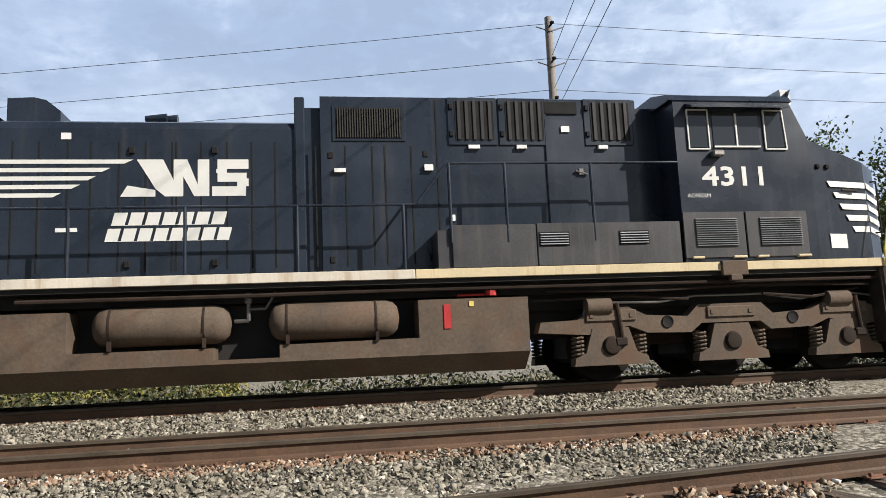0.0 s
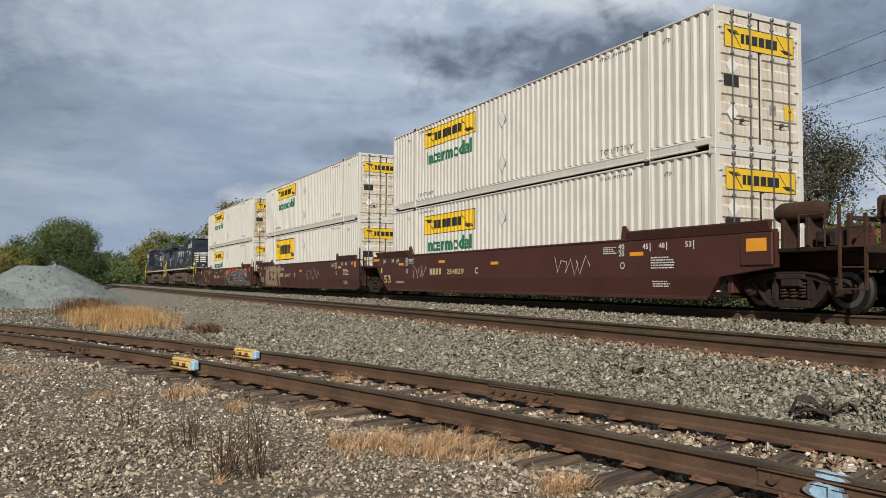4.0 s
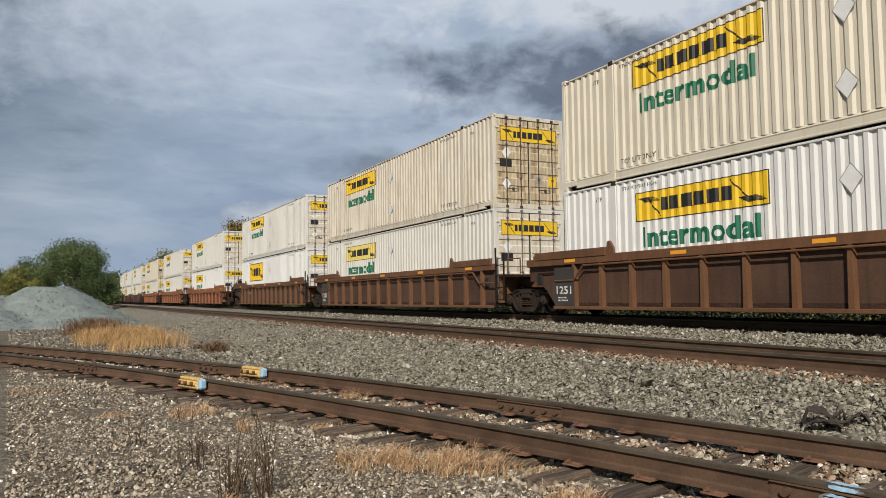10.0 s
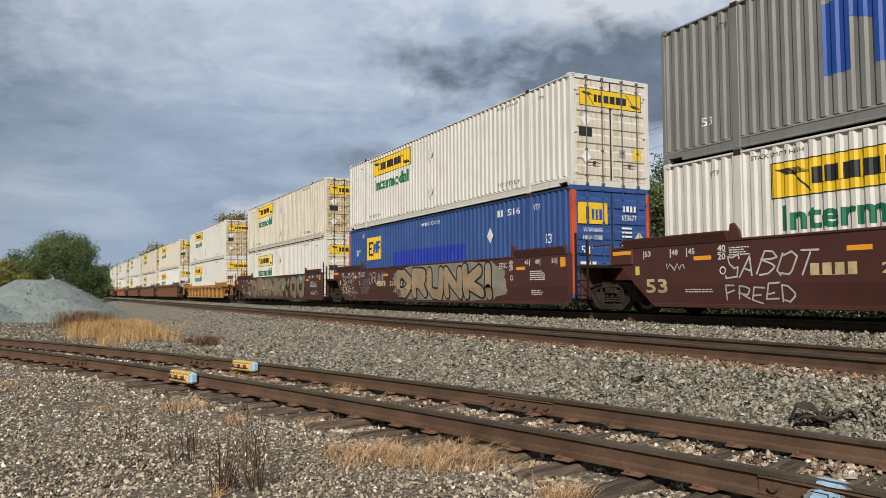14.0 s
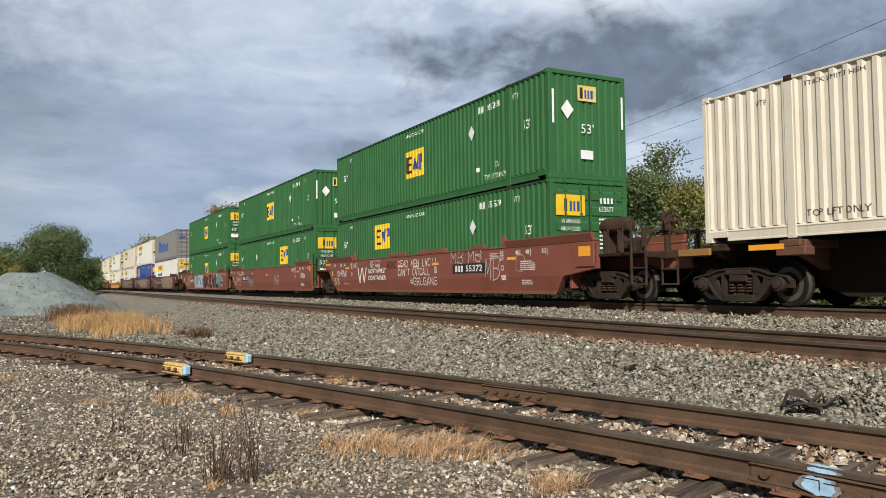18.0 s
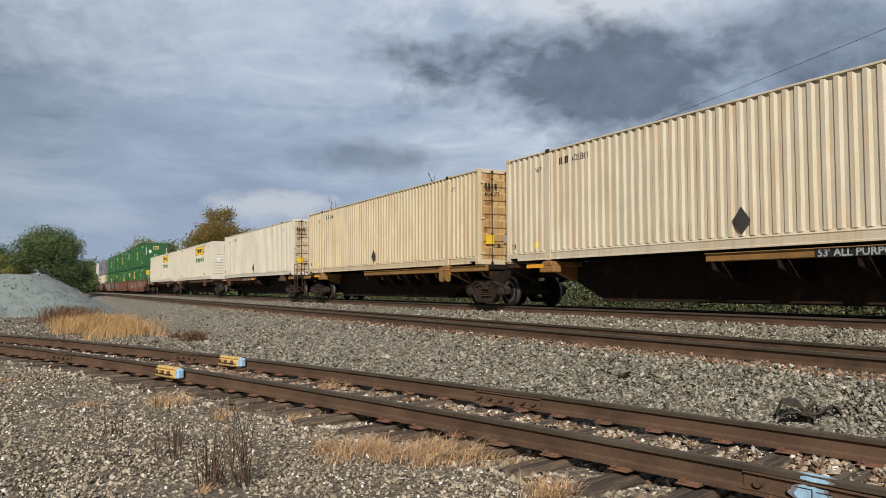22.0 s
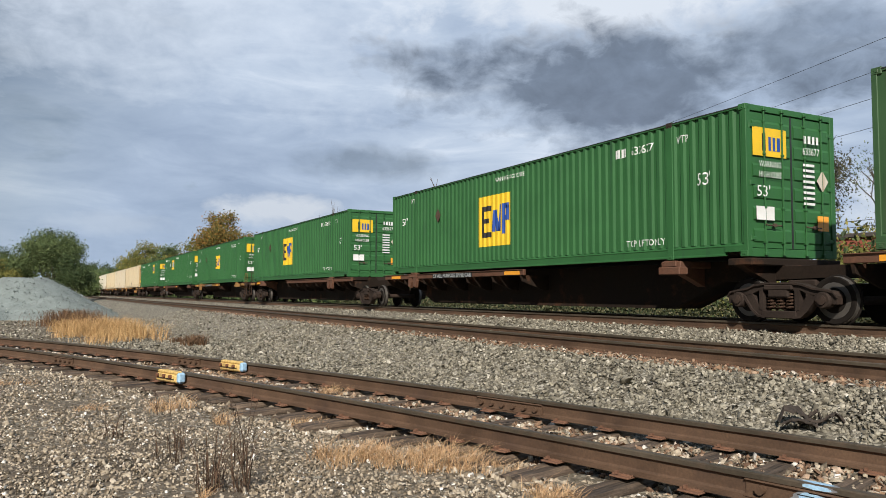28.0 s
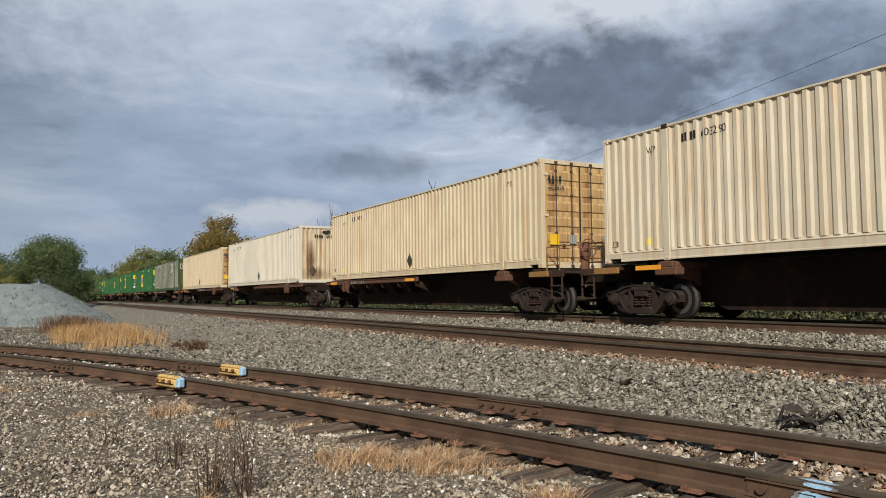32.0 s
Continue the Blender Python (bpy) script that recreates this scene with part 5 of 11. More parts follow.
def jb_front_decals():
    return [("front_panel", "jfp", on_end(lambda: plate(0, 0.85, 0, 0.24), -0.35, 2.36, 0.006), "yellow"),
            ("front_name_block", "jfn", on_end(lambda: name_bars(0.55, 0.12), -0.18, 2.42, 0.009), "black"),
            ("front_words", "jfw", on_end(word_mark("Intermodal", 0.13, 0.85, 0.008), -0.35, 2.18, 0.006), "black"),
            ("front_label", "jfl", on_end(lambda: plate(0, 0.62, 0, 0.12), -0.1, 1.93, 0.006), "grey_text"),
            ("front_diamond", "jfd", on_end(lambda: diamond(0.22), -0.75, 1.55, 0.026), "white_text"),
            ("front_label", "jfy", on_end(lambda: plate(0, 0.13, 0, 0.16), 0.1, 0.25, 0.006), "yellow"),
            ("front_plate", "jfg", on_end(lambda: plate(0, 0.2, 0, 0.2), 0.55, 0.2, 0.006), "grey_text")]


def emp_panel(x, z, w, h, key, flat=False, panel="yellow", letters=""):
    put = on_flat if flat else on_side
    lo = 0.018 if flat else 0.008
    return [("mark_panel", key + "p", put(lambda: plate(0, w, 0, h), x, z, 0.012 if flat else 0.004), panel),
            ("mark_upright", key + "a", put(lambda: Geo().add(*join_shapes([plate(w * .08, w * .18, h * .18, h * .80), plate(w * .18, w * .40, h * .70, h * .80), plate(w * .18, w * .34, h * .46, h * .55), plate(w * .18, w * .40, h * .18, h * .28)])), x, z, lo), "black"),
            ("mark_letters", key + "b", put(lambda: Geo().add(*join_shapes([shape([(w * .44, h * .28), (w * .52, h * .28), (w * .56, h * .70), (w * .48, h * .70)]), shape([(w * .52, h * .70), (w * .60, h * .70), (w * .66, h * .28), (w * .58, h * .28)]), shape([(w * .62, h * .28), (w * .70, h * .28), (w * .74, h * .80), (w * .66, h * .80)]), plate(w * .76, w * .83, h * .22, h * .80), plate(w * .83, w * .94, h * .70, h * .80), plate(w * .88, w * .95, h * .47, h * .75), plate(w * .83, w * .88, h * .47, h * .56)])), x, z, lo), letters or ("blue_text" if panel == "yellow" else "worn_letter"))]


def join_shapes(list_of):
    g = Geo()
    for s in list_of:
        g.add(s.v, s.f)
    return g.v, g.f


def emp_left_decals(mark, number):
    """Markings of the container whose number and lift notes stand by its left end."""
    m = "white_text"
    return emp_panel(*mark, "l", letters="pale_blue") + [
        ("size_mark", "l1", on_side(word_mark("53'", 0.24, 0.34), 0.80, 1.72), m), ("serial_number", "l2", on_side(word_mark(number, 0.16, 0.62), 1.12, CH - 0.44), m), ("owner_block", "l3", on_side(lambda: bars([0.06, 0.07, 0.06, 0.06], 0.16, 0.03), 0.62, CH - 0.44), m),
        ("top_lift_mark", "l4", on_side(word_mark("TOP LIFT ONLY", 0.14, 1.1), 0.55, 0.40), m), ("wtp_mark", "l5", on_side(word_mark("WTP", 0.17, 0.32), 2.35, CH - 0.45), m), ("da_mark", "l6", on_side(word_mark("DA", 0.17, 0.22), 2.38, 0.56), m),
        ("diamond_label", "l7", on_flat(lambda: diamond(0.26), 3.62, 2.06), m), ("warning_mark", "l8", on_side(word_mark("WARNING HIGH CUBE", 0.12, 1.5), 7.2, CH - 0.36), m), ("wtp_mark", "l9", on_side(word_mark("WTP", 0.19, 0.34), 13.45, CH - 0.46), m),
        ("da_mark", "l10", on_side(word_mark("DA", 0.2, 0.28), 13.5, 0.72), m), ("size_mark", "l11", on_side(word_mark("53'", 0.28, 0.42), 14.95, 1.78), m), ("top_lift_mark", "l12", on_side(word_mark("TOP LIFT ONLY", 0.16, 1.1), 14.7, 0.62), m)]


def emp_decals(mark=(5.3, 1.35, 1.05, 0.95), number="", mat_="white_text", key="e"):
    x, z, w, h = mark
    d = emp_panel(x, z, w, h, key + str(x))
    single = number in ("245228", "271020", "633621", "633677")      # these ride alone, with fewer labels and a rusted diamond
    late = x > 9
    d += [("size_mark", "s53", on_side(word_mark("53'", 0.26, 0.36), 0.85, 1.75), mat_), ("size_mark", "s53b", on_side(word_mark("53'", 0.26, 0.36), 14.9, 1.48), mat_),
          ("wtp_mark", "ewtp", on_side(word_mark("WTP", 0.17, 0.32), 1.55, CH - 0.42), mat_), ("wtp_mark", "ewtp2", on_side(word_mark("WTP", 0.17, 0.32), 14.35, CH - 0.48), mat_),
          ("warning_mark", "ewh", on_side(word_mark("WARNING HIGH CUBE", 0.12, 1.5), 7.2, CH - 0.36), mat_),
          ("top_lift_mark", "etl", on_side(word_mark("TOP LIFT ONLY", 0.15, 1.16), 12.82, 0.34), mat_),
          ("diamond_label", ("edd2", late, single), on_flat(lambda: diamond(0.24), (7.9 if late else 3.65) if single else 4.9 if late else 12.1, 1.88), "rod_rust" if single else mat_)]
    if not single:
        d += [("small_label", "esl", on_side(lambda: plate(0, 0.22, 0, 0.12), 12.35, 0.64), mat_), ("da_mark", "eda", on_side(word_mark("DA", 0.17, 0.22), 13.42, 0.66), mat_)]
    if number:
        at_x = 2.45 if late and single else 12.45
        d.append(("owner_block", ("eob", at_x), on_side(lambda: bars([0.07, 0.08, 0.07, 0.07], 0.19, 0.03), at_x, CH - 0.50), mat_))
        d.append(("serial_number", "n" + number, on_side(word_mark(number, 0.19, 0.70), at_x + 0.53, CH - 0.50), mat_))
    return d


M["pale_blue"] = surface("sun_bleached_blue", (0.20, 0.36, 0.52), 0.6, spread=0.1, bump=0.0)
M["worn_letter"] = surface("bleached_blue_letter", (0.38, 0.40, 0.40), 0.6, spread=0.1, bump=0.0)


def old_door_decals():
    return [("door_mark_panel", "og1", on_end(lambda: plate(0, 0.78, 0, 0.46), -1.10, 2.02, 0.03), "dirty_white"),
            ("door_mark_upright", "og2", on_end(lambda: Geo().add(*join_shapes([plate(0, 0.07, 0, 0.34), plate(0.07, 0.2, 0.27, 0.34), plate(0.07, 0.17, 0.14, 0.2), plate(0.07, 0.2, 0, 0.07)])), -1.04, 2.08, 0.034), "black"),
            ("door_mark_letters", "og3", on_end(lambda: bars([0.07, 0.07, 0.09], 0.30, 0.05), -0.78, 2.09, 0.034), "worn_letter"),
            ("door_diamond", "og4", on_end(lambda: diamond(0.24), -0.28, 1.38, 0.03), "white_text"),
            ("door_label", "og5", on_end(lambda: plate(0, 0.30, 0, 0.46), -0.82, 0.52, 0.03), "dirty_white"),
            ("door_label_print", "og6", on_end(lambda: small_lines(0.22, 6), -0.78, 0.56, 0.034), "black"),
            ("door_code_block", "og7", on_end(lambda: bars([0.08, 0.10, 0.08, 0.08], 0.17, 0.05), 0.66, 2.14, 0.03), "white_text"),
            ("door_number", "og8", on_end(lambda: text_geo("831537", 0.17, 0.52), 0.66, 1.92, 0.03), "white_text")]


def small_lines(w, n):
    return Geo().add(*join_shapes([plate(0, w * (0.7 + 0.3 * (k % 2)), k * 0.062, k * 0.062 + 0.028) for k in range(n)]))


def emp_door_decals():
    return [("door_mark_panel", "ed1", on_end(lambda: plate(0, 0.95, 0, 0.55), -1.12, 1.93, 0.003), "yellow"),
            ("door_mark_upright", "ed2", on_end(lambda: plate(0, 0.10, 0, 0.34), -0.86, 2.03, 0.006), "black"),
            ("door_mark_letters", "ed3", on_end(lambda: bars([0.07, 0.07, 0.09], 0.26, 0.05), -0.68, 2.05, 0.006), "blue_text"),
            ("door_warning", "ed4", on_end(lambda: text_geo("WARNING", 0.12, 0.62), -0.98, 1.72, 0.03), "white_text"),
            ("door_warning", "ed5", on_end(lambda: text_geo("HIGH CUBE", 0.12, 0.62), -0.98, 1.52, 0.03), "white_text"),
            ("door_size", "ed6", on_end(lambda: text_geo("53'", 0.22, 0.36), -1.05, 1.15, 0.03), "white_text"),
            ("door_weight_label", "ed7", on_end(lambda: plate(0, 0.5, 0, 0.26), -1.08, 0.70, 0.03), "white_text"),
            ("door_code_block", "ed8", on_end(lambda: bars([0.07, 0.08, 0.07, 0.07], 0.15, 0.05), 0.32, 2.28, 0.03), "white_text"),
            ("door_number", "ed9", on_end(lambda: text_geo("633677", 0.15, 0.5), 0.28, 2.05, 0.03), "white_text"),
            ("door_weights", "ed10", on_end(lambda: Geo().add(*join_shapes([plate(0, 0.34, k * 0.11, k * 0.11 + 0.05) for k in range(8)])), 0.28, 1.05, 0.03), "white_text"),
            ("door_diamond", "ed11", on_end(lambda: diamond(0.22), 0.86, 1.55, 0.03), "dirty_white"),
            ("door_label", "ed12", on_end(lambda: plate(0, 0.34, 0, 0.30), 0.68, 0.55, 0.03), "orange_tape")]


def emp_front_decals():
    return emp_front_panel() + [
        ("front_size", "ef4", on_end(lambda: text_geo("53'", 0.26, 0.42), -0.25, 1.25, 0.008), "white_text"),
        ("front_diamond", "ef5", on_end(lambda: diamond(0.26), -0.70, 1.85, 0.008), "white_text"),
        ("front_label", "ef6", on_end(lambda: plate(0, 0.42, 0, 0.24), -0.28, 0.55, 0.008), "white_text"),
        ("front_stripe", "ef7", on_end(lambda: plate(0, 0.07, 0, 0.9), -1.2, 1.45, 0.012), "white_text"),
        ("front_stripe", "ef8", on_end(lambda: plate(0, 0.07, 0, 0.9), 1.13, 1.45, 0.012), "white_text")]


def emp_front_panel():
    return [("front_mark_panel", "ef1", on_end(lambda: plate(0, 0.62, 0, 0.42), -0.35, 2.12, 0.008), "yellow_pale"),
            ("front_mark_upright", "ef2", on_end(lambda: plate(0, 0.10, 0, 0.30), -0.28, 2.18, 0.012), "black"),
            ("front_mark_letters", "ef3", on_end(lambda: bars([0.06, 0.06, 0.08], 0.22, 0.04), -0.12, 2.20, 0.012), "blue_text")]


def ups_decals(number):
    return [("owner_block", "ub" , on_side(lambda: bars([0.07, 0.06, 0.07, 0.07], 0.17, 0.05), 2.42, CH - 0.46), "black"),
            ("serial_number", "un" + number, on_side(word_mark(number, 0.17, 0.66), 2.95, CH - 0.46), "black"),
            ("wtp_mark", "uw", on_side(word_mark("WTP", 0.15, 0.27), 1.42, CH - 0.55), "black"), ("wtp_mark", "uw2", on_side(word_mark("WTP", 0.15, 0.27), CL - 1.7, CH - 0.55), "black"),
            ("size_mark", "us", on_side(word_mark("53", 0.15, 0.22), 0.22, 0.36), "black"),
            ("diamond_plate", "ud", on_flat(lambda: diamond(0.27), 8.1, 0.55), "plate_dark"),
            ("small_label", "uy", on_side(lambda: plate(0, 0.16, 0, 0.14), 1.35, 0.36), "yellow_pale")]


def ups_door_decals(number):
    return [("door_owner_block", "udb", on_end(lambda: bars([0.07, 0.06, 0.07, 0.07], 0.16, 0.05), -1.08, 2.30, 0.03), "black"),
            ("door_number", "udn" + number, on_end(lambda: text_geo(number, 0.14, 0.52), -1.08, 2.08, 0.03), "black"),
            ("door_label", "udl", on_end(lambda: plate(0, 0.30, 0, 0.28), -1.05, 0.62, 0.03), "yellow"),
            ("door_vent", "udv", on_end(lambda: plate(0, 0.22, 0, 0.24), -0.4, 0.66, 0.03), "grey_text"),
            ("door_diamond", "udd", on_end(lambda: diamond(0.2), 0.86, 0.85, 0.03), "grey_text")]


def ups_front_decals():
    return [("front_owner_block", "ufb", on_end(lambda: bars([0.07, 0.07, 0.07, 0.07], 0.16, 0.05), -0.52, 2.30, 0.012), "black"),
            ("front_number", "ufn", on_end(lambda: text_geo("605991", 0.16, 0.62), 0.10, 2.30, 0.012), "black"),
            ("front_scuff", "ufs", on_end(lambda: shape([(0, 0.05), (0.08, 0.16), (0.2, 0.14), (0.34, 0.2), (0.46, 0.12), (0.42, 0.03), (0.28, -0.05), (0.2, 0.02), (0.1, -0.02)]), -0.12, 2.52, 0.012), "black"),
            ("front_diamond", "ufd", on_end(lambda: diamond(0.25), -0.62, 0.62, 0.012), "rod_rust")]


def widen(geo, k):
    geo.v = [(p[0] * k, p[1], p[2]) for p in geo.v]
    return geo


def matson_decals():
    ws = [0.75, 0.5, 0.36, 0.45, 0.5, 0.5]
    hs = [1.25, 0.85, 1.1, 0.85, 0.85, 0.85]

    def word():
        g, x = Geo(), 0.0
        for w, h in zip(ws, hs):
            s = plate(x, x + w * 0.34, 0, h)
            g.add(s.v, s.f)
            s = plate(x + w * 0.62, x + w * 0.96, 0, h)
            g.add(s.v, s.f)
            s = shape([(x + w * .34, h * .72), (x + w * .62, h * .60), (x + w * .62, h * .84), (x + w * .34, h)])
            g.add(s.v, s.f)
            x += w + 0.10
        return g
    return [("name_block", "mat", on_side(lambda: widen(word(), 1.95), 3.86, 0.95), "blue_text"), ("size_mark", "m53", on_side(word_mark("53", 0.18, 0.28), 1.1, 0.62), "white_text"),
            ("wtp_mark", "mw", on_side(word_mark("WTP", 0.15, 0.27), 1.5, CH - 0.45), "black"),
            ("door_name_block", "mdn", on_end(lambda: bars([0.1, 0.07, 0.06, 0.06, 0.07, 0.06], 0.2, 0.03), -0.98, 2.02, 0.03), "blue_text"),
            ("door_code_block", "mdc", on_end(lambda: bars([0.07, 0.08, 0.07, 0.07], 0.15, 0.05), 0.30, 2.28, 0.03), "black"),
            ("door_number", "mdm", on_end(lambda: text_geo("281104", 0.15, 0.5), 0.28, 2.05, 0.03), "black"),
            ("door_label", "mdl", on_end(lambda: plate(0, 0.3, 0, 0.28), 0.7, 0.75, 0.03), "orange_tape"),
            ("door_warning", "mdw", on_end(lambda: text_geo("WARNING HIGH CUBE", 0.10, 0.75), -0.95, 1.62, 0.03), "black")]

# ---------------------------------------------------------------- freight cars (base at the rail's top, middle of the container at x = 0)
WHEEL_R = 0.42


def wheel_geo():
    return Geo().lathe([(0.05, -0.09), (0.11, -0.085), (0.11, -0.06), (0.30, -0.035), (0.345, -0.06), (0.405, -0.062), (0.42, -0.05), (0.425, 0.045), (0.455, 0.06), (0.455, 0.075),
                        (0.35, 0.078), (0.30, 0.05), (0.12, 0.07), (0.10, 0.10), (0.05, 0.10)], (0, 0, 0), "y", 20)


def tread_geo():
    return Geo().lathe([(0.421, -0.045), (0.427, 0.044), (0.40, 0.044), (0.40, -0.045)], (0, 0, 0), "y", 20)


def side_frame_geo():
    """Cast truck side: arched top member, slanted tension members round the springs, journal jaws, raised rims."""
    g = Geo()
    arch = [(-1.15, 0.50), (-1.08, 0.585), (-0.90, 0.62), (-0.70, 0.645), (-0.50, 0.715), (-0.25, 0.745), (0.25, 0.745), (0.50, 0.715), (0.70, 0.645), (0.90, 0.62), (1.08, 0.585), (1.15, 0.50)]
    under = [(1.13, 0.36), (1.05, 0.36), (1.03, 0.49), (0.76, 0.49), (0.60, 0.53), (0.44, 0.60), (-0.44, 0.60), (-0.60, 0.53), (-0.76, 0.49), (-1.03, 0.49), (-1.05, 0.36), (-1.13, 0.36)]
    n = len(arch)
    for i in range(n - 1):
        low = list(reversed(under))
        g.prism([arch[i], arch[i + 1], low[i + 1], low[i]], -0.075, 0.075, "y")
        g.prism([arch[i], arch[i + 1], (arch[i + 1][0], arch[i + 1][1] - 0.035), (arch[i][0], arch[i][1] - 0.035)], -0.115, -0.07, "y")
    for k in (-1, 1):
        g.prism([(k * 0.80, 0.50), (k * 0.58, 0.54), (k * 0.44, 0.30), (k * 0.30, 0.22), (k * 0.30, 0.09), (k * 0.46, 0.12), (k * 0.60, 0.24)], -0.075, 0.075, "y")
        g.prism([(k * 0.80, 0.50), (k * 0.74, 0.51), (k * 0.56, 0.25), (k * 0.43, 0.15), (k * 0.30, 0.13), (k * 0.30, 0.09), (k * 0.46, 0.115), (k * 0.60, 0.235)], -0.115, -0.07, "y")
        g.prism([(k * 0.42, 0.62), (k * 0.33, 0.62), (k * 0.33, 0.22), (k * 0.42, 0.26)], -0.09, 0.09, "y")
        g.box(k * 0.80, k * 0.98, -0.12, 0.06, 0.47, 0.56, 0.012)
    g.box(-0.36, 0.36, -0.11, 0.11, 0.09, 0.23, 0.015)
    g.box(-0.30, 0.30, -0.13, 0.10, 0.60, 0.70, 0.02)
    return g


def bearing_geo():
    return Geo().lathe([(0.13, -0.10), (0.15, -0.07), (0.15, 0.06), (0.10, 0.07)], (0, 0, 0), "y", 14).lathe([(0.05, -0.135), (0.085, -0.13), (0.085, -0.09)], (0, 0, 0), "y", 10)


def spring_geo():
    return Geo().tube([(0.075 * math.cos(a), 0.075 * math.sin(a), 0.25 + a * 0.0092) for a in np.arange(0, 2 * math.pi * 5.4, 0.8)], 0.021, 5)


def truck(root, x):
    """A two-axle truck under a car."""
    tr = part("truck", shared("bolster", lambda: Geo().box(-0.22, 0.22, -1.12, 1.12, 0.46, 0.70, 0.03).box(-0.3, 0.3, -0.45, 0.45, 0.66, 0.80, 0.03).mesh("truck", M["truck"])), None, root, at=(x, 0, 0))
    for s in (-1, 1):
        part("side_frame", shared("sideframe", lambda: side_frame_geo().mesh("side_frame", M["truck"])), None, tr, at=pose(0, s * 1.0, 0))
        for x in (-0.2, 0.0, 0.2) if s < 0 else ():
            part("spring", shared("spring", lambda: spring_geo().mesh("spring", M["grime"])), None, tr, at=pose(x, s * 1.0, 0))
        for a in (-0.89, 0.89):
            part("wheel", shared("wheel", lambda: wheel_geo().mesh("wheel", M["wheel"], True)), None, tr, at=pose(a, s * 0.752, WHEEL_R + 0.003, 0, 0, 0 if s < 0 else 180))
            part("bearing", shared("bearing", lambda: bearing_geo().mesh("bearing", M["truck"], True)), None, tr, at=pose(a, s * 1.03, WHEEL_R + 0.01, 0, 0, 0 if s < 0 else 180))
            part("tread", shared("tread", lambda: tread_geo().mesh("tread", M["tread"], True)), None, tr, at=pose(a, s * 0.752, WHEEL_R + 0.003, 0, 0, 0 if s < 0 else 180))
    for a in (-0.89, 0.89):
        part("axle", shared("axle", lambda: Geo().rod((0, -0.95, 0), (0, 0.95, 0), 0.08, 10).mesh("axle", M["truck"])), None, tr, at=(a, 0, WHEEL_R))
    return tr


WELL_TOP, WELL_LOW, WELL_W, FOLD = 1.52, 0.24, 1.47, 0.66      # sill top and bottom over the rail, half width, crease of the smooth side
KICK = 0.16                                                    # how far the skirt leans in, per metre


def well_outline(left, right, style):
    """Lower edge of the side from the left end to the right: corners (metres from the container's left end, height)."""
    if style == "smooth":
        lo = [(-2.38, 0.78), (-1.02, FOLD), (-0.42, WELL_LOW)] if left == "end" else [(-1.53, 1.10), (-1.20, 1.09), (-0.76, FOLD), (-0.30, WELL_LOW)]
        hi = [(16.02, WELL_LOW), (16.38, FOLD), (17.62, 0.82)] if right == "end" else [(16.12, WELL_LOW), (16.14, FOLD), (16.15, 0.9)]
    else:
        lo = [(-2.05, 0.78), (-1.02, 0.76), (-0.62, FOLD), (-0.16, WELL_LOW)] if left == "end" else [(-1.58, 0.94), (-1.15, 0.92), (-0.78, FOLD), (-0.36, WELL_LOW)]
        hi = [(16.37, WELL_LOW), (16.68, FOLD), (16.75, 0.76), (17.90, 0.76)] if right == "end" else [(16.25, WELL_LOW), (16.27, FOLD), (16.3, 0.92)]
    return lo, hi


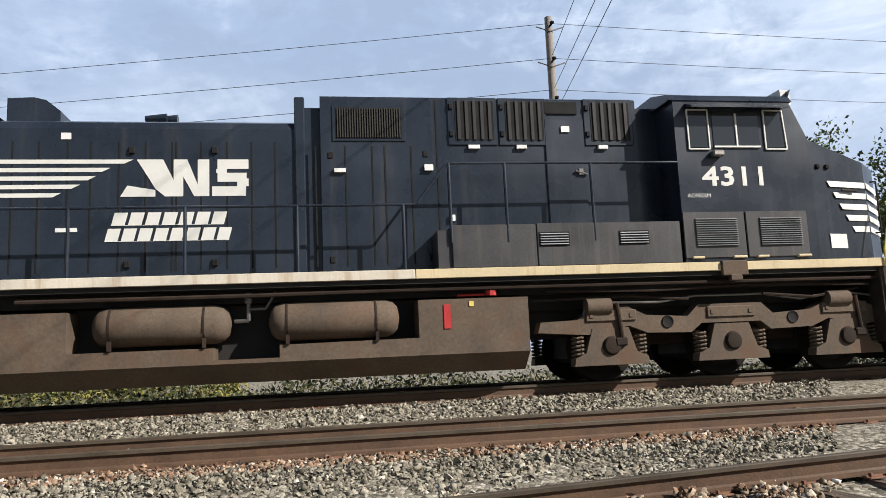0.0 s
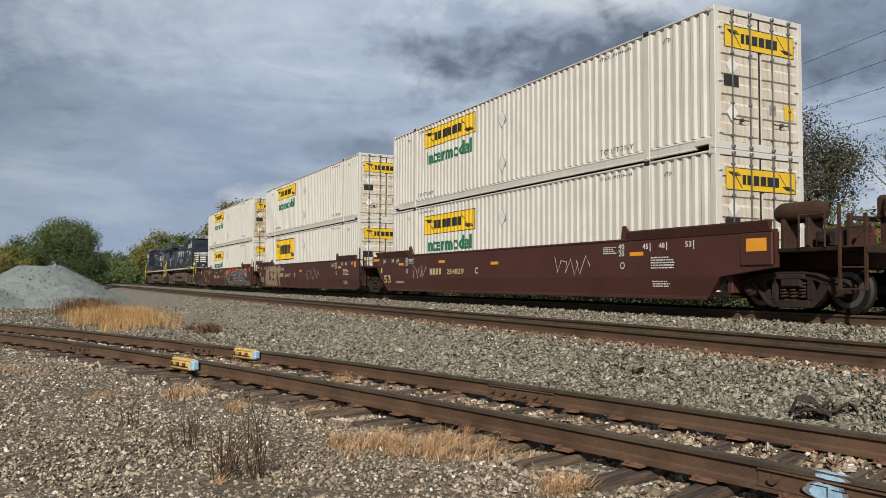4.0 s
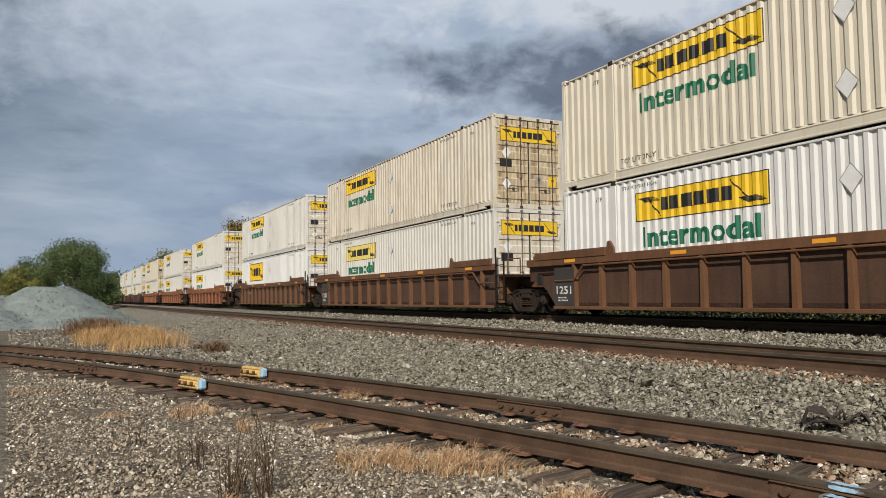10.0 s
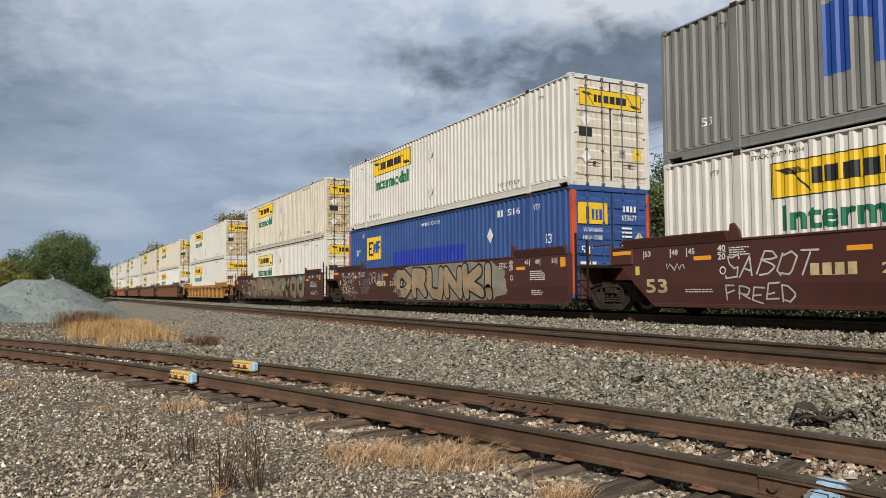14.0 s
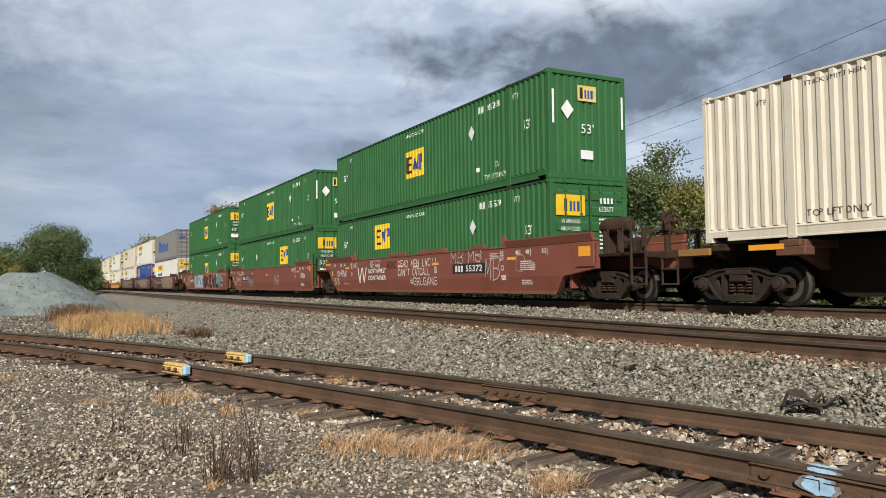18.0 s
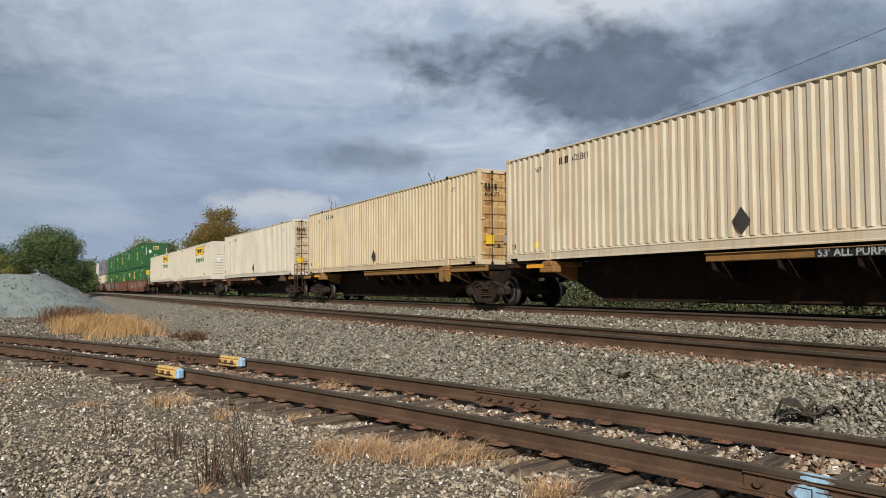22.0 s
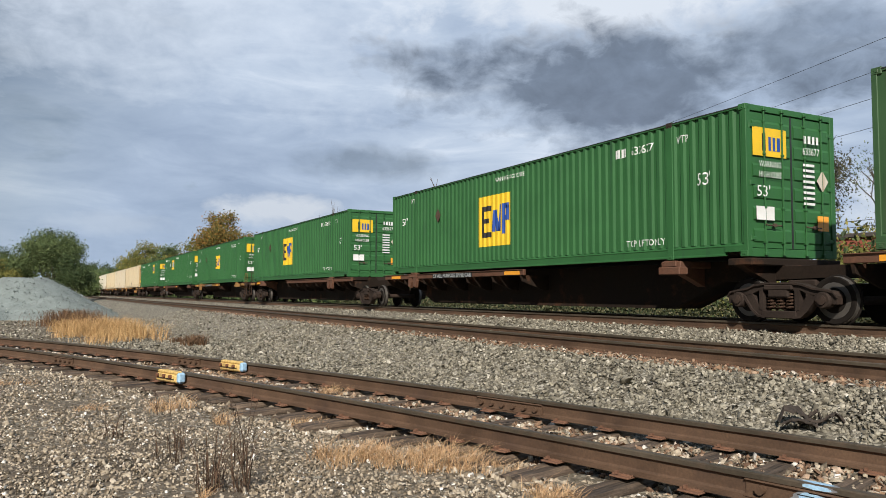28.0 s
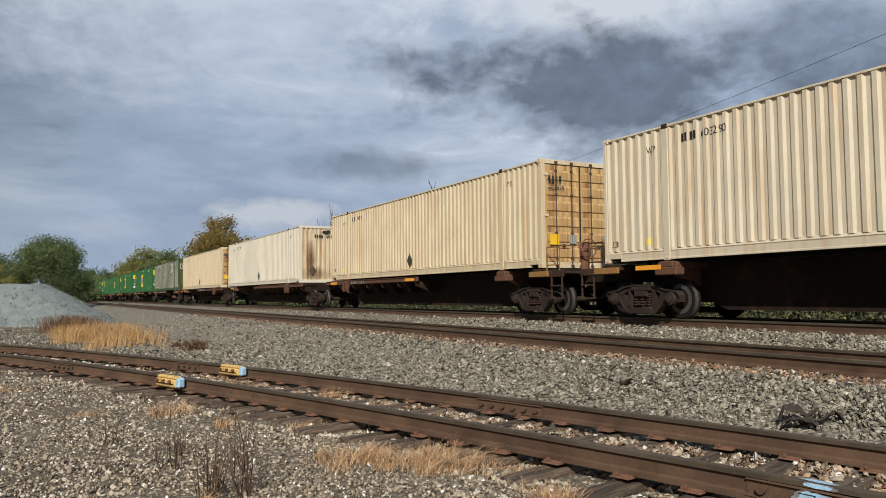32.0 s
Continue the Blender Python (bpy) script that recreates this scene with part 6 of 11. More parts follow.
def well_car(paint, words, left, right, gap_l, gap_r, style, group, chord=0.2, pitch=1.5, crest=WELL_TOP):
    """One well unit. left, right: 'end' (coupler end with its own truck), 'own' (shared truck carried by this unit) or 'none'. gap: metres from the container's end to the end of the unit."""
    root = thing("well_car", words, "freight car", group)
    m = M[paint]
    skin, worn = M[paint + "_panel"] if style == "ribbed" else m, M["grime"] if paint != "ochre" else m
    h = CL / 2
    a0, a1 = -h - 0.35, h + 0.35                  # the well itself
    e0, e1 = -h - gap_l, h + gap_r
    lo, hi = well_outline(left, right, style)
    lo, hi = [(u - h, z) for u, z in lo], [(u - h, z) for u, z in hi]
    s0, s1 = lo[0][0], hi[-1][0]
    k0 = [i for i, p in enumerate(lo) if p[1] == FOLD][0]
    k1 = [i for i, p in enumerate(hi) if p[1] == FOLD][0]
    deep = 0.0 if style == "smooth" else 0.13
    kick = KICK if style == "smooth" else 0.0
    top = crest - (0.05 if style == "smooth" else chord)

    def upper():
        return Geo().prism(lo[:k0 + 1] + hi[k1:] + [(s1, top), (s0, top)], -WELL_W + deep, -WELL_W + 0.155, "y")

    def skirt():
        g = Geo().prism([lo[k0], *lo[k0 + 1:], *hi[:k1], hi[k1]], -WELL_W + deep, -WELL_W + 0.16, "y")
        g.v = [(x, y + (FOLD - z) * kick, z) for x, y, z in g.v]
        return g

    for turn in (0, 180):
        near = turn == 0
        at = pose(0, 0, 0) if near else Matrix.Scale(-1, 4, (0, 1, 0))
        key = (style, left, right, chord, crest)
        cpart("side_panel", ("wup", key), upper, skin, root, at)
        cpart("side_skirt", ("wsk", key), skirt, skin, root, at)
        cpart("top_chord", ("wtc", key), lambda: Geo().box(s0, s1, -WELL_W - (0.02 if style == "smooth" else 0.0), -WELL_W + 0.14, top, crest, 0.012), m, root, at)
        lip = -WELL_W + (FOLD - WELL_LOW) * kick
        cpart("bottom_chord", ("wbc", key), lambda: Geo().box(lo[-1][0] + 0.05, hi[0][0] - 0.05, lip - 0.015, lip + 0.12, WELL_LOW - 0.05, WELL_LOW + 0.03, 0.01), m, root, at)
        for side, x0, x1 in (("l", s0 + 0.45, -h + 1.85), ("r", h - 2.35, s1 - 0.05)):
            lean = 0.06 if style == "smooth" else 0.0
            def guide(x0=x0, x1=x1):
                g = Geo().prism([(-WELL_W + 0.02, crest - 0.03), (-WELL_W - 0.02, crest - 0.03), (-WELL_W - 0.03 - lean, crest + 0.13), (-WELL_W - 0.03 - lean, crest + 0.16), (-WELL_W + 0.05, crest + 0.16)], x0, x1, "x")
                return g
            cpart("guide_plate", ("wgd", key, side), guide, m, root, at)
            cpart("guide_lug", ("guidelug", crest), lambda: Geo().prism([(-0.14, crest - 0.01), (0.14, crest - 0.01), (0.10, crest + 0.16), (-0.02, crest + 0.30), (-0.10, crest + 0.28)], -WELL_W + 0.0, -WELL_W + 0.06, "y"), m, root, at @ pose(x1 + 0.16 if side == "l" else x0 - 0.16, 0, 0))
        if style == "smooth":
            for x0, x1 in ((s0, s0 + 0.72),) + (((s1 - 0.72, s1),) if right == "end" else ()):
                cpart("end_box", ("webx", round(x0, 2)), lambda: Geo().box(x0, x1, -WELL_W - 0.035, -WELL_W + 0.05, (1.12 if left != "end" and x0 < 0 else 0.86), crest - 0.06, 0.015), m, root, at)
        else:
            n = int((CL - 1.2) / pitch)
            for k in range(n + 1) if near else ():
                cpart("side_rib", ("rib", chord, crest), lambda: Geo().prism([(-0.055, WELL_LOW + 0.03), (0.055, WELL_LOW + 0.03), (0.04, top + 0.002), (-0.04, top + 0.002)], -WELL_W + 0.003, -WELL_W + 0.132, "y"), m, root, at @ pose(-h + 0.55 + k * (CL - 1.1) / n, 0, 0))
            cpart("brake_pipe", ("wpipe", chord, crest), lambda: Geo().tube([(-h - 0.2, -WELL_W - 0.02, 0.92), (-h + 0.6, -WELL_W - 0.02, 0.92), (-h + 1.0, -WELL_W - 0.02, top - 0.04), (h - 1.0, -WELL_W - 0.02, top - 0.04), (h - 0.6, -WELL_W - 0.02, 0.94), (h + 0.3, -WELL_W - 0.02, 0.94)], 0.022), m, root, at)
            for x in (s0 + 0.5, s1 - 0.5):
                cpart("jacking_pad", "jackpad", lambda: Geo().box(-0.12, 0.12, -WELL_W + 0.09, -WELL_W + 0.14, 0.82, 1.10, 0.012), M["black"], root, at @ pose(x, 0, 0))
    cpart("floor", "wellfloor", lambda: Geo().box(a0, a1, -1.34, 1.34, WELL_LOW + 0.02, WELL_LOW + 0.12), M["spine_dark"], root)
    for x, e, sgn, kind in ((a0, e0, -1, left), (a1, e1, 1, right)):
        cpart("end_sill", ("plat", round(e, 2)), lambda: Geo().box(min(x - sgn * 0.3, e), max(x - sgn * 0.3, e), -0.55, 0.55, 0.78, 1.12, 0.02), m, root)
        cpart("end_platform", ("walk", round(e, 2)), lambda: Geo().box(min(x, e - sgn * 0.6), max(x, e - sgn * 0.6), -1.36, 1.36, 1.08, 1.16, 0.015), M["spine_dark"], root)
        cpart("end_wall", ("bulk", round(x, 2)), lambda: Geo().box(x - 0.06, x + 0.06, -1.33, 1.33, WELL_LOW + 0.1, 1.2, 0.01), m, root)
        if kind != "end":
            # crossing step and ladder beside the shared truck
            for sy in (-1, 1):
                cpart("platform_rail", "platrail", lambda: Geo().tube([(-0.35, 0, 1.14), (-0.35, 0, 1.62), (0.35, 0, 1.62), (0.35, 0, 1.14)], 0.02), m, root, pose(x + sgn * 0.75, sy * 1.30, 0))
                if sgn > 0:
                    ladder(root, h + 0.31, sy * (WELL_W - 0.03), M["spine_dark"], 1.98)
    if left == "end":
        truck(root, e0 + 1.9)
        end_gear(root, e0, -1, worn, style == "smooth")
    elif left == "own":
        truck(root, e0 - 0.42)
    if right == "end":
        truck(root, e1 - 2.15)
        end_gear(root, e1, 1, worn, style == "smooth")
    return root


def ladder(root, x, y, m, high):
    """Two stiles and four rungs on the side of a car."""
    for dx in (0.0, 0.46):
        cpart("ladder_stile", ("lstile", high, dx), lambda: Geo().box(-0.028, 0.028, -0.02, 0.02, 0.42, high - dx * 0.4, 0.006), m, root, pose(x + dx, y, 0))
    for z in (0.44, 0.80, 1.14, 1.46):
        cpart("ladder_rung", "lrung", lambda: Geo().rod((0, 0, 0), (0.46, 0, 0), 0.016, 6), m, root, pose(x, y, z))


def hand_wheel():
    ring = [(0.0, 0.25 * math.cos(k * 0.5236), 0.25 * math.sin(k * 0.5236)) for k in range(13)]
    g = Geo().tube(ring, 0.018, 5)
    for k in range(0, 12, 3):
        g.rod((0.06, 0, 0), ring[k], 0.014, 5)
    return g


def step_irons(root, x, y, m):
    """A hung step: two straps and two treads below the deck."""
    cpart("step_iron", "stepiron", lambda: Geo().box(-0.24, -0.20, -0.02, 0.02, 0.42, 1.10, 0.006).box(0.20, 0.24, -0.02, 0.02, 0.42, 1.10, 0.006).box(-0.22, 0.22, -0.05, 0.05, 0.42, 0.46, 0.006).box(-0.22, 0.22, -0.05, 0.05, 0.74, 0.78, 0.006), m, root, pose(x, y, 0))


def spine_end(root, e, sgn, far_end):
    """Low coupler end of a spine car: deck boards, hung steps, coupler and a bent hand rail."""
    m, turn = M["grime"], 0 if sgn > 0 else 180
    cpart("coupler", "coupler", lambda: Geo().box(-0.1, 0.62, -0.08, 0.08, 0.70, 0.88, 0.02).box(0.50, 0.80, -0.16, 0.17, 0.64, 0.94, 0.04), M["truck"], root, pose(e - sgn * 0.12, 0, 0, 0, 0, turn))
    cpart("end_deck", "spinedeck", lambda: Geo().box(-1.30, 0.0, -1.30, 1.30, 1.06, 1.13, 0.015).box(-1.30, 0.0, -1.33, -1.25, 0.98, 1.15, 0.012).box(-1.30, 0.0, 1.25, 1.33, 0.98, 1.15, 0.012), m, root, pose(e - sgn * 0.35, 0, 0, 0, 0, turn))
    for y in (-1.30, 1.30):
        step_irons(root, e - sgn * 0.62, y, m)
        cpart("deck_board", "deckboard", lambda: Geo().box(-0.42, 0.42, -0.03, 0.03, 0.0, 0.14, 0.01), M["yellow_rust"], root, pose(e - sgn * 1.35, y + (0.045 if y > 0 else -0.045), 1.0))
    cpart("hand_rail", "lowrail", lambda: Geo().tube([(-0.27, -1.24, 1.1), (-0.27, -1.24, 1.76), (0.27, -1.24, 1.76), (0.27, -1.24, 1.1)], 0.017), M["yellow_rust"] if far_end else m, root, pose(e - sgn * 0.85, 0, 0))
    cpart("hand_rail", "lowbar", lambda: Geo().tube([(-0.27, -1.24, 1.30), (0.27, -1.24, 1.30)], 0.017), M["yellow_rust"] if far_end else m, root, pose(e - sgn * 0.85, 0, 0))
    cpart("brake_rod", "brakerod", lambda: Geo().tube([(0, -1.0, 0.92), (0.35, -1.0, 0.80), (0.7, -0.9, 0.62)], 0.025), m, root, pose(e - sgn * 1.5, 0, 0, 0, 0, turn))
    if far_end:
        brake = cpart("brake_wheel", "lowbrakewheel", hand_wheel, M["iron_rust"], root, pose(e - sgn * 0.42, -0.42, 1.72, 0, 0, turn))
        cpart("brake_housing", "lowhousing", lambda: Geo().box(-0.24, -0.05, -0.15, 0.15, -0.24, 0.18, 0.05).box(-0.22, -0.08, -0.10, 0.10, -0.66, -0.22, 0.02).rod((-0.05, 0, 0), (0.05, 0, 0), 0.05, 10), M["iron_rust"], brake)
    cpart("air_hose", "hose", lambda: Geo().tube([(0, 0.2, 0.75), (0.3, 0.22, 0.5), (0.6, 0.2, 0.42), (0.85, 0.18, 0.55)], 0.025), M["black"], root, pose(e - sgn * 0.2, 0, 0, 0, 0, turn))


def end_gear(root, e, sgn, m, tank=False):
    """Coupler, ladders, hand brake and grab irons on a coupler end."""
    turn = 0 if sgn > 0 else 180
    cpart("coupler", "coupler", lambda: Geo().box(-0.1, 0.62, -0.08, 0.08, 0.70, 0.88, 0.02).box(0.50, 0.80, -0.16, 0.17, 0.64, 0.94, 0.04), M["truck"], root, pose(e - sgn * 0.12, 0, 0, 0, 0, turn))
    for y in (-1.38, 1.38):
        ladder(root, e - 0.98 if sgn > 0 else e + 0.52, y, m, 1.86)
        cpart("grab_iron", "grabiron", lambda: Geo().tube([(0, 0, 1.15), (0, 0, 1.72), (0.5, 0, 1.72), (0.5, 0, 1.15)], 0.018), m, root, pose(e - sgn * 1.75, y, 0))
    brake = cpart("brake_wheel", "brakewheel", hand_wheel, m, root, pose(e - sgn * 0.55, -0.55, 1.86, 0, 0, turn))
    cpart("brake_housing", "brakehousing", lambda: Geo().box(-0.26, -0.05, -0.13, 0.13, -0.26, 0.16, 0.05).box(-0.22, -0.10, -0.07, 0.07, -0.80, -0.24, 0.02).rod((-0.05, 0, 0), (0.05, 0, 0), 0.05, 10), m, brake)
    for y in (-0.86, 0.86):
        cpart("end_post", "endpost", lambda: Geo().box(-0.04, 0.04, -0.04, 0.04, 1.1, 1.74, 0.01), m, root, pose(e - sgn * 1.15, y, 0))
    cpart("end_beam", "endbeam", lambda: Geo().box(-0.03, 0.03, -0.82, 0.82, 1.62, 1.70, 0.01), m, root, pose(e - sgn * 1.15, 0, 0))
    cpart("end_beam", "endbeam2", lambda: Geo().box(-0.05, 0.05, -1.40, 1.40, 1.02, 1.14, 0.015), m, root, pose(e - sgn * 0.5, 0, 0))
    cpart("brake_rod", "brakerod", lambda: Geo().rod((0, 0, 1.05), (0.35, 0.1, 1.62), 0.03, 6), m, root, pose(e - sgn * 1.1, -1.05, 0, 0, 0, turn))
    cpart("valve_box", "valvebox", lambda: Geo().box(-0.22, 0.22, -0.2, 0.2, 1.16, 1.48, 0.04).box(-0.12, 0.12, -0.26, 0.26, 1.24, 1.36, 0.03), M["truck"], root, pose(e - sgn * 1.55, -0.75, 0))
    if tank:
        cpart("air_reservoir", "reservoir", lambda: Geo().lathe([(0.02, -0.52), (0.15, -0.48), (0.20, -0.38), (0.20, 0.38), (0.15, 0.48), (0.02, 0.52)], (0, 0, 1.84), "x", 16), m, root, pose(e - sgn * 2.2, -0.72, 0), smooth=True)
        cpart("reservoir_bracket", "resbracket", lambda: Geo().box(-0.3, -0.22, -0.2, 0.2, 1.14, 1.72, 0.01).box(0.22, 0.3, -0.2, 0.2, 1.14, 1.72, 0.01).box(-0.3, 0.3, -0.05, 0.05, 1.14, 1.2), m, root, pose(e - sgn * 2.2, -0.72, 0))
    cpart("air_hose", "hose", lambda: Geo().tube([(0, 0.2, 0.75), (0.3, 0.22, 0.5), (0.6, 0.2, 0.42), (0.85, 0.18, 0.55)], 0.025), M["black"], root, pose(e - sgn * 0.2, 0, 0, 0, 0, turn))


def spine_car(words, left, right, gap_l, gap_r, group, side=-1, paint="orange_rust", gear=False, texts=(), tank=False, pipe=False, tag=False):
    """One unit of a spine car: a deep centre sill with outrigger brackets that carry the container."""
    root = thing("spine_car", words, "freight car", group)
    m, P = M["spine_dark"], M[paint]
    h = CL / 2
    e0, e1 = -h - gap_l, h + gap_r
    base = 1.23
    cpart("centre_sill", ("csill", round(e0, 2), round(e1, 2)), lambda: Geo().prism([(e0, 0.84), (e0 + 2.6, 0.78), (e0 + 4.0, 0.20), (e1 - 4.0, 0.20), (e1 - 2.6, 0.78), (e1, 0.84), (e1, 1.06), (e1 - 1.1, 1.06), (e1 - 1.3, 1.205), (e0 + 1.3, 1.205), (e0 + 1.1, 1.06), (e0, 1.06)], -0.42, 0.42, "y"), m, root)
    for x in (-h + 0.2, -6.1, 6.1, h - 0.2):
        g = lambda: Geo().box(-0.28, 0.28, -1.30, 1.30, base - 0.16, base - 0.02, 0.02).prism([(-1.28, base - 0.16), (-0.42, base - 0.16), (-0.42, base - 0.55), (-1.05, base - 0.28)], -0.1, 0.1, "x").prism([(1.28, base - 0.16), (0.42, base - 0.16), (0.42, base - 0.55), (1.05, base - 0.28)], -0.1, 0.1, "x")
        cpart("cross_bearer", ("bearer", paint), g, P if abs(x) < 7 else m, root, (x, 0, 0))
    # side rail with hanging brackets, and the folding foot below the lifting post
    r0, r1 = (-8.6, 0.7) if side < 0 else (-0.8, 8.6)
    for turn in (0, 180):
        cpart("side_rail", ("spinerail", paint, side, turn), lambda: Geo().box(r0, r1, -0.05, 0.05, base - 0.20, base - 0.04, 0.012).box(r0, r1, -0.085, 0.05, base - 0.055, base - 0.035, 0.006), P, root, pose(0, -1.31 if turn == 0 else 1.31, 0))
    for k in range(7):
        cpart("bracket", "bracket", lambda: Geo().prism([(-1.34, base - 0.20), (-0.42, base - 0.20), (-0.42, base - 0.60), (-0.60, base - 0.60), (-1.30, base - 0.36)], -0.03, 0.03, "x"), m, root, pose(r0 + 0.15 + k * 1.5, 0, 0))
    foot = side * 6.1
    for dx, tilt in ((-0.20, 6), (0.16, -4)):
        cpart("foot_bracket", ("footbr", paint), lambda: Geo().prism([(-0.13, 0.08), (0.13, 0.08), (0.14, -0.16), (0.06, -0.38), (-0.10, -0.33)], -0.05, 0.05, "y"), P, root, pose(foot + dx, -1.37, base - 0.12, 0, tilt, 0))
    cpart("foot_pin", ("footpin", paint), lambda: Geo().rod((-0.34, -1.40, base - 0.12), (0.34, -1.40, base - 0.12), 0.035, 8).box(-0.16, 0.16, -1.40, -1.24, base - 0.03, base + 0.02, 0.01), P, root, (foot, 0, 0))
    cpart("support_block", ("supportblock", paint), lambda: Geo().box(-0.30, 0.30, -1.36, -1.10, base - 0.30, base - 0.14, 0.015).box(-0.18, 0.18, -1.33, -1.12, base - 0.14, base - 0.01, 0.015), P, root, (-foot, 0, 0))
    for x in ((-7.6, 0.15) if side < 0 else (-6.6,)):
        cpart("reflector", "refl", lambda: Geo().box(-0.38, 0.38, -1.368, -1.36, base - 0.18, base - 0.08), M["orange_tape"], root, (x, 0, 0))
    for words_, x, w in texts:
        if words_ == "owner":
            cpart("owner_block", "railowner", lambda: bars([0.12, 0.12, 0.12, 0.12], 0.13, 0.06), M["worn_letter"], root, (x, -1.366, base - 0.19))
            continue
        if len(words_) > 12:
            cpart("rail_plate", "railplate", lambda: Geo().box(-0.06, w + 0.06, -1.366, -1.36, base - 0.20, base - 0.06), M["black"], root, (x, 0, 0))
        cpart("rail_number", ("railno", words_), lambda: bold(text_geo(words_, 0.13, w), 0.010), M["grey_text" if " / " in words_ else "worn_letter"], root, (x, -1.37, base - 0.19))
    if tank:
        cpart("air_tank", "tank", lambda: Geo().lathe([(0.02, -0.55), (0.13, -0.5), (0.16, -0.42), (0.16, 0.42), (0.13, 0.5), (0.02, 0.55)], (2.6, -0.75, 0.62), "x", 14), M["railrust"], root, smooth=True)
    if pipe:
        cpart("brake_pipe", "pipe", lambda: Geo().tube([(0.8, -0.9, 0.7), (1.2, -0.95, 0.55), (3.4, -0.95, 0.55), (3.8, -0.8, 0.75), (5.0, -0.6, 0.9)], 0.02), M["truck"], root)
    if tag:
        rnd = random.Random(9)
        lines = [[(x + k * 0.2 + 0.1 * y, y) for x, y in ln] for k, ch in enumerate("EAST") for ln in skeleton(ch, 0.24, 0.42, rnd, 0.16)]
        cpart("hand_tag", "spinetag", lambda: fat_line(lines, 0.022), M["grey_text"], root, (3.0, -0.428, 0.40))
    if gear:
        cpart("brake_beam", "brkbeam", lambda: Geo().box(-0.2, 2.7, -1.06, -0.96, 0.78, 0.88, 0.01).box(-0.12, 0.02, -1.05, -0.98, 0.52, 0.80, 0.01).box(2.5, 2.6, -1.05, -0.98, 0.50, 0.80, 0.01).box(-0.1, 0.0, -1.0, -0.4, 0.76, 0.86).box(2.5, 2.6, -1.0, -0.4, 0.76, 0.86), P, root, at=pose(1.45, 0, 0))
        cpart("brake_cylinder", "brkcyl", lambda: Geo().lathe([(0.02, 1.0), (0.17, 1.01), (0.17, 1.05), (0.13, 1.06), (0.13, 1.38), (0.16, 1.39), (0.16, 1.44), (0.06, 1.66), (0.02, 1.66)], (0, -1.0, 0.60), "x", 16), P, root, smooth=False, at=pose(1.45, 0, 0))
        cpart("brake_rod", "brkrod", lambda: Geo().tube([(-0.05, -1.0, 0.58), (1.0, -1.0, 0.58)], 0.02).tube([(1.66, -1.0, 0.58), (2.55, -1.0, 0.55), (2.75, -1.0, 0.56), (2.78, -1.0, 0.80)], 0.025).tube([(1.85, -1.0, 0.55), (1.85, -1.0, 0.78)], 0.025), M["steel"], root, at=pose(1.45, 0, 0))
    if left == "end":
        truck(root, e0 + 2.2)
        spine_end(root, e0, -1, False)
    elif left == "own":
        truck(root, e0 - 0.75)
    if right == "end":
        truck(root, e1 - 1.95)
        spine_end(root, e1, 1, True)
    return root


M["yellow_rust"] = surface("rusted_yellow_paint", (0.30, 0.155, 0.045), 0.7, spread=0.3, scale=1.5, grain=30, bump=0.12, stain=(0.10, 0.05, 0.025), stain_amount=0.4)
M["orange_rust"] = surface("rusted_orange_paint", (0.125, 0.055, 0.030), 0.7, spread=0.35, scale=1.5, grain=30, bump=0.15, stain=(0.06, 0.035, 0.025), stain_amount=0.5)

# ---------------------------------------------------------------- locomotives (nose towards +x)
M["engine_black"] = surface("engine_black_paint", (0.019, 0.026, 0.039), 0.30, spread=0.25, scale=0.9, grain=30, bump=0.03, stain=(0.050, 0.050, 0.052), stain_amount=0.3, streak=True)
M["engine_grime"] = surface("road_grime", (0.105, 0.078, 0.055), 0.85, spread=0.3, scale=1.6, grain=25, bump=0.15, stain=(0.12, 0.062, 0.034), stain_amount=0.5, stain_scale=2.2)
M["engine_sill"] = surface("cream_stripe", (0.60, 0.50, 0.31), 0.55, spread=0.1, scale=1.2, grain=30, bump=0.03, stain=(0.30, 0.18, 0.08), stain_amount=0.3, streak=True)
M["safety_yellow"] = surface("safety_yellow", (0.72, 0.52, 0.03), 0.5, spread=0.1, bump=0.02)
M["engine_white"] = surface("cream_white_lettering", (0.70, 0.70, 0.66), 0.5, spread=0.06, bump=0.0)
M["engine_pilot"] = surface("grimy_pilot_black", (0.030, 0.024, 0.020), 0.75, spread=0.35, scale=1.5, grain=25, bump=0.1, stain=(0.085, 0.055, 0.035), stain_amount=0.5, stain_scale=1.8, spec=0.25)
M["hose_rubber"] = surface("hose_rubber", (0.035, 0.018, 0.018), 0.6, spread=0.3, bump=0.05)
M["dark_mesh"] = surface("dark_intake", (0.006, 0.006, 0.006), 0.9, spread=0.3, bump=0.0)
M["filter_black"] = surface("filter_black", (0.010, 0.010, 0.011), 0.6, spread=0.2, bump=0.02)
M["louvre_grey"] = surface("worn_grey_louvre", (0.30, 0.31, 0.32), 0.5, spread=0.15, bump=0.02)
M["silver"] = surface("silver_paint", (0.40, 0.41, 0.42), 0.45, 0.3, spread=0.08, bump=0.02)
M["red_paint"] = surface("red_paint", (0.45, 0.03, 0.03), 0.5, spread=0.1, bump=0.02)


def glass_material():
    m = bpy.data.materials.new("cab_glass")
    m.use_nodes = True
    b = m.node_tree.nodes["Principled BSDF"]
    b.inputs["Base Color"].default_value = (0.03, 0.035, 0.04, 1)
    b.inputs["Roughness"].default_value = 0.06
    b.inputs["Specular IOR Level"].default_value = 0.8
    return m


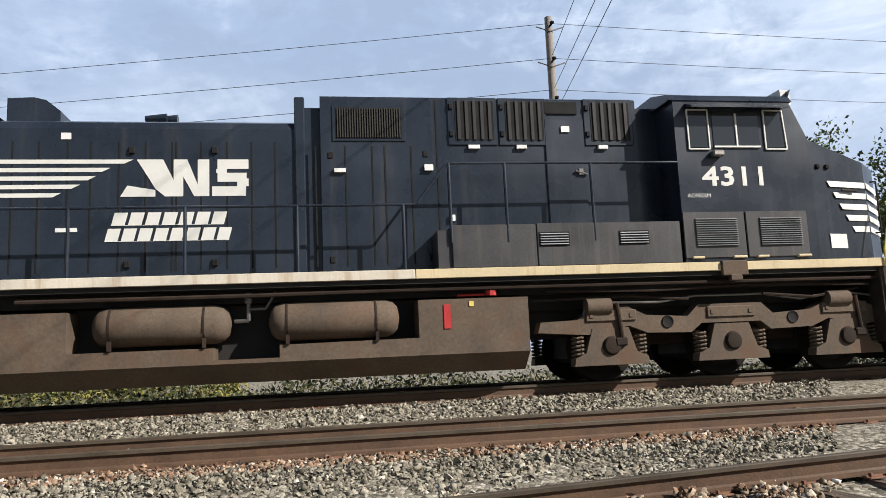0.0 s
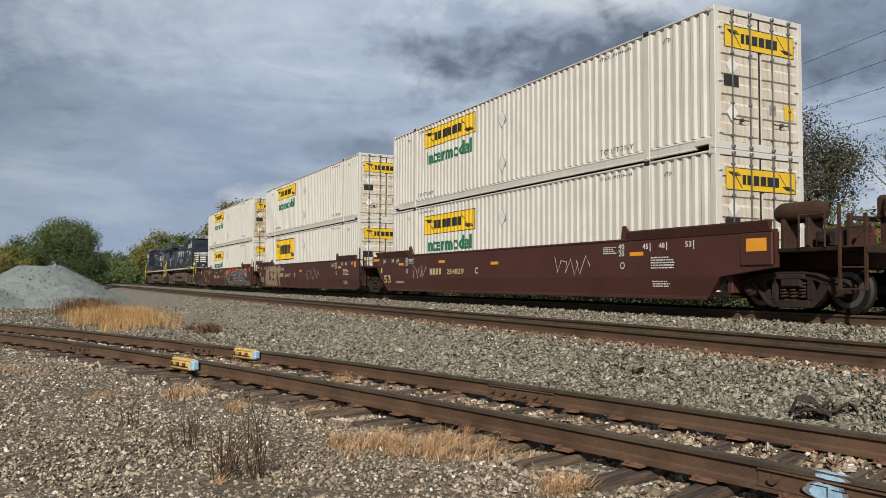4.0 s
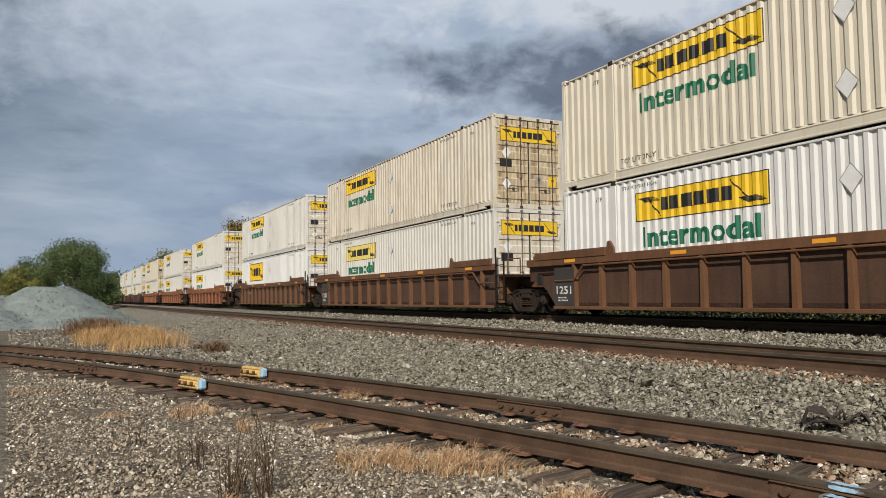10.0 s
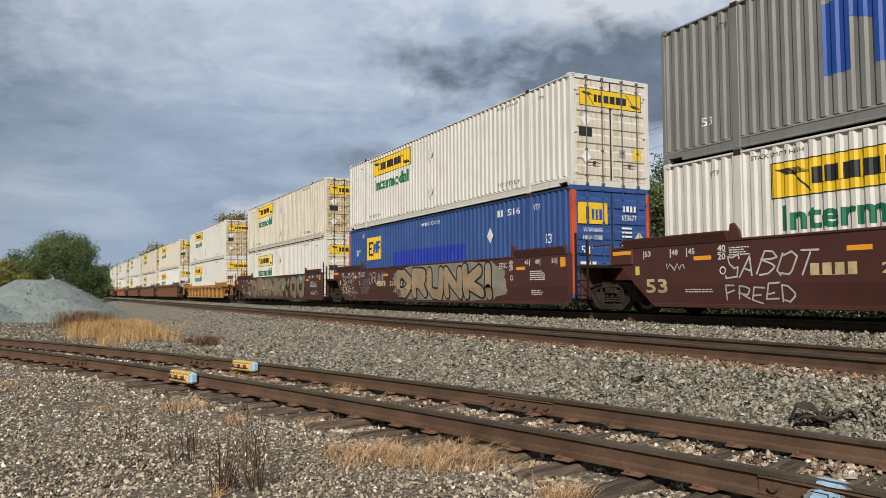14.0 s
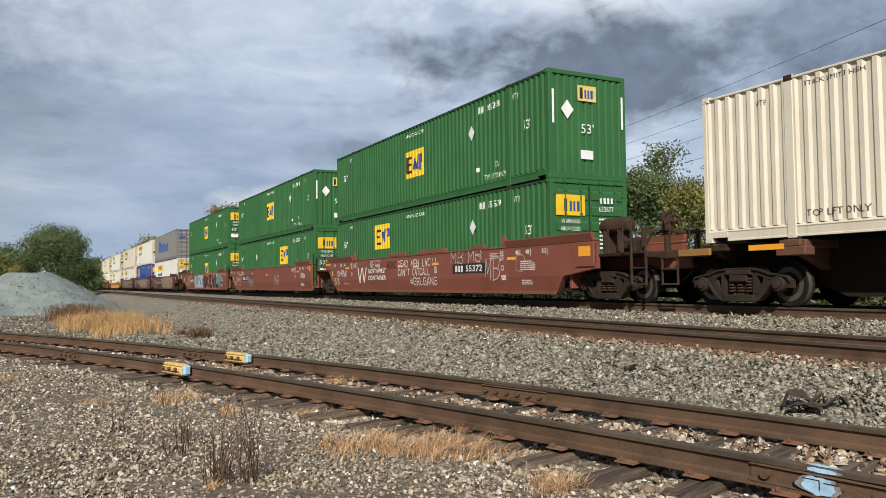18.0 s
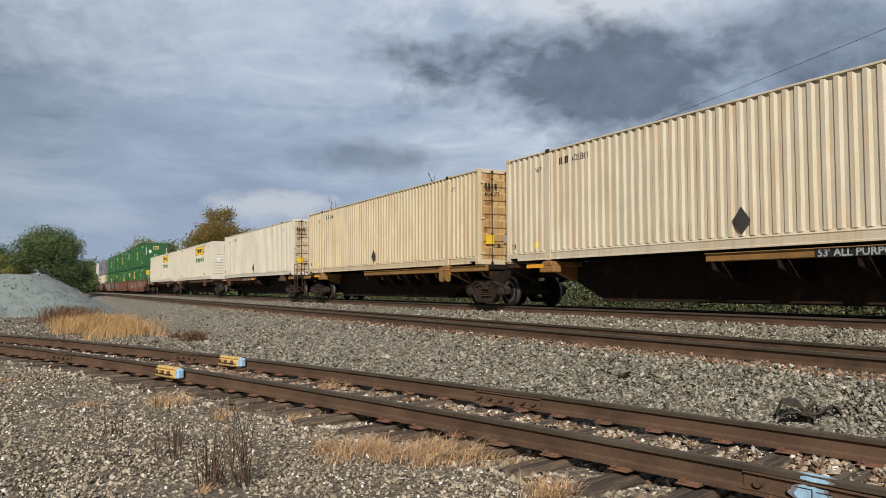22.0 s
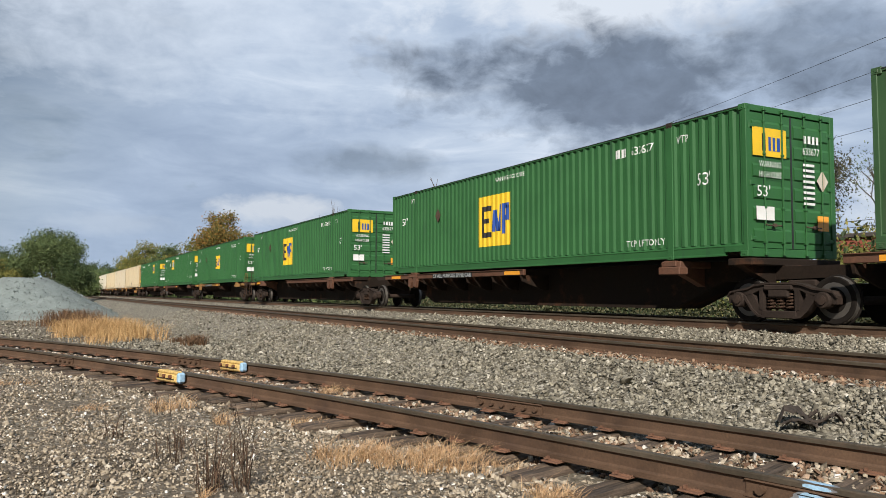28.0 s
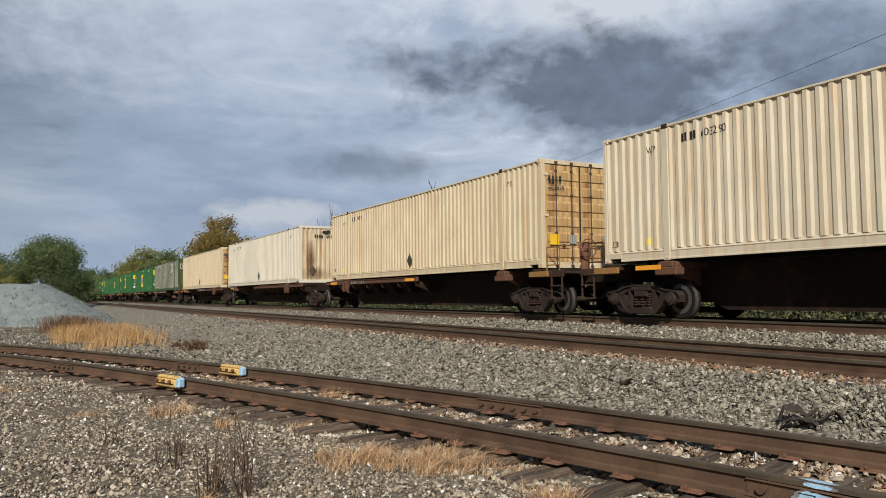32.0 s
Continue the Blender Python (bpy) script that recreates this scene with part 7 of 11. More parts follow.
M["cab_glass"] = glass_material()
M["dark_under"] = surface("underframe_black", (0.012, 0.011, 0.010), 0.7, spread=0.3, bump=0.1)
M["worn_slat"] = surface("worn_dark_slat", (0.13, 0.135, 0.14), 0.5, spread=0.15, bump=0.02)
M["engine_dust"] = surface("dusty_black_paint", (0.040, 0.040, 0.043), 0.5, spread=0.25, scale=1.2, grain=30, bump=0.04, stain=(0.085, 0.075, 0.065), stain_amount=0.5, streak=True)
M["bronze_dark"] = surface("bronze_mesh", (0.032, 0.029, 0.025), 0.7, spread=0.2, bump=0.0)
HOOD_W, CAB_W, SILL_W = 0.95, 1.50, 1.52


def hood_outline(w, top, base=1.80, round_=0.16):
    return [(-w, base), (w, base), (w, top - round_), (w - round_ * 0.35, top - round_ * 0.3), (w - round_, top), (-w + round_, top), (-w + round_ * 0.35, top - round_ * 0.3), (-w, top - round_)]


def seam(x, z0, z1, w=0.012, y=-HOOD_W):
    return Geo().box(x - w, x + w, y - 0.006, y + 0.01, z0, z1)


def slats_geo(x0, x1, z0, z1, y, n, upright=False, thick=0.42):
    g = Geo()
    for k in range(n):
        if upright:
            x = x0 + (k + 0.5) * (x1 - x0) / n
            g.box(x - (x1 - x0) / n * 0.2, x + (x1 - x0) / n * 0.2, y - 0.012, y + 0.012, z0, z1)
        else:
            z = z0 + (k + 0.5) * (z1 - z0) / n
            d = (z1 - z0) / n * thick
            g.prism([(y - 0.028, z - d), (y - 0.02, z - d), (y + 0.006, z + d), (y - 0.004, z + d)], x0, x1, "x")
    return g


def horse_mark():
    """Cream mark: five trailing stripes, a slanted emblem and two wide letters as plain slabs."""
    g = Geo()
    z0, z1 = 3.07, 3.64
    h = (z1 - z0) / 9
    ends = [-2.98, -3.30, -3.50, -3.72, -3.98]
    for k in range(5):
        z = z1 - (2 * k + 1) * h
        g.add(*join_shapes([shape([(-5.43 + 0.05 * k, z), (ends[k] - 0.12, z), (ends[k], z + h), (-5.43 + 0.05 * k, z + h)])]))
    g.add(*join_shapes([shape([(-3.16, z0), (-2.66, z0), (-2.66, z0 + 0.10), (-3.06, z0 + 0.17)]), shape([(-2.93, z1), (-2.55, z1), (-2.28, z0), (-2.52, z0), (-2.66, z0 + 0.12)]),
                        shape([(-2.40, z0), (-2.26, z0), (-2.26, z1), (-2.40, z1)]), shape([(-2.26, z1), (-2.20, z1), (-1.98, z0), (-2.10, z0), (-2.26, z0 + 0.30)]), shape([(-2.05, z0), (-1.88, z0), (-1.88, z1), (-2.05, z1)])]))
    return g


def second_letter():
    z0, z1 = 3.07, 3.64
    x0, x1 = -1.84, -1.30
    t = 0.15
    return Geo().add(*join_shapes([plate(x0, x1 - 0.04, z0, z0 + t), plate(x1 - 0.17, x1, z0 + t, z0 + 0.27), plate(x0 + 0.08, x1 - 0.03, z0 + 0.22, z0 + 0.36), plate(x0 + 0.06, x0 + 0.22, z0 + 0.36, z1 - t), plate(x0 + 0.08, x1, z1 - t, z1)]))


def slant(geo, k=0.22):
    geo.v = [(p[0] + p[2] * k, p[1], p[2]) for p in geo.v]
    return geo


def at_y(geo, y, dx=0.0, dz=0.0):
    geo.v = [(p[0] + dx, p[1] + y, p[2] + dz) for p in geo.v]
    return geo


def engine_truck(root, x):
    tr = part("engine_truck", shared("etruck", lambda: Geo().box(-2.4, 2.4, -0.55, 0.55, 0.55, 0.95, 0.05).mesh("engine_truck", M["truck"])), None, root, at=(x, 0, 0))

    def frame_side():
        g = Geo()
        top = [(-3.25, 0.80), (-3.2, 0.96), (-2.6, 0.98), (-2.35, 1.14), (-1.75, 1.16), (-1.45, 1.02), (-0.75, 0.98), (-0.55, 1.16), (0.55, 1.16), (0.75, 0.98), (1.45, 1.02), (1.75, 1.16), (2.35, 1.14), (2.75, 0.98), (2.8, 0.80),
               (2.45, 0.74), (1.75, 0.86), (1.45, 0.74), (0.70, 0.72), (0.52, 0.86), (-0.52, 0.86), (-0.70, 0.72), (-1.45, 0.74), (-1.75, 0.86), (-2.45, 0.74)]
        g.prism(top, -0.13, 0.13, "y")
        return g

    def pedestal():
        return Geo().prism([(-0.62, 0.26), (0.62, 0.26), (0.60, 0.38), (0.42, 0.46), (0.30, 0.84), (-0.30, 0.84), (-0.42, 0.46), (-0.60, 0.38)], -0.12, 0.10, "y")

    def coil():
        g = Geo()
        pts = [(0.09 * math.cos(a), 0.09 * math.sin(a), 0.40 + a * 0.010) for a in np.arange(0, 2 * math.pi * 5.4, 0.7)]
        return g.tube(pts, 0.022, 5)

    for s in (-1, 1):
        flip = pose(0, 0, 0, 0, 0, 0 if s < 0 else 180)
        part("truck_frame", shared("eframe", lambda: at_y(frame_side(), -1.10).mesh("truck_frame", M["engine_grime"])), None, tr, at=flip)
        for a in (-2.07, 0.0, 2.07):
            part("wheel", shared("ewheel", lambda: Geo().lathe([(0.08, -0.09), (0.16, -0.085), (0.38, -0.03), (0.44, -0.06), (0.52, -0.06), (0.533, -0.04), (0.535, 0.045), (0.565, 0.06), (0.565, 0.075), (0.40, 0.08), (0.10, 0.09)], (0, 0, 0), "y", 30).mesh("wheel", M["wheel"], True)), None, tr, at=pose(a, s * 0.752, 0.536, 0, 0, 0 if s < 0 else 180))
            part("axle_box", shared("epedestal", lambda: at_y(pedestal(), -1.12).mesh("axle_box", M["engine_grime"])), None, tr, at=flip @ pose(a, 0, 0))
            part("axle_cap", shared("ecap", lambda: Geo().lathe([(0.05, -1.30), (0.12, -1.29), (0.15, -1.25), (0.15, -1.20)], (0, 0, 0.56), "y", 14).mesh("axle_cap", M["truck"], True)), None, tr, at=flip @ pose(a, 0, 0))
            for b in (-0.52, 0.52):
                part("coil_spring", shared("ecoil", lambda: at_y(coil(), -1.13).mesh("coil_spring", M["engine_grime"])), None, tr, at=flip @ pose(a + b, 0, 0))
        for a in (-1.1, 1.1):
            part("frame_hole", shared("ehole", lambda: Geo().lathe([(0.02, -1.236), (0.075, -1.236), (0.095, -1.25), (0.105, -1.228)], (0, 0, 0.90), "y", 14).mesh("frame_hole", M["dark_mesh"], True)), None, tr, at=flip @ pose(a, 0, 0))
        for a in (-2.05, 0.0, 2.05):
            part("frame_pad", shared("epad", lambda: Geo().box(-0.42, 0.42, -1.262, -1.225, 0.94, 1.12, 0.015).box(-0.36, -0.30, -1.275, -1.255, 1.0, 1.06).box(0.30, 0.36, -1.275, -1.255, 1.0, 1.06).mesh("frame_pad", M["engine_grime"])), None, tr, at=flip @ pose(a, 0, 0))
        for a in (-1.75, 2.45):
            part("brake_cylinder", shared("ebrake", lambda: Geo().lathe([(0.06, -0.22), (0.13, -0.2), (0.13, 0.2), (0.06, 0.22)], (0, -1.22, 1.18), "x", 14).mesh("brake_cylinder", M["engine_grime"], True)), None, tr, at=flip @ pose(a - 0.5, 0, 0))
            part("brake_lever", shared("elever", lambda: Geo().rod((0.0, -1.27, 1.22), (0.06, -1.27, 0.62), 0.035).box(-0.07, 0.13, -1.31, -1.23, 0.55, 0.68, 0.02).mesh("brake_lever", M["truck"])), None, tr, at=flip @ pose(a - 0.2, 0, 0))
        part("sand_pipe", shared("epipe", lambda: Geo().tube([(-2.5, -1.2, 1.05), (-2.4, -1.2, 1.24), (-1.2, -1.2, 1.22), (-0.6, -1.2, 1.30), (0.6, -1.2, 1.30), (1.3, -1.2, 1.20), (2.0, -1.2, 1.30), (2.6, -1.2, 1.22)], 0.02).mesh("sand_pipe", M["steel"])), None, tr, at=flip)
    for a in (-2.07, 0.0, 2.07):
        part("axle", shared("eaxle", lambda: Geo().rod((0, -0.95, 0), (0, 0.95, 0), 0.1, 10).mesh("axle", M["truck"])), None, tr, at=(a, 0, 0.536))
    return tr


def locomotive(number, words):
    root = thing("locomotive", words, "locomotive", "locomotives of the train")
    K = M["engine_black"]

    def single(name, key, build, material, label="", smooth=False):
        cpart(name, "E" + key, build, M[material] if isinstance(material, str) else material, root, None, label, smooth)

    def pair(name, key, build, material, label="", smooth=False):
        """Near side as built and a mirrored mesh for the far side."""
        mt = M[material] if isinstance(material, str) else material
        cpart(name, "E" + key, build, mt, root, None, label, smooth)

        def far():
            g = build()
            g.v = [(q[0], -q[1], q[2]) for q in g.v]
            return g
        cpart(name, "EF" + key, far, mt, root, None, label, smooth)

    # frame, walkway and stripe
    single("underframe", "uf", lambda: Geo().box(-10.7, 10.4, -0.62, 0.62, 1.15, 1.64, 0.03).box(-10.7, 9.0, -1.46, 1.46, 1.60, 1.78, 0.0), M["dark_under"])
    pair("sill_stripe", "ss", lambda: Geo().box(1.15, 9.02, -SILL_W, -SILL_W + 0.06, 1.67, 1.81, 0.006), "engine_sill")
    pair("sill_stripe", "sw0", lambda: Geo().box(-10.6, 1.14, -SILL_W, -SILL_W + 0.06, 1.67, 1.81, 0.006), "dirty_white")
    pair("sill_pipe", "sp", lambda: Geo().tube([(-4.4, -1.40, 1.50), (-1.2, -1.40, 1.50), (1.0, -1.38, 1.52), (9.0, -1.38, 1.50)], 0.03), "truck")
    # long hood, taller cab-end hood
    single("long_hood", "lh", lambda: Geo().prism(hood_outline(HOOD_W, 4.28), -10.55, -0.56, "x"), K)
    single("tall_hood", "th", lambda: Geo().prism(hood_outline(HOOD_W + 0.03, 4.68, round_=0.06), -0.20, 5.06, "x").box(-0.60, -0.44, -HOOD_W - 0.05, HOOD_W + 0.05, 1.8, 4.64, 0.02).box(-0.46, -0.18, -HOOD_W + 0.08, HOOD_W - 0.08, 1.8, 4.50), K)
    single("hood_link", "hl", lambda: Geo().box(5.0, 5.6, -0.85, 0.85, 1.8, 4.55), M["engine_black"])
    # radiator wings
    single("radiator_wing", "rw", lambda: Geo().prism([(-1.50, 4.12), (-1.50, 4.34), (-1.10, 4.48), (1.10, 4.48), (1.50, 4.34), (1.50, 4.12), (0.96, 3.86), (-0.96, 3.86)], -10.9, -6.2, "x")
           .add([(-6.2, -1.5, 4.12), (-6.2, -1.5, 4.34), (-6.2, -1.1, 4.48), (-6.2, 1.1, 4.48), (-6.2, 1.5, 4.34), (-6.2, 1.5, 4.12), (-5.3, -0.95, 4.1), (-5.3, -0.95, 4.25), (-4.9, -0.8, 4.32), (-4.9, 0.8, 4.32), (-5.3, 0.95, 4.25), (-5.3, 0.95, 4.1)],
                [(0, 1, 7, 6), (1, 2, 8, 7), (2, 3, 9, 8), (3, 4, 10, 9), (4, 5, 11, 10), (0, 6, 11, 5), (6, 7, 8, 9, 10, 11)]), K)
    single("exhaust_stack", "st", lambda: Geo().prism([(-4.98, 4.25), (-4.98, 4.78), (-4.60, 4.80), (-4.42, 4.76), (-4.20, 4.58), (-4.20, 4.25)], -0.36, 0.36, "y"), K)
    single("horn", "hn", lambda: Geo().rod((-2.95, -0.3, 4.48), (-2.62, -0.3, 4.48), 0.05, 10, 0.09).rod((-2.85, -0.12, 4.52), (-2.48, -0.12, 4.52), 0.05, 10, 0.09).rod((-2.6, 0.06, 4.5), (-2.98, 0.06, 4.5), 0.05, 10, 0.09).box(-2.85, -2.7, -0.35, 0.12, 4.26, 4.44, 0.02), M["engine_black"])
    # doors and seams of the hood
    for k, x in enumerate((-10.2, -9.6, -9.0, -8.4, -7.8, -7.2, -6.6, -6.0, -5.4, -4.66, -4.30, -3.90, -3.58, -3.18, -2.80, -2.42, -2.36, -2.0, -1.62, -1.25, -0.90)):
        pair("door_seam", "ds%d" % k, lambda: seam(x, 1.95, 3.92 if x > -5.4 else 3.7), "dark_mesh")
    for k, x in enumerate((-0.28, 0.18, 0.60, 0.80, 1.22, 1.64)):
        pair("door_seam", "dt%d" % k, lambda: seam(x, 1.95, 3.85 if x < 1.5 else 4.62, y=-HOOD_W - 0.03), "dark_mesh")
    for k, (x, z) in enumerate(((-3.0, 3.78), (-1.8, 3.78), (-3.05, 2.05), (-1.8, 2.05), (-0.05, 3.70), (1.45, 3.72), (-0.05, 2.05), (1.5, 2.05))):
        pair("latch", "la%d" % k, lambda: Geo().box(x - 0.045, x + 0.045, -HOOD_W - 0.045, -HOOD_W + 0.02, z - 0.055, z + 0.055, 0.012), "dark_mesh")
    # intakes
    pair("intake_frame", "if0", lambda: Geo().box(-0.02, 1.14, -HOOD_W - 0.05, -HOOD_W, 3.92, 4.52, 0.012), K)
    pair("intake_screen", "is0", lambda: Geo().box(0.04, 1.08, -HOOD_W - 0.056, -HOOD_W - 0.04, 3.97, 4.47), "dark_mesh")
    pair("intake_grille", "ib0", lambda: slats_geo(0.05, 1.07, 3.98, 4.46, -HOOD_W - 0.058, 26, True), M["bronze_dark"])
    for k, (x0, x1) in enumerate(((1.95, 2.59), (2.79, 3.43), (4.25, 4.93))):
        pair("filter_frame", "ff%d" % k, lambda: Geo().box(x0 - 0.12, x1 + 0.06, -HOOD_W - 0.055, -HOOD_W - 0.02, 3.86, 4.66, 0.012), K)
        pair("filter_opening", "fo%d" % k, lambda: Geo().box(x0, x1, -HOOD_W - 0.062, -HOOD_W - 0.05, 3.95, 4.60), "dark_mesh")
        pair("filter_grille", "fb%d" % k, lambda: slats_geo(x0, x1, 3.95, 4.60, -HOOD_W - 0.068, 5, True, 0.42), "filter_black")
        for z in (4.05, 4.5):
            pair("latch", "fl%d%d" % (k, int(z * 10)), lambda: Geo().box(x0 - 0.1, x0 - 0.03, -HOOD_W - 0.085, -HOOD_W - 0.05, z - 0.05, z + 0.05, 0.012), "dark_mesh")
    pair("vent", "vt", lambda: Geo().box(3.46, 4.02, -HOOD_W - 0.06, -HOOD_W - 0.03, 4.40, 4.60), "dark_mesh")
    pair("hood_door", "hd", lambda: Geo().box(3.44, 4.12, -HOOD_W - 0.06, -HOOD_W - 0.02, 2.55, 4.32, 0.014), K)
    pair("door_handle", "dh", lambda: Geo().tube([(3.92, -HOOD_W - 0.09, 3.42), (4.12, -HOOD_W - 0.09, 3.36)], 0.018).box(3.98, 4.05, -HOOD_W - 0.1, -HOOD_W - 0.05, 3.36, 3.46), "steel")
    for k, (x, z, w) in enumerate(((0.0, 3.42, 0.18), (1.42, 3.44, 0.14), (2.15, 3.80, 0.19), (2.95, 3.80, 0.17), (4.35, 3.80, 0.16), (3.72, 4.08, 0.14), (2.3, 1.98, 0.2), (-4.0, 3.95, 0.14), (-4.05, 2.55, 0.3), (1.80, 2.62, 0.08), (-5.9, 2.7, 0.12), (-5.5, 2.75, 0.14))):
        pair("notice", "nt%d" % k, lambda: Geo().box(x, x + w, -HOOD_W - (0.085 if z > 2.1 and x > -0.6 else 0.012) - (0.5 if z < 2.1 else 0.0), -HOOD_W - (0.5 if z < 2.1 else 0.0) + 0.0, z, z + (0.06 if w > 0.15 else 0.10)), "white_text")
    # raised equipment box under the walkway
    pair("battery_box", "bb", lambda: Geo().box(1.72, 3.04, -SILL_W + 0.005, -HOOD_W, 1.81, 2.47, 0.012).box(3.05, 5.42, -SILL_W + 0.005, -HOOD_W, 1.81, 2.48, 0.012).box(1.50, 1.73, -SILL_W + 0.05, -HOOD_W, 1.81, 2.40, 0.01), "engine_dust")
    for k, (x0, x1) in enumerate(((3.1, 3.55), (4.4, 4.86))):
        pair("louvre_recess", "lr%d" % k, lambda: Geo().box(x0 - 0.02, x1 + 0.02, -SILL_W - 0.001, -SILL_W + 0.004, 2.12, 2.34), "dark_mesh")
        pair("louvre", "lv%d" % k, lambda: slats_geo(x0, x1, 2.13, 2.33, -SILL_W, 5, False, 0.22), "louvre_grey")
    # cab
    single("cab_body", "cb", lambda: Geo().prism([(5.48, 1.82), (7.85, 1.82), (7.85, 3.82), (7.55, 4.50), (5.48, 4.50)], -CAB_W, CAB_W, "y"), K)
    single("cab_roof", "cr", lambda: Geo().prism([(-1.52, 4.48), (-1.42, 4.60), (-0.9, 4.74), (0.9, 4.74), (1.42, 4.60), (1.52, 4.48)], 5.40, 7.62, "x").box(5.5, 6.2, -0.8, 0.8, 4.72, 4.80, 0.02).box(6.5, 7.4, -0.8, 0.8, 4.72, 4.79, 0.02), K)
    single("nose", "ns", lambda: Geo().add(
        [(7.84, -1.48, 1.82), (9.03, -1.25, 1.82), (9.72, -0.62, 1.82), (9.72, 0.62, 1.82), (9.03, 1.25, 1.82), (7.84, 1.48, 1.82),
         (7.84, -1.48, 3.84), (9.03, -1.22, 3.50), (9.72, -0.60, 3.52), (9.72, 0.60, 3.52), (9.03, 1.22, 3.50), (7.84, 1.48, 3.84), (7.84, 0, 4.0), (9.72, 0, 3.66)],
        [(0, 1, 7, 6), (1, 2, 8, 7), (2, 3, 9, 13, 8), (3, 4, 10, 9), (4, 5, 11, 10), (6, 7, 8, 13, 12), (12, 13, 9, 10, 11), (0, 5, 4, 3, 2, 1)]), K)
    single("windscreen_surround", "wsur", lambda: Geo().add([(7.87, -1.46, 3.86), (7.87, 1.46, 3.86), (7.60, 1.40, 4.50), (7.60, -1.40, 4.50), (7.70, -1.40, 4.74), (7.70, 1.40, 4.74), (7.82, -1.46, 3.84), (7.82, 1.46, 3.84)],
           [(0, 1, 2, 3), (3, 2, 5, 4)]), K)
    single("number_visor", "nvis", lambda: Geo().prism([(7.60, 4.46), (7.72, 4.48), (7.78, 4.52), (7.76, 4.76), (7.58, 4.78)], -1.28, 1.28, "y"), "silver")
    for s, k in ((-1, "a"), (1, "b")):
        single("windscreen", "ws" + k, lambda: Geo().add([(7.885, s * 1.36, 3.92), (7.885, s * 0.22, 3.95), (7.66, s * 0.22, 4.44), (7.66, s * 1.30, 4.40)], [(0, 1, 2, 3)]), "cab_glass")
        single("wiper", "wp" + k, lambda: Geo().tube([(7.93, s * 0.7, 3.92), (7.84, s * 0.95, 4.25)], 0.014).tube([(7.93, s * 0.4, 3.92), (7.82, s * 0.55, 4.25)], 0.014), "dark_mesh")
        single("number_board", "nb" + k, lambda: Geo().box(7.74, 7.80, s * 0.32, s * 1.12, 4.52, 4.74, 0.02), "dark_mesh")
        single("number_board_frame", "nf" + k, lambda: Geo().tube([(7.805, s * 0.36, 4.53), (7.805, s * 1.08, 4.53), (7.805, s * 1.08, 4.70), (7.805, s * 0.36, 4.70), (7.805, s * 0.36, 4.53)], 0.015), "silver")

        def board_digits():
            g = text_geo(number, 0.15, 0.52)
            g.v = [(7.806, (s * 0.72 - 0.26) + q[0], 4.545 + q[2]) for q in g.v]
            return g
        single("board_number", "bn" + k + number, board_digits, "engine_white")
    single("headlight", "hlt", lambda: Geo().lathe([(0.02, 0.0), (0.085, 0.01), (0.085, 0.07)], (7.76, -0.11, 4.62), "x", 12).lathe([(0.02, 0.0), (0.085, 0.01), (0.085, 0.07)], (7.76, 0.11, 4.62), "x", 12), "silver")
    # side windows
    pair("window_frame", "wf1", lambda: Geo().tube([(5.70, -CAB_W - 0.02, 3.66), (6.06, -CAB_W - 0.02, 3.66), (6.06, -CAB_W - 0.02, 4.32), (5.70, -CAB_W - 0.02, 4.32), (5.70, -CAB_W - 0.02, 3.66)], 0.015, 4), "engine_white")
    pair("window_frame", "wf2", lambda: Geo().tube([(7.06, -CAB_W - 0.02, 3.66), (7.44, -CAB_W - 0.02, 3.66), (7.40, -CAB_W - 0.02, 4.32), (7.06, -CAB_W - 0.02, 4.32), (7.06, -CAB_W - 0.02, 3.66)], 0.015, 4), "engine_white")
    pair("window_frame", "wf3", lambda: Geo().tube([(6.14, -CAB_W - 0.02, 3.70), (6.96, -CAB_W - 0.02, 3.70)], 0.020, 4).tube([(6.55, -CAB_W - 0.02, 3.70), (6.55, -CAB_W - 0.02, 4.26)], 0.018, 4), "engine_white")
    for k, (x0, x1) in enumerate(((5.72, 6.04), (6.14, 6.53), (6.57, 6.96), (7.08, 7.41))):
        pair("window_pane", "wn%d" % k, lambda: Geo().box(x0, x1, -CAB_W - 0.012, -CAB_W + 0.004, 3.69, 4.30), "cab_glass")
    pair("window_shade", "wsh", lambda: Geo().prism([(-CAB_W - 0.01, 4.36), (-CAB_W - 0.24, 4.30), (-CAB_W - 0.24, 4.33), (-CAB_W - 0.01, 4.42)], 5.68, 7.42, "x"), K)
    pair("mirror", "mi", lambda: Geo().box(6.05, 6.25, -CAB_W - 0.14, -CAB_W, 3.52, 3.62, 0.02), "steel")
    pair("cab_cabinet", "cc", lambda: Geo().box(5.47, 6.54, -CAB_W - 0.025, -CAB_W, 1.87, 2.62, 0.012).box(6.56, 7.66, -CAB_W - 0.025, -CAB_W, 1.87, 2.62, 0.012), "engine_dust")
    for k, (x0, x1) in enumerate(((5.68, 6.40), (6.80, 7.54))):
        pair("cabinet_louvre", "cl%d" % k, lambda: slats_geo(x0, x1, 2.06, 2.52, -CAB_W - 0.028, 13, False, 0.30), "worn_slat")
        pair("cabinet_foot", "cf%d" % k, lambda: Geo().box(x0 - 0.1, x0 + 0.1, -CAB_W - 0.06, -CAB_W, 1.86, 1.90, 0.01).box(x1 - 0.12, x1 + 0.12, -CAB_W - 0.06, -CAB_W, 1.86, 1.90, 0.01), M["engine_sill"])
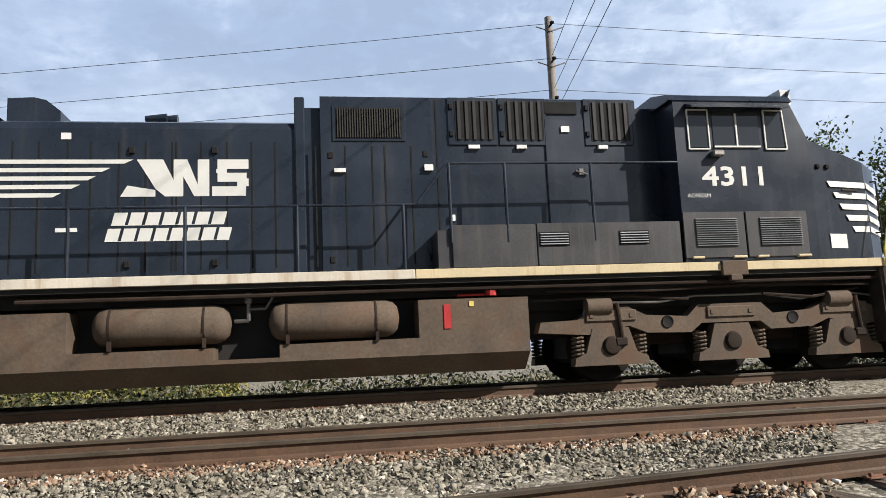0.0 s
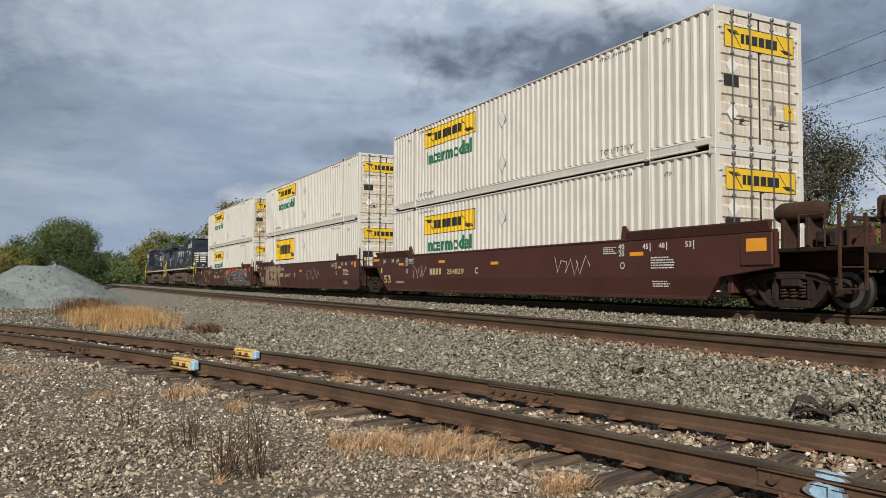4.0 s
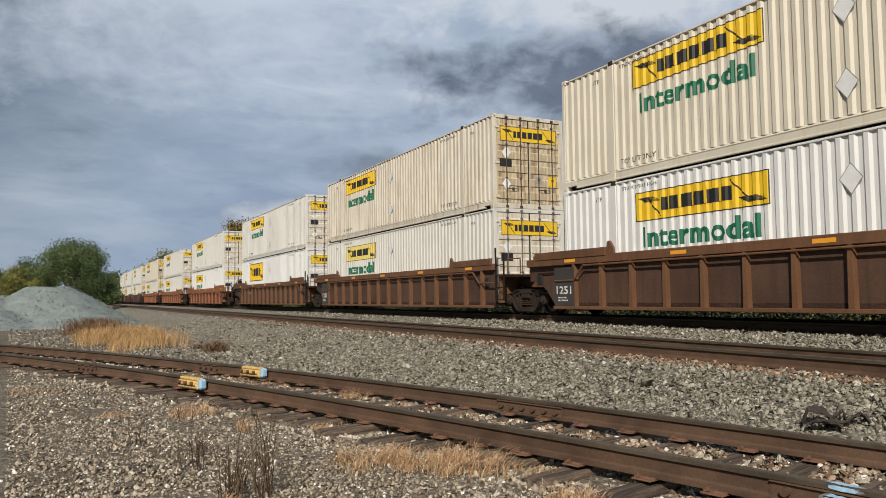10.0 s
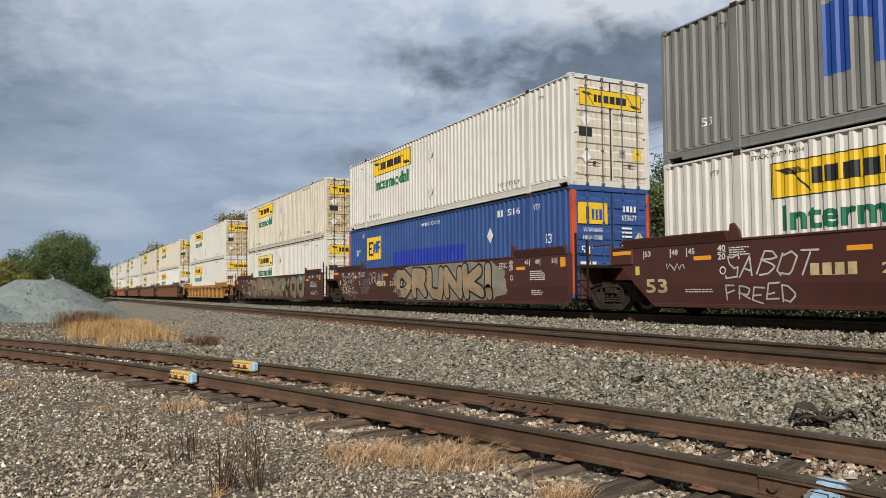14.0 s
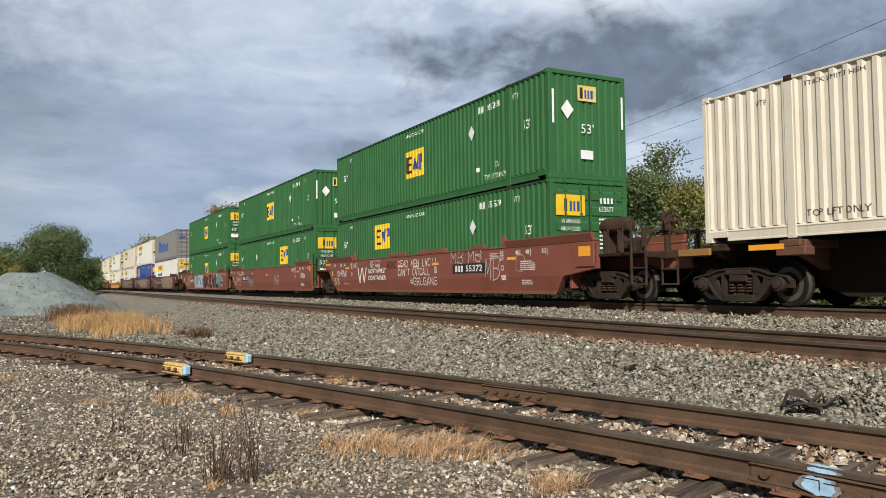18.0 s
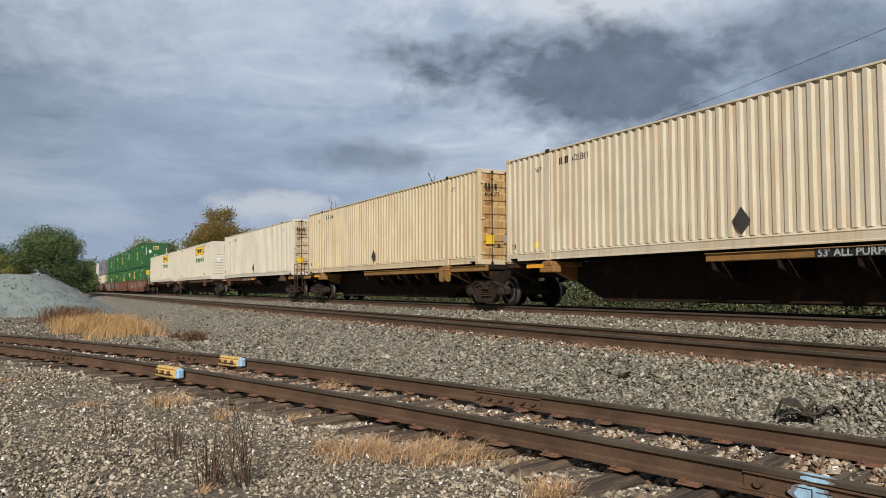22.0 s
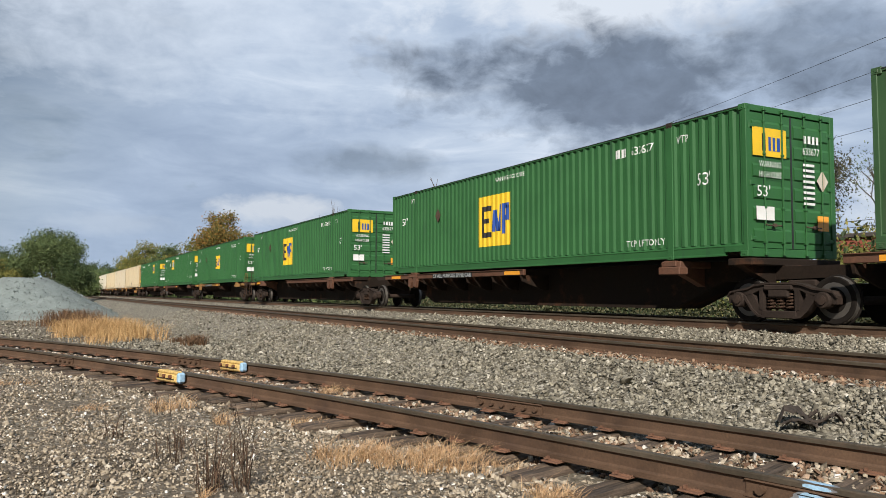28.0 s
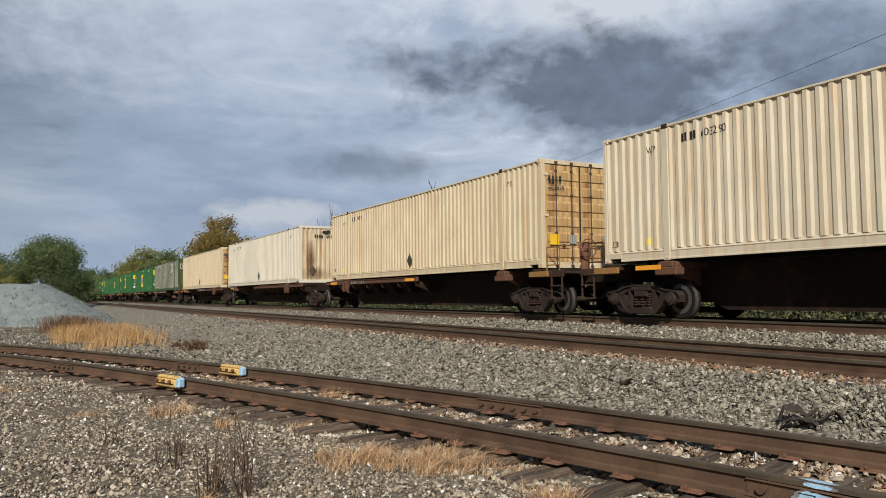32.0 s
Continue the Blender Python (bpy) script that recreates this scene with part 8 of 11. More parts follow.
    pair("jack_pad", "jp", lambda: Geo().box(6.05, 6.50, -SILL_W - 0.05, -SILL_W + 0.02, 1.58, 1.82, 0.015).box(6.18, 6.38, -SILL_W - 0.06, -SILL_W + 0.02, 1.50, 1.60, 0.01), M["engine_grime"])
    # numbers and marks (each side reads the right way round)
    def turned(g):
        g.v = [(-q[0], -q[1], q[2]) for q in g.v]
        return g
    single("road_number", "rn" + number, lambda: at_y(bold(text_geo(number, 0.32, 1.06), 0.018), -CAB_W - 0.006, 5.88, 3.05), "engine_white")
    single("road_number", "rnf" + number, lambda: turned(at_y(bold(text_geo(number, 0.32, 1.06), 0.018), -CAB_W - 0.006, -6.94, 3.05)), "engine_white")
    single("class_mark", "cm", lambda: at_y(text_geo("AC44C6M", 0.07, 0.40), -CAB_W - 0.006, 5.60, 2.86), "engine_white")
    for k, (x0, x1, z0, n) in enumerate(((-3.28, -1.62, 2.64, 7), (-3.37, -1.55, 2.40, 8))):
        pair("name_block", "nb%d" % k, lambda: at_y(slant(bars([(x1 - x0) / n * 0.8] * n, 0.19, (x1 - x0) / n * 0.2), 0.25), -HOOD_W - 0.008, x0, z0), "engine_white")
    pair("emblem", "em", lambda: at_y(horse_mark(), -HOOD_W - 0.008), "engine_white")
    pair("emblem_letter", "em2", lambda: at_y(second_letter(), -HOOD_W - 0.008), "engine_white")
    for k in range(5):
        z = 3.04 - k * 0.19

        def stripe(k=k, z=z):
            a = 8.17 + 0.115 * k
            v = []
            for x in (a, 9.03):
                y = -1.48 + (x - 7.84) / 1.19 * (0.245)
                v.append((x + (0.05 if x == a else 0), y - 0.012, z))
            g = Geo().add([v[0], v[1], (v[1][0], v[1][1], z + 0.10), (v[0][0] - 0.05, v[0][1], z + 0.10)], [(0, 1, 2, 3)])
            g.add([(9.03, -1.262, z), (9.73, -0.632, z), (9.73, -0.632, z + 0.10), (9.03, -1.262, z + 0.10)], [(0, 1, 2, 3)])
            return g
        pair("nose_stripe", "nst%d" % k, stripe, "engine_white")
    single("nose_emblem", "nem", lambda: Geo().box(9.722, 9.735, -0.6, 0.6, 2.2, 3.14), "engine_white")
    for k in range(4):
        pair("nose_band", "nbd%d" % k, lambda: Geo().box(9.734, 9.738, -0.6, -0.30 + 0.03 * k, 2.38 + 0.19 * k, 2.47 + 0.19 * k), K)
    single("emblem_mane", "nmane", lambda: Geo().prism([(-0.22, 2.26), (-0.02, 2.50), (-0.20, 2.62), (-0.06, 2.78), (-0.16, 2.95), (0.06, 2.88), (0.20, 2.98), (0.16, 2.74), (0.26, 2.58), (0.10, 2.48), (0.16, 2.26), (0.02, 2.36)], 9.735, 9.739, "x"), K)
    single("nose_door", "ndoor", lambda: Geo().tube([(9.74, -0.32, 1.9), (9.74, -0.32, 3.4), (9.74, 0.32, 3.4), (9.74, 0.32, 1.9)], 0.012, 4), "engine_pilot")
    pair("nose_handle", "nhd", lambda: Geo().tube([(9.30, -1.03, 2.3), (9.36, -1.10, 2.3), (9.36, -1.10, 3.2), (9.30, -1.03, 3.2)], 0.016, 5), "engine_pilot")
    pair("nose_cover", "ncv", lambda: Geo().tube([(8.45, -1.40, 2.98), (8.75, -1.36, 2.98)], 0.02, 5), "engine_pilot")
    pair("white_square", "wsq", lambda: Geo().add([(8.12, -1.436, 2.0), (8.48, -1.362, 2.0), (8.48, -1.362, 2.24), (8.12, -1.436, 2.24)], [(0, 1, 2, 3)]), "engine_white")
    pair("nose_light", "nl", lambda: Geo().lathe([(0.03, -0.03), (0.05, 0.0)], (8.0, -1.46, 3.38), "y", 8).lathe([(0.03, -0.03), (0.05, 0.0)], (8.2, -1.42, 3.38), "y", 8), "dark_mesh")
    # fuel tank with its ledge, air reservoirs
    single("fuel_tank", "ft", lambda: Geo().prism([(-4.95, 0.54), (-4.95, 1.34), (-3.73, 1.34), (-3.73, 0.77), (-1.77, 0.77), (-1.77, 0.60), (-0.85, 0.60), (-0.85, 0.78), (1.18, 0.80), (1.18, 1.36), (2.87, 1.36), (2.87, 0.54)], -1.42, 1.42, "y")
           .prism([(-1.42, 0.545), (1.42, 0.545), (1.05, 0.26), (-1.05, 0.26)], -4.95, 2.87, "x"), "engine_grime")
    # plain near-black blocks added to close the see-through gaps under the frame
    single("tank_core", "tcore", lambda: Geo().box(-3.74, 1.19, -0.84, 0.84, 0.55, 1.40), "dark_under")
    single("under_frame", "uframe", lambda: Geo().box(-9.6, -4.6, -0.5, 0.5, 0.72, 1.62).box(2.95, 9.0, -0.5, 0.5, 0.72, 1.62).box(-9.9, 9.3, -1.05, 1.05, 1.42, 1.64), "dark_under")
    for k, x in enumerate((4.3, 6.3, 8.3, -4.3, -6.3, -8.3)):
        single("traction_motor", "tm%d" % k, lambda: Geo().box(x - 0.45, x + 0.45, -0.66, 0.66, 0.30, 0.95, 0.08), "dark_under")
    for k, (x0, x1) in enumerate(((-3.44, -1.54), (-1.01, 0.91))):
        pair("air_tank", "at%d" % k, lambda: Geo().lathe([(0.03, x0), (0.17, x0 + 0.03), (0.25, x0 + 0.10), (0.285, x0 + 0.22), (0.285, x1 - 0.22), (0.25, x1 - 0.10), (0.17, x1 - 0.03), (0.03, x1)], (0, -1.18, 1.12), "x", 24), "engine_grime", smooth=True)
        for j, x in enumerate((x0 + 0.25, x1 - 0.38)):
            pair("tank_strap", "ts%d%d" % (k, j), lambda: Geo().lathe([(0.288, x), (0.295, x), (0.295, x + 0.03), (0.288, x + 0.03)], (0, -1.18, 1.12), "x", 24).box(x, x + 0.05, -1.46, -1.40, 0.78, 0.92), "truck")
    pair("air_valve", "av", lambda: Geo().tube([(-1.5, -1.15, 1.15), (-1.3, -1.2, 1.15), (-1.3, -1.2, 1.45)], 0.03).tube([(-1.3, -1.2, 1.32), (-1.05, -1.2, 1.32), (-0.9, -1.3, 1.55)], 0.022).box(-1.35, -1.25, -1.26, -1.14, 1.4, 1.56, 0.01), "steel")
    pair("fuel_gauge", "fg", lambda: Geo().box(1.56, 1.66, -1.435, -1.42, 0.92, 1.28), "red_paint")
    pair("fuel_filler", "ffl", lambda: Geo().lathe([(0.09, 0.0), (0.09, 0.08), (0.03, 0.1)], (2.32, -1.30, 1.40), "z", 10).tube([(1.8, -1.3, 1.42), (2.3, -1.3, 1.42)], 0.02), "red_paint")
    pair("fuel_label", "fl", lambda: Geo().box(1.95, 2.02, -1.432, -1.42, 1.24, 1.32), "yellow_pale")
    pair("truck_pipe", "tkp0", lambda: Geo().tube([(3.2, -1.3, 1.44), (5.0, -1.32, 1.4), (6.6, -1.3, 1.45), (8.8, -1.32, 1.4)], 0.024), "truck")
    pair("truck_pipe", "tkp1", lambda: Geo().tube([(3.0, -1.2, 1.3), (4.6, -1.22, 1.33), (5.6, -1.22, 1.25)], 0.024), "truck")
    pair("truck_pipe", "tkp2", lambda: Geo().tube([(6.9, -1.24, 1.3), (7.8, -1.25, 1.22), (8.7, -1.2, 1.35)], 0.024), "truck")
    # railings
    pair("handrail", "hr", lambda: Geo().tube([(-10.3, -1.48, 2.80), (1.15, -1.48, 2.80), (1.22, -1.48, 2.83), (1.66, -1.48, 3.40), (1.75, -1.48, 3.44), (5.48, -1.48, 3.45)], 0.021, 8), "engine_black")
    for k, x in enumerate((-10.0, -8.4, -6.85, -5.3, -3.72, -2.15, -0.57, 1.0)):
        pair("handrail_post", "hp%d" % k, lambda: Geo().rod((x, -1.48, 1.68), (x, -1.48, 2.80), 0.026, 8), "engine_black")
    for k, x in enumerate((1.72, 2.6, 4.0)):
        pair("handrail_post", "hq%d" % k, lambda: Geo().rod((x, -1.50, 2.2), (x, -1.48, 3.44), 0.026, 8), "engine_black")
    # front platform, steps, plough, coupler
    single("front_platform", "fp", lambda: Geo().box(9.0, 10.55, -1.5, 1.5, 1.66, 1.80, 0.02).box(9.98, 10.58, -1.42, 1.42, 1.56, 1.66, 0.02), "engine_pilot")
    single("platform_edge", "pe", lambda: Geo().box(9.92, 10.58, -1.515, -1.50, 1.74, 1.80).box(10.55, 10.605, -1.5, 1.5, 1.755, 1.80), "engine_white")
    pair("step_well", "sw", lambda: Geo().box(8.90, 9.10, -1.5, -0.9, 0.44, 1.70, 0.015).box(9.88, 9.98, -1.5, -0.9, 0.44, 1.70, 0.015).box(9.1, 9.9, -1.0, -0.9, 0.44, 1.7), "engine_pilot")
    for k in range(5):
        z = 0.46 + k * 0.27
        pair("step", "sp%d" % k, lambda: Geo().box(9.10, 9.88, -1.46, -1.0, z - 0.03, z, 0.006), "engine_pilot")
        pair("step_edge", "se%d" % k, lambda: Geo().box(9.16, 9.82, -1.485, -1.46, z - 0.016, z + 0.003, 0.003), "safety_yellow")
    pair("grab_rail", "gr0", lambda: Geo().tube([(9.00, -1.53, 0.95), (9.00, -1.55, 1.95), (9.22, -1.50, 2.62), (9.25, -1.40, 2.78)], 0.017, 8), "safety_yellow")
    pair("grab_rail", "gr1", lambda: Geo().tube([(9.98, -1.50, 1.22), (9.90, -1.52, 1.35), (9.90, -1.50, 2.30), (10.02, -1.40, 2.80), (10.10, -1.30, 2.84)], 0.017, 8), "safety_yellow")
    single("front_railing", "fr", lambda: Geo().tube([(10.45, -1.35, 1.8), (10.45, -1.35, 2.82), (10.45, -0.6, 2.82), (10.45, -0.6, 1.8)], 0.024, 6).tube([(10.45, 1.35, 1.8), (10.45, 1.35, 2.82), (10.45, 0.6, 2.82), (10.45, 0.6, 1.8)], 0.024, 6).tube([(10.10, -1.3, 2.84), (10.45, -1.35, 2.82)], 0.024, 6), "engine_pilot")
    def plough():
        """Curved blade: rounded at its outer ends, swept to a middle edge."""
        g, n, rows = Geo(), 12, ((1.12, 0.0), (0.85, -0.04), (0.55, 0.02), (0.28, 0.12), (0.10, 0.26))
        v = []
        for lift in (0.0, -0.06):
            for z, push in rows:
                for k in range(n + 1):
                    y = -1.42 + 2.84 * k / n
                    u = abs(y) / 1.42
                    v.append((10.42 - 0.45 * u ** 1.6 + push * 0.7 + lift, y, z + (0.14 * max(0, u - 0.72) / 0.28 if z < 0.3 else 0)))
        m, r = n + 1, len(rows)
        f = []
        for a in range(r - 1):
            for k in range(n):
                p = a * m + k
                f += [(p, p + 1, p + m + 1, p + m), (r * m + p, r * m + p + m, r * m + p + m + 1, r * m + p + 1)]
        for k in range(n):
            f += [(k, r * m + k, r * m + k + 1, k + 1), ((r - 1) * m + k, (r - 1) * m + k + 1, r * m + (r - 1) * m + k + 1, r * m + (r - 1) * m + k)]
        return g.add(v, f)
    single("plough", "pl", plough, "engine_pilot")
    single("pilot_plate", "pplate", lambda: Geo().box(9.98, 10.06, -1.40, 1.40, 0.62, 1.58, 0.015), "engine_pilot")
    for s_, k in ((-1, "a"), (1, "b")):
        single("end_post", "epost" + k, lambda: Geo().box(10.40, 10.50, s_ * 0.62, s_ * 0.70, 1.80, 2.80, 0.01).box(10.40, 10.50, s_ * 1.26, s_ * 1.34, 1.30, 2.80, 0.01), "engine_pilot")
        single("uncoupling_lever", "ulev" + k, lambda: Geo().tube([(10.62, s_ * 1.38, 1.30), (10.66, s_ * 0.9, 1.22), (10.66, s_ * 0.3, 1.20), (10.9, s_ * 0.15, 1.05)], 0.018), "steel")
        single("ditch_light", "dlt" + k, lambda: Geo().lathe([(0.02, 0.03), (0.09, 0.02), (0.10, -0.08), (0.05, -0.14)], (10.50, s_ * 0.95, 1.98), "x", 12), "silver")
    single("coupler", "cp", lambda: Geo().box(10.3, 11.0, -0.1, 0.1, 0.78, 0.98, 0.02).box(10.9, 11.22, -0.18, 0.18, 0.72, 1.04, 0.05), M["truck"])
    single("brake_hoses", "bh", lambda: Geo().tube([(10.55, -0.5, 1.4), (10.85, -0.52, 1.0), (11.0, -0.45, 0.7), (11.1, -0.4, 0.85)], 0.03).tube([(10.55, -0.7, 1.4), (10.8, -0.72, 0.9), (10.95, -0.68, 0.62)], 0.03).tube([(10.55, 0.5, 1.4), (10.85, 0.52, 0.9), (11.0, 0.45, 0.7)], 0.03), "hose_rubber")
    # rear end
    single("rear_platform", "rp", lambda: Geo().box(-11.0, -10.5, -1.5, 1.5, 1.60, 1.78, 0.02).box(-10.98, -10.85, -1.45, 1.45, 0.45, 1.6, 0.02).box(-11.35, -10.9, -0.18, 0.18, 0.72, 1.02, 0.04), K)
    for k, z in enumerate((0.46, 0.78, 1.10)):
        pair("rear_step", "rs%d" % k, lambda: Geo().box(-10.85, -10.2, -1.5, -1.1, z, z + 0.04), "engine_pilot")
    pair("rear_step_side", "rss", lambda: Geo().box(-10.22, -10.12, -1.5, -1.0, 0.45, 1.6), "engine_pilot")
    pair("grab_rail", "gr2", lambda: Geo().tube([(-10.15, -1.53, 0.95), (-10.15, -1.52, 2.5), (-10.3, -1.48, 2.80)], 0.017, 8), "safety_yellow")
    pair("grab_rail", "gr3", lambda: Geo().tube([(-10.9, -1.53, 0.95), (-10.9, -1.52, 2.3), (-10.95, -1.30, 2.70)], 0.017, 8), "safety_yellow")
    single("rear_stripes", "rst", lambda: Geo().box(-10.562, -10.55, -0.9, 0.9, 2.3, 2.42).box(-10.562, -10.55, -0.9, 0.9, 2.52, 2.64).box(-10.562, -10.55, -0.9, 0.9, 2.74, 2.86).box(-10.562, -10.55, -0.9, 0.9, 2.96, 3.08), "engine_white")
    def rear_digits():
        g = text_geo(number, 0.26, 0.8)
        g.v = [(-10.565, 0.4 - q[0], 3.35 + q[2]) for q in g.v]
        return g
    single("rear_number", "rrn" + number, rear_digits, "engine_white")
    engine_truck(root, 6.31)
    engine_truck(root, -7.9)
    return root


# ---------------------------------------------------------------- lettering and spray paint on the well cars
for paint_name, paint_base in {"spray_tan": (0.36, 0.265, 0.165), "spray_grey": (0.20, 0.21, 0.21), "spray_slate": (0.115, 0.115, 0.118), "spray_silver": (0.50, 0.51, 0.54), "spray_teal": (0.03, 0.29, 0.33), "spray_orange": (0.70, 0.13, 0.02),
                               "spray_black": (0.018, 0.019, 0.021), "spray_mint": (0.21, 0.33, 0.25), "spray_red": (0.55, 0.07, 0.03), "chalk": (0.50, 0.48, 0.45), "spray_brown": (0.26, 0.19, 0.12), "spray_dusk": (0.13, 0.10, 0.075), "spray_haze": (0.26, 0.24, 0.20),
                               "fresh_blue": (0.012, 0.035, 0.33), "letter_cream": (0.55, 0.44, 0.24), "letter_white": (0.68, 0.67, 0.63), "letter_dark": (0.035, 0.025, 0.02), "red_post": (0.50, 0.085, 0.045), "plate_dark": (0.055, 0.05, 0.045)}.items():
    M[paint_name] = surface(paint_name, paint_base, 0.55, spread=0.16, scale=2.2, grain=35, bump=0.05, stain=(0.09, 0.065, 0.05), stain_amount=0.22, stain_scale=2.5)


def on_well(car, name, key, geo, material, u, z, lift, style="smooth", parent=None, label=""):
    """A flat mark on the near side of a well car: u metres from the container's left end, foot at z."""
    def build():
        bm = bmesh.new()
        g = geo()
        vs = [bm.verts.new((p[0] + u - CL / 2, p[1], p[2] + z)) for p in g.v]
        for f in g.f:
            if len(set(f)) > 2:
                try:
                    bm.faces.new([vs[i] for i in f])
                except ValueError:
                    pass
        if style == "smooth":
            bmesh.ops.bisect_plane(bm, geom=bm.verts[:] + bm.edges[:] + bm.faces[:], plane_co=(0, 0, FOLD), plane_no=(0, 0, 1), dist=1e-5)
        out = Geo()
        bm.verts.index_update()
        out.add([(p.co.x, p.co.y - WELL_W - lift + (max(0.0, FOLD - p.co.z) * KICK if style == "smooth" else 0.0), p.co.z) for p in bm.verts], [[p.index for p in f.verts] for f in bm.faces])
        bm.free()
        return out
    return cpart(name, ("mark", key, style), build, M[material], parent or car, None, label)


def lean(geo, k):
    geo.v = [(p[0] + p[2] * k, p[1], p[2]) for p in geo.v]
    return geo


def wobbly(w, h, seed, n=22, rough=0.12, square=0.6):
    """A rounded blot of paint, w by h, with an uneven edge."""
    rnd = random.Random(seed)
    pts = []
    for k in range(n):
        a = 2 * math.pi * k / n
        c, s = math.cos(a), math.sin(a)
        r = (abs(c) ** (2 / square * 0.6) + abs(s) ** (2 / square * 0.6)) ** (-square * 0.8)
        r *= 1 + rough * (rnd.random() - 0.5)
        pts.append((w / 2 + w / 2 * c * r, h / 2 + h / 2 * s * r))
    return shape(pts)


def stroke(points, w):
    """A painted line of even width through the points."""
    pts = [Vector(p) for p in points]
    v = []
    for i, p in enumerate(pts):
        d = (pts[min(i + 1, len(pts) - 1)] - pts[max(i - 1, 0)])
        d = d.normalized() if d.length > 1e-6 else Vector((1, 0))
        v += [(p.x + d.y * w / 2, -0.0005 * (i % 3), p.y - d.x * w / 2), (p.x - d.y * w / 2, -0.0005 * (i % 3), p.y + d.x * w / 2)]
    return Geo().add(v, [(2 * i, 2 * i + 2, 2 * i + 3, 2 * i + 1) for i in range(len(pts) - 1)])


def scrawl(car, key, seed, u, z, w, h, material="chalk", n=9, thick=0.03):
    """An unreadable hand-drawn tag: a few looping lines."""
    rnd = random.Random(seed)
    pts, x = [], 0.0
    for k in range(n):
        pts.append((x + rnd.uniform(-0.08, 0.08) * w, (h * rnd.uniform(0.0, 0.25)) if k % 2 else h * rnd.uniform(0.7, 1.0)))
        if k % 3 == 2:
            pts.append((x + 0.10 * w, h * rnd.uniform(0.3, 0.7)))
        x += w / n
    on_well(car, "chalk_tag", key, lambda: stroke(pts, thick), material, u, z, 0.010)


# letter skeletons on a grid 4 wide and 6 high
GLYPHS = {"A": "00 26 40|12 32", "B": "00 06 36 45 33 03 33 42 41 30 00", "C": "45 36 16 05 01 10 30 41", "D": "00 06 26 44 42 20 00", "E": "46 06 00 40|03 33", "F": "46 06 00|03 33", "G": "45 36 16 05 01 10 30 41 43 23",
          "H": "00 06|40 46|03 43", "I": "20 26", "J": "46 42 30 10 01", "K": "00 06|46 03 40", "L": "06 00 40", "M": "00 06 22 46 40", "N": "00 06 40 46", "O": "10 01 05 16 36 45 41 30 10", "P": "00 06 36 45 44 33 03",
          "R": "00 06 36 45 44 33 03|23 40", "S": "45 36 16 05 04 13 33 42 41 30 10 01", "T": "06 46|26 20", "U": "06 01 10 30 41 46", "V": "06 20 46", "W": "06 10 24 30 46", "X": "00 46|06 40", "Y": "06 23 46|23 20",
          "Z": "06 46 00 40", "!": "26 22|21 20", "#": "11 15|31 35|02 42|04 44", "'": "26 24", "5": "46 06 04 34 43 41 30 10 01", " ": ""}


def skeleton(ch, w, h, rnd=None, loose=0.0):
    """Lines of one letter, w by h."""
    lines = []
    for run_ in GLYPHS[ch].split("|"):
        pts = [(int(p[0]) / 4 * w, int(p[1]) / 6 * h) for p in run_.split()]
        if rnd:
            pts = [(x + rnd.uniform(-loose, loose) * w, z + rnd.uniform(-loose, loose) * h) for x, z in pts]
        if len(pts) > 1:
            lines.append(pts)
    return lines


def fat_line(lines, w):
    """Sprayed lines with round joints and ends."""
    g, i = Geo(), 0
    for points in lines:
        for a, b in zip(points, points[1:]):
            d = Vector((b[0] - a[0], b[1] - a[1])).normalized() * (w / 2)
            y = -0.00025 * (i % 7)
            i += 1
            g.add([(a[0] + d.y, y, a[1] - d.x), (b[0] + d.y, y, b[1] - d.x), (b[0] - d.y, y, b[1] + d.x), (a[0] - d.y, y, a[1] + d.x)], [(0, 1, 2, 3)])
        for j, p in enumerate(points):
            y = -0.0018 - 0.00015 * ((i + j) % 6)
            g.add([(p[0] + w / 2 * math.cos(k * math.pi / 7), y, p[1] + w / 2 * math.sin(k * math.pi / 7)) for k in range(14)], [tuple(range(14))])
    return g


def drawn_word(car, key, letters, u0, u1, z0, z1, fill, line, edge, w, wide=0.94, loose=0.05, rim=0.13):
    """Hand-drawn sprayed letters: a dark edge, an outline and the fill."""
    rnd = random.Random(key)
    step = (u1 - u0) / len(letters)
    for k, ch in enumerate(letters):
        if ch == " ":
            continue
        thick = w + rim
        width = (0.5 if ch in "!I" else 1.0) * step * wide - thick
        foot = z0 + thick / 2 + rnd.uniform(0.0, 0.04)
        lines = skeleton(ch, max(width, 0.05), z1 - thick / 2 - foot - rnd.uniform(0.0, 0.05), rnd, loose)
        x = u0 + k * step + thick / 2
        rimmed = on_well(car, "spray_letter", (key, k, "e"), lambda: fat_line(lines, thick), edge, x, foot, 0.004 + 0.0005 * (k % 2))
        if line != fill:
            on_well(car, "letter_line", (key, k, "l"), lambda: fat_line(lines, w + 0.045), line, x, foot, 0.0085, parent=rimmed)
        on_well(car, "letter_fill", (key, k, "f"), lambda: fat_line(lines, w), fill, x, foot, 0.0125, parent=rimmed)


def hand_words(car, key, words, u, z, w, h, material="chalk", thick=0.03, loose=0.07, slope=0.08):
    """Thin hand-written capitals."""
    rnd = random.Random(str(key))
    step = w / len(words)
    lines = []
    for k, ch in enumerate(words):
        up = rnd.uniform(-0.06, 0.06) * h
        lines += [[(x + k * step + slope * y, y + up) for x, y in ln] for ln in skeleton(ch, step * 0.72, h, rnd, loose)]
    on_well(car, "hand_tag", key, lambda: fat_line(lines, thick), material, u, z, 0.008)


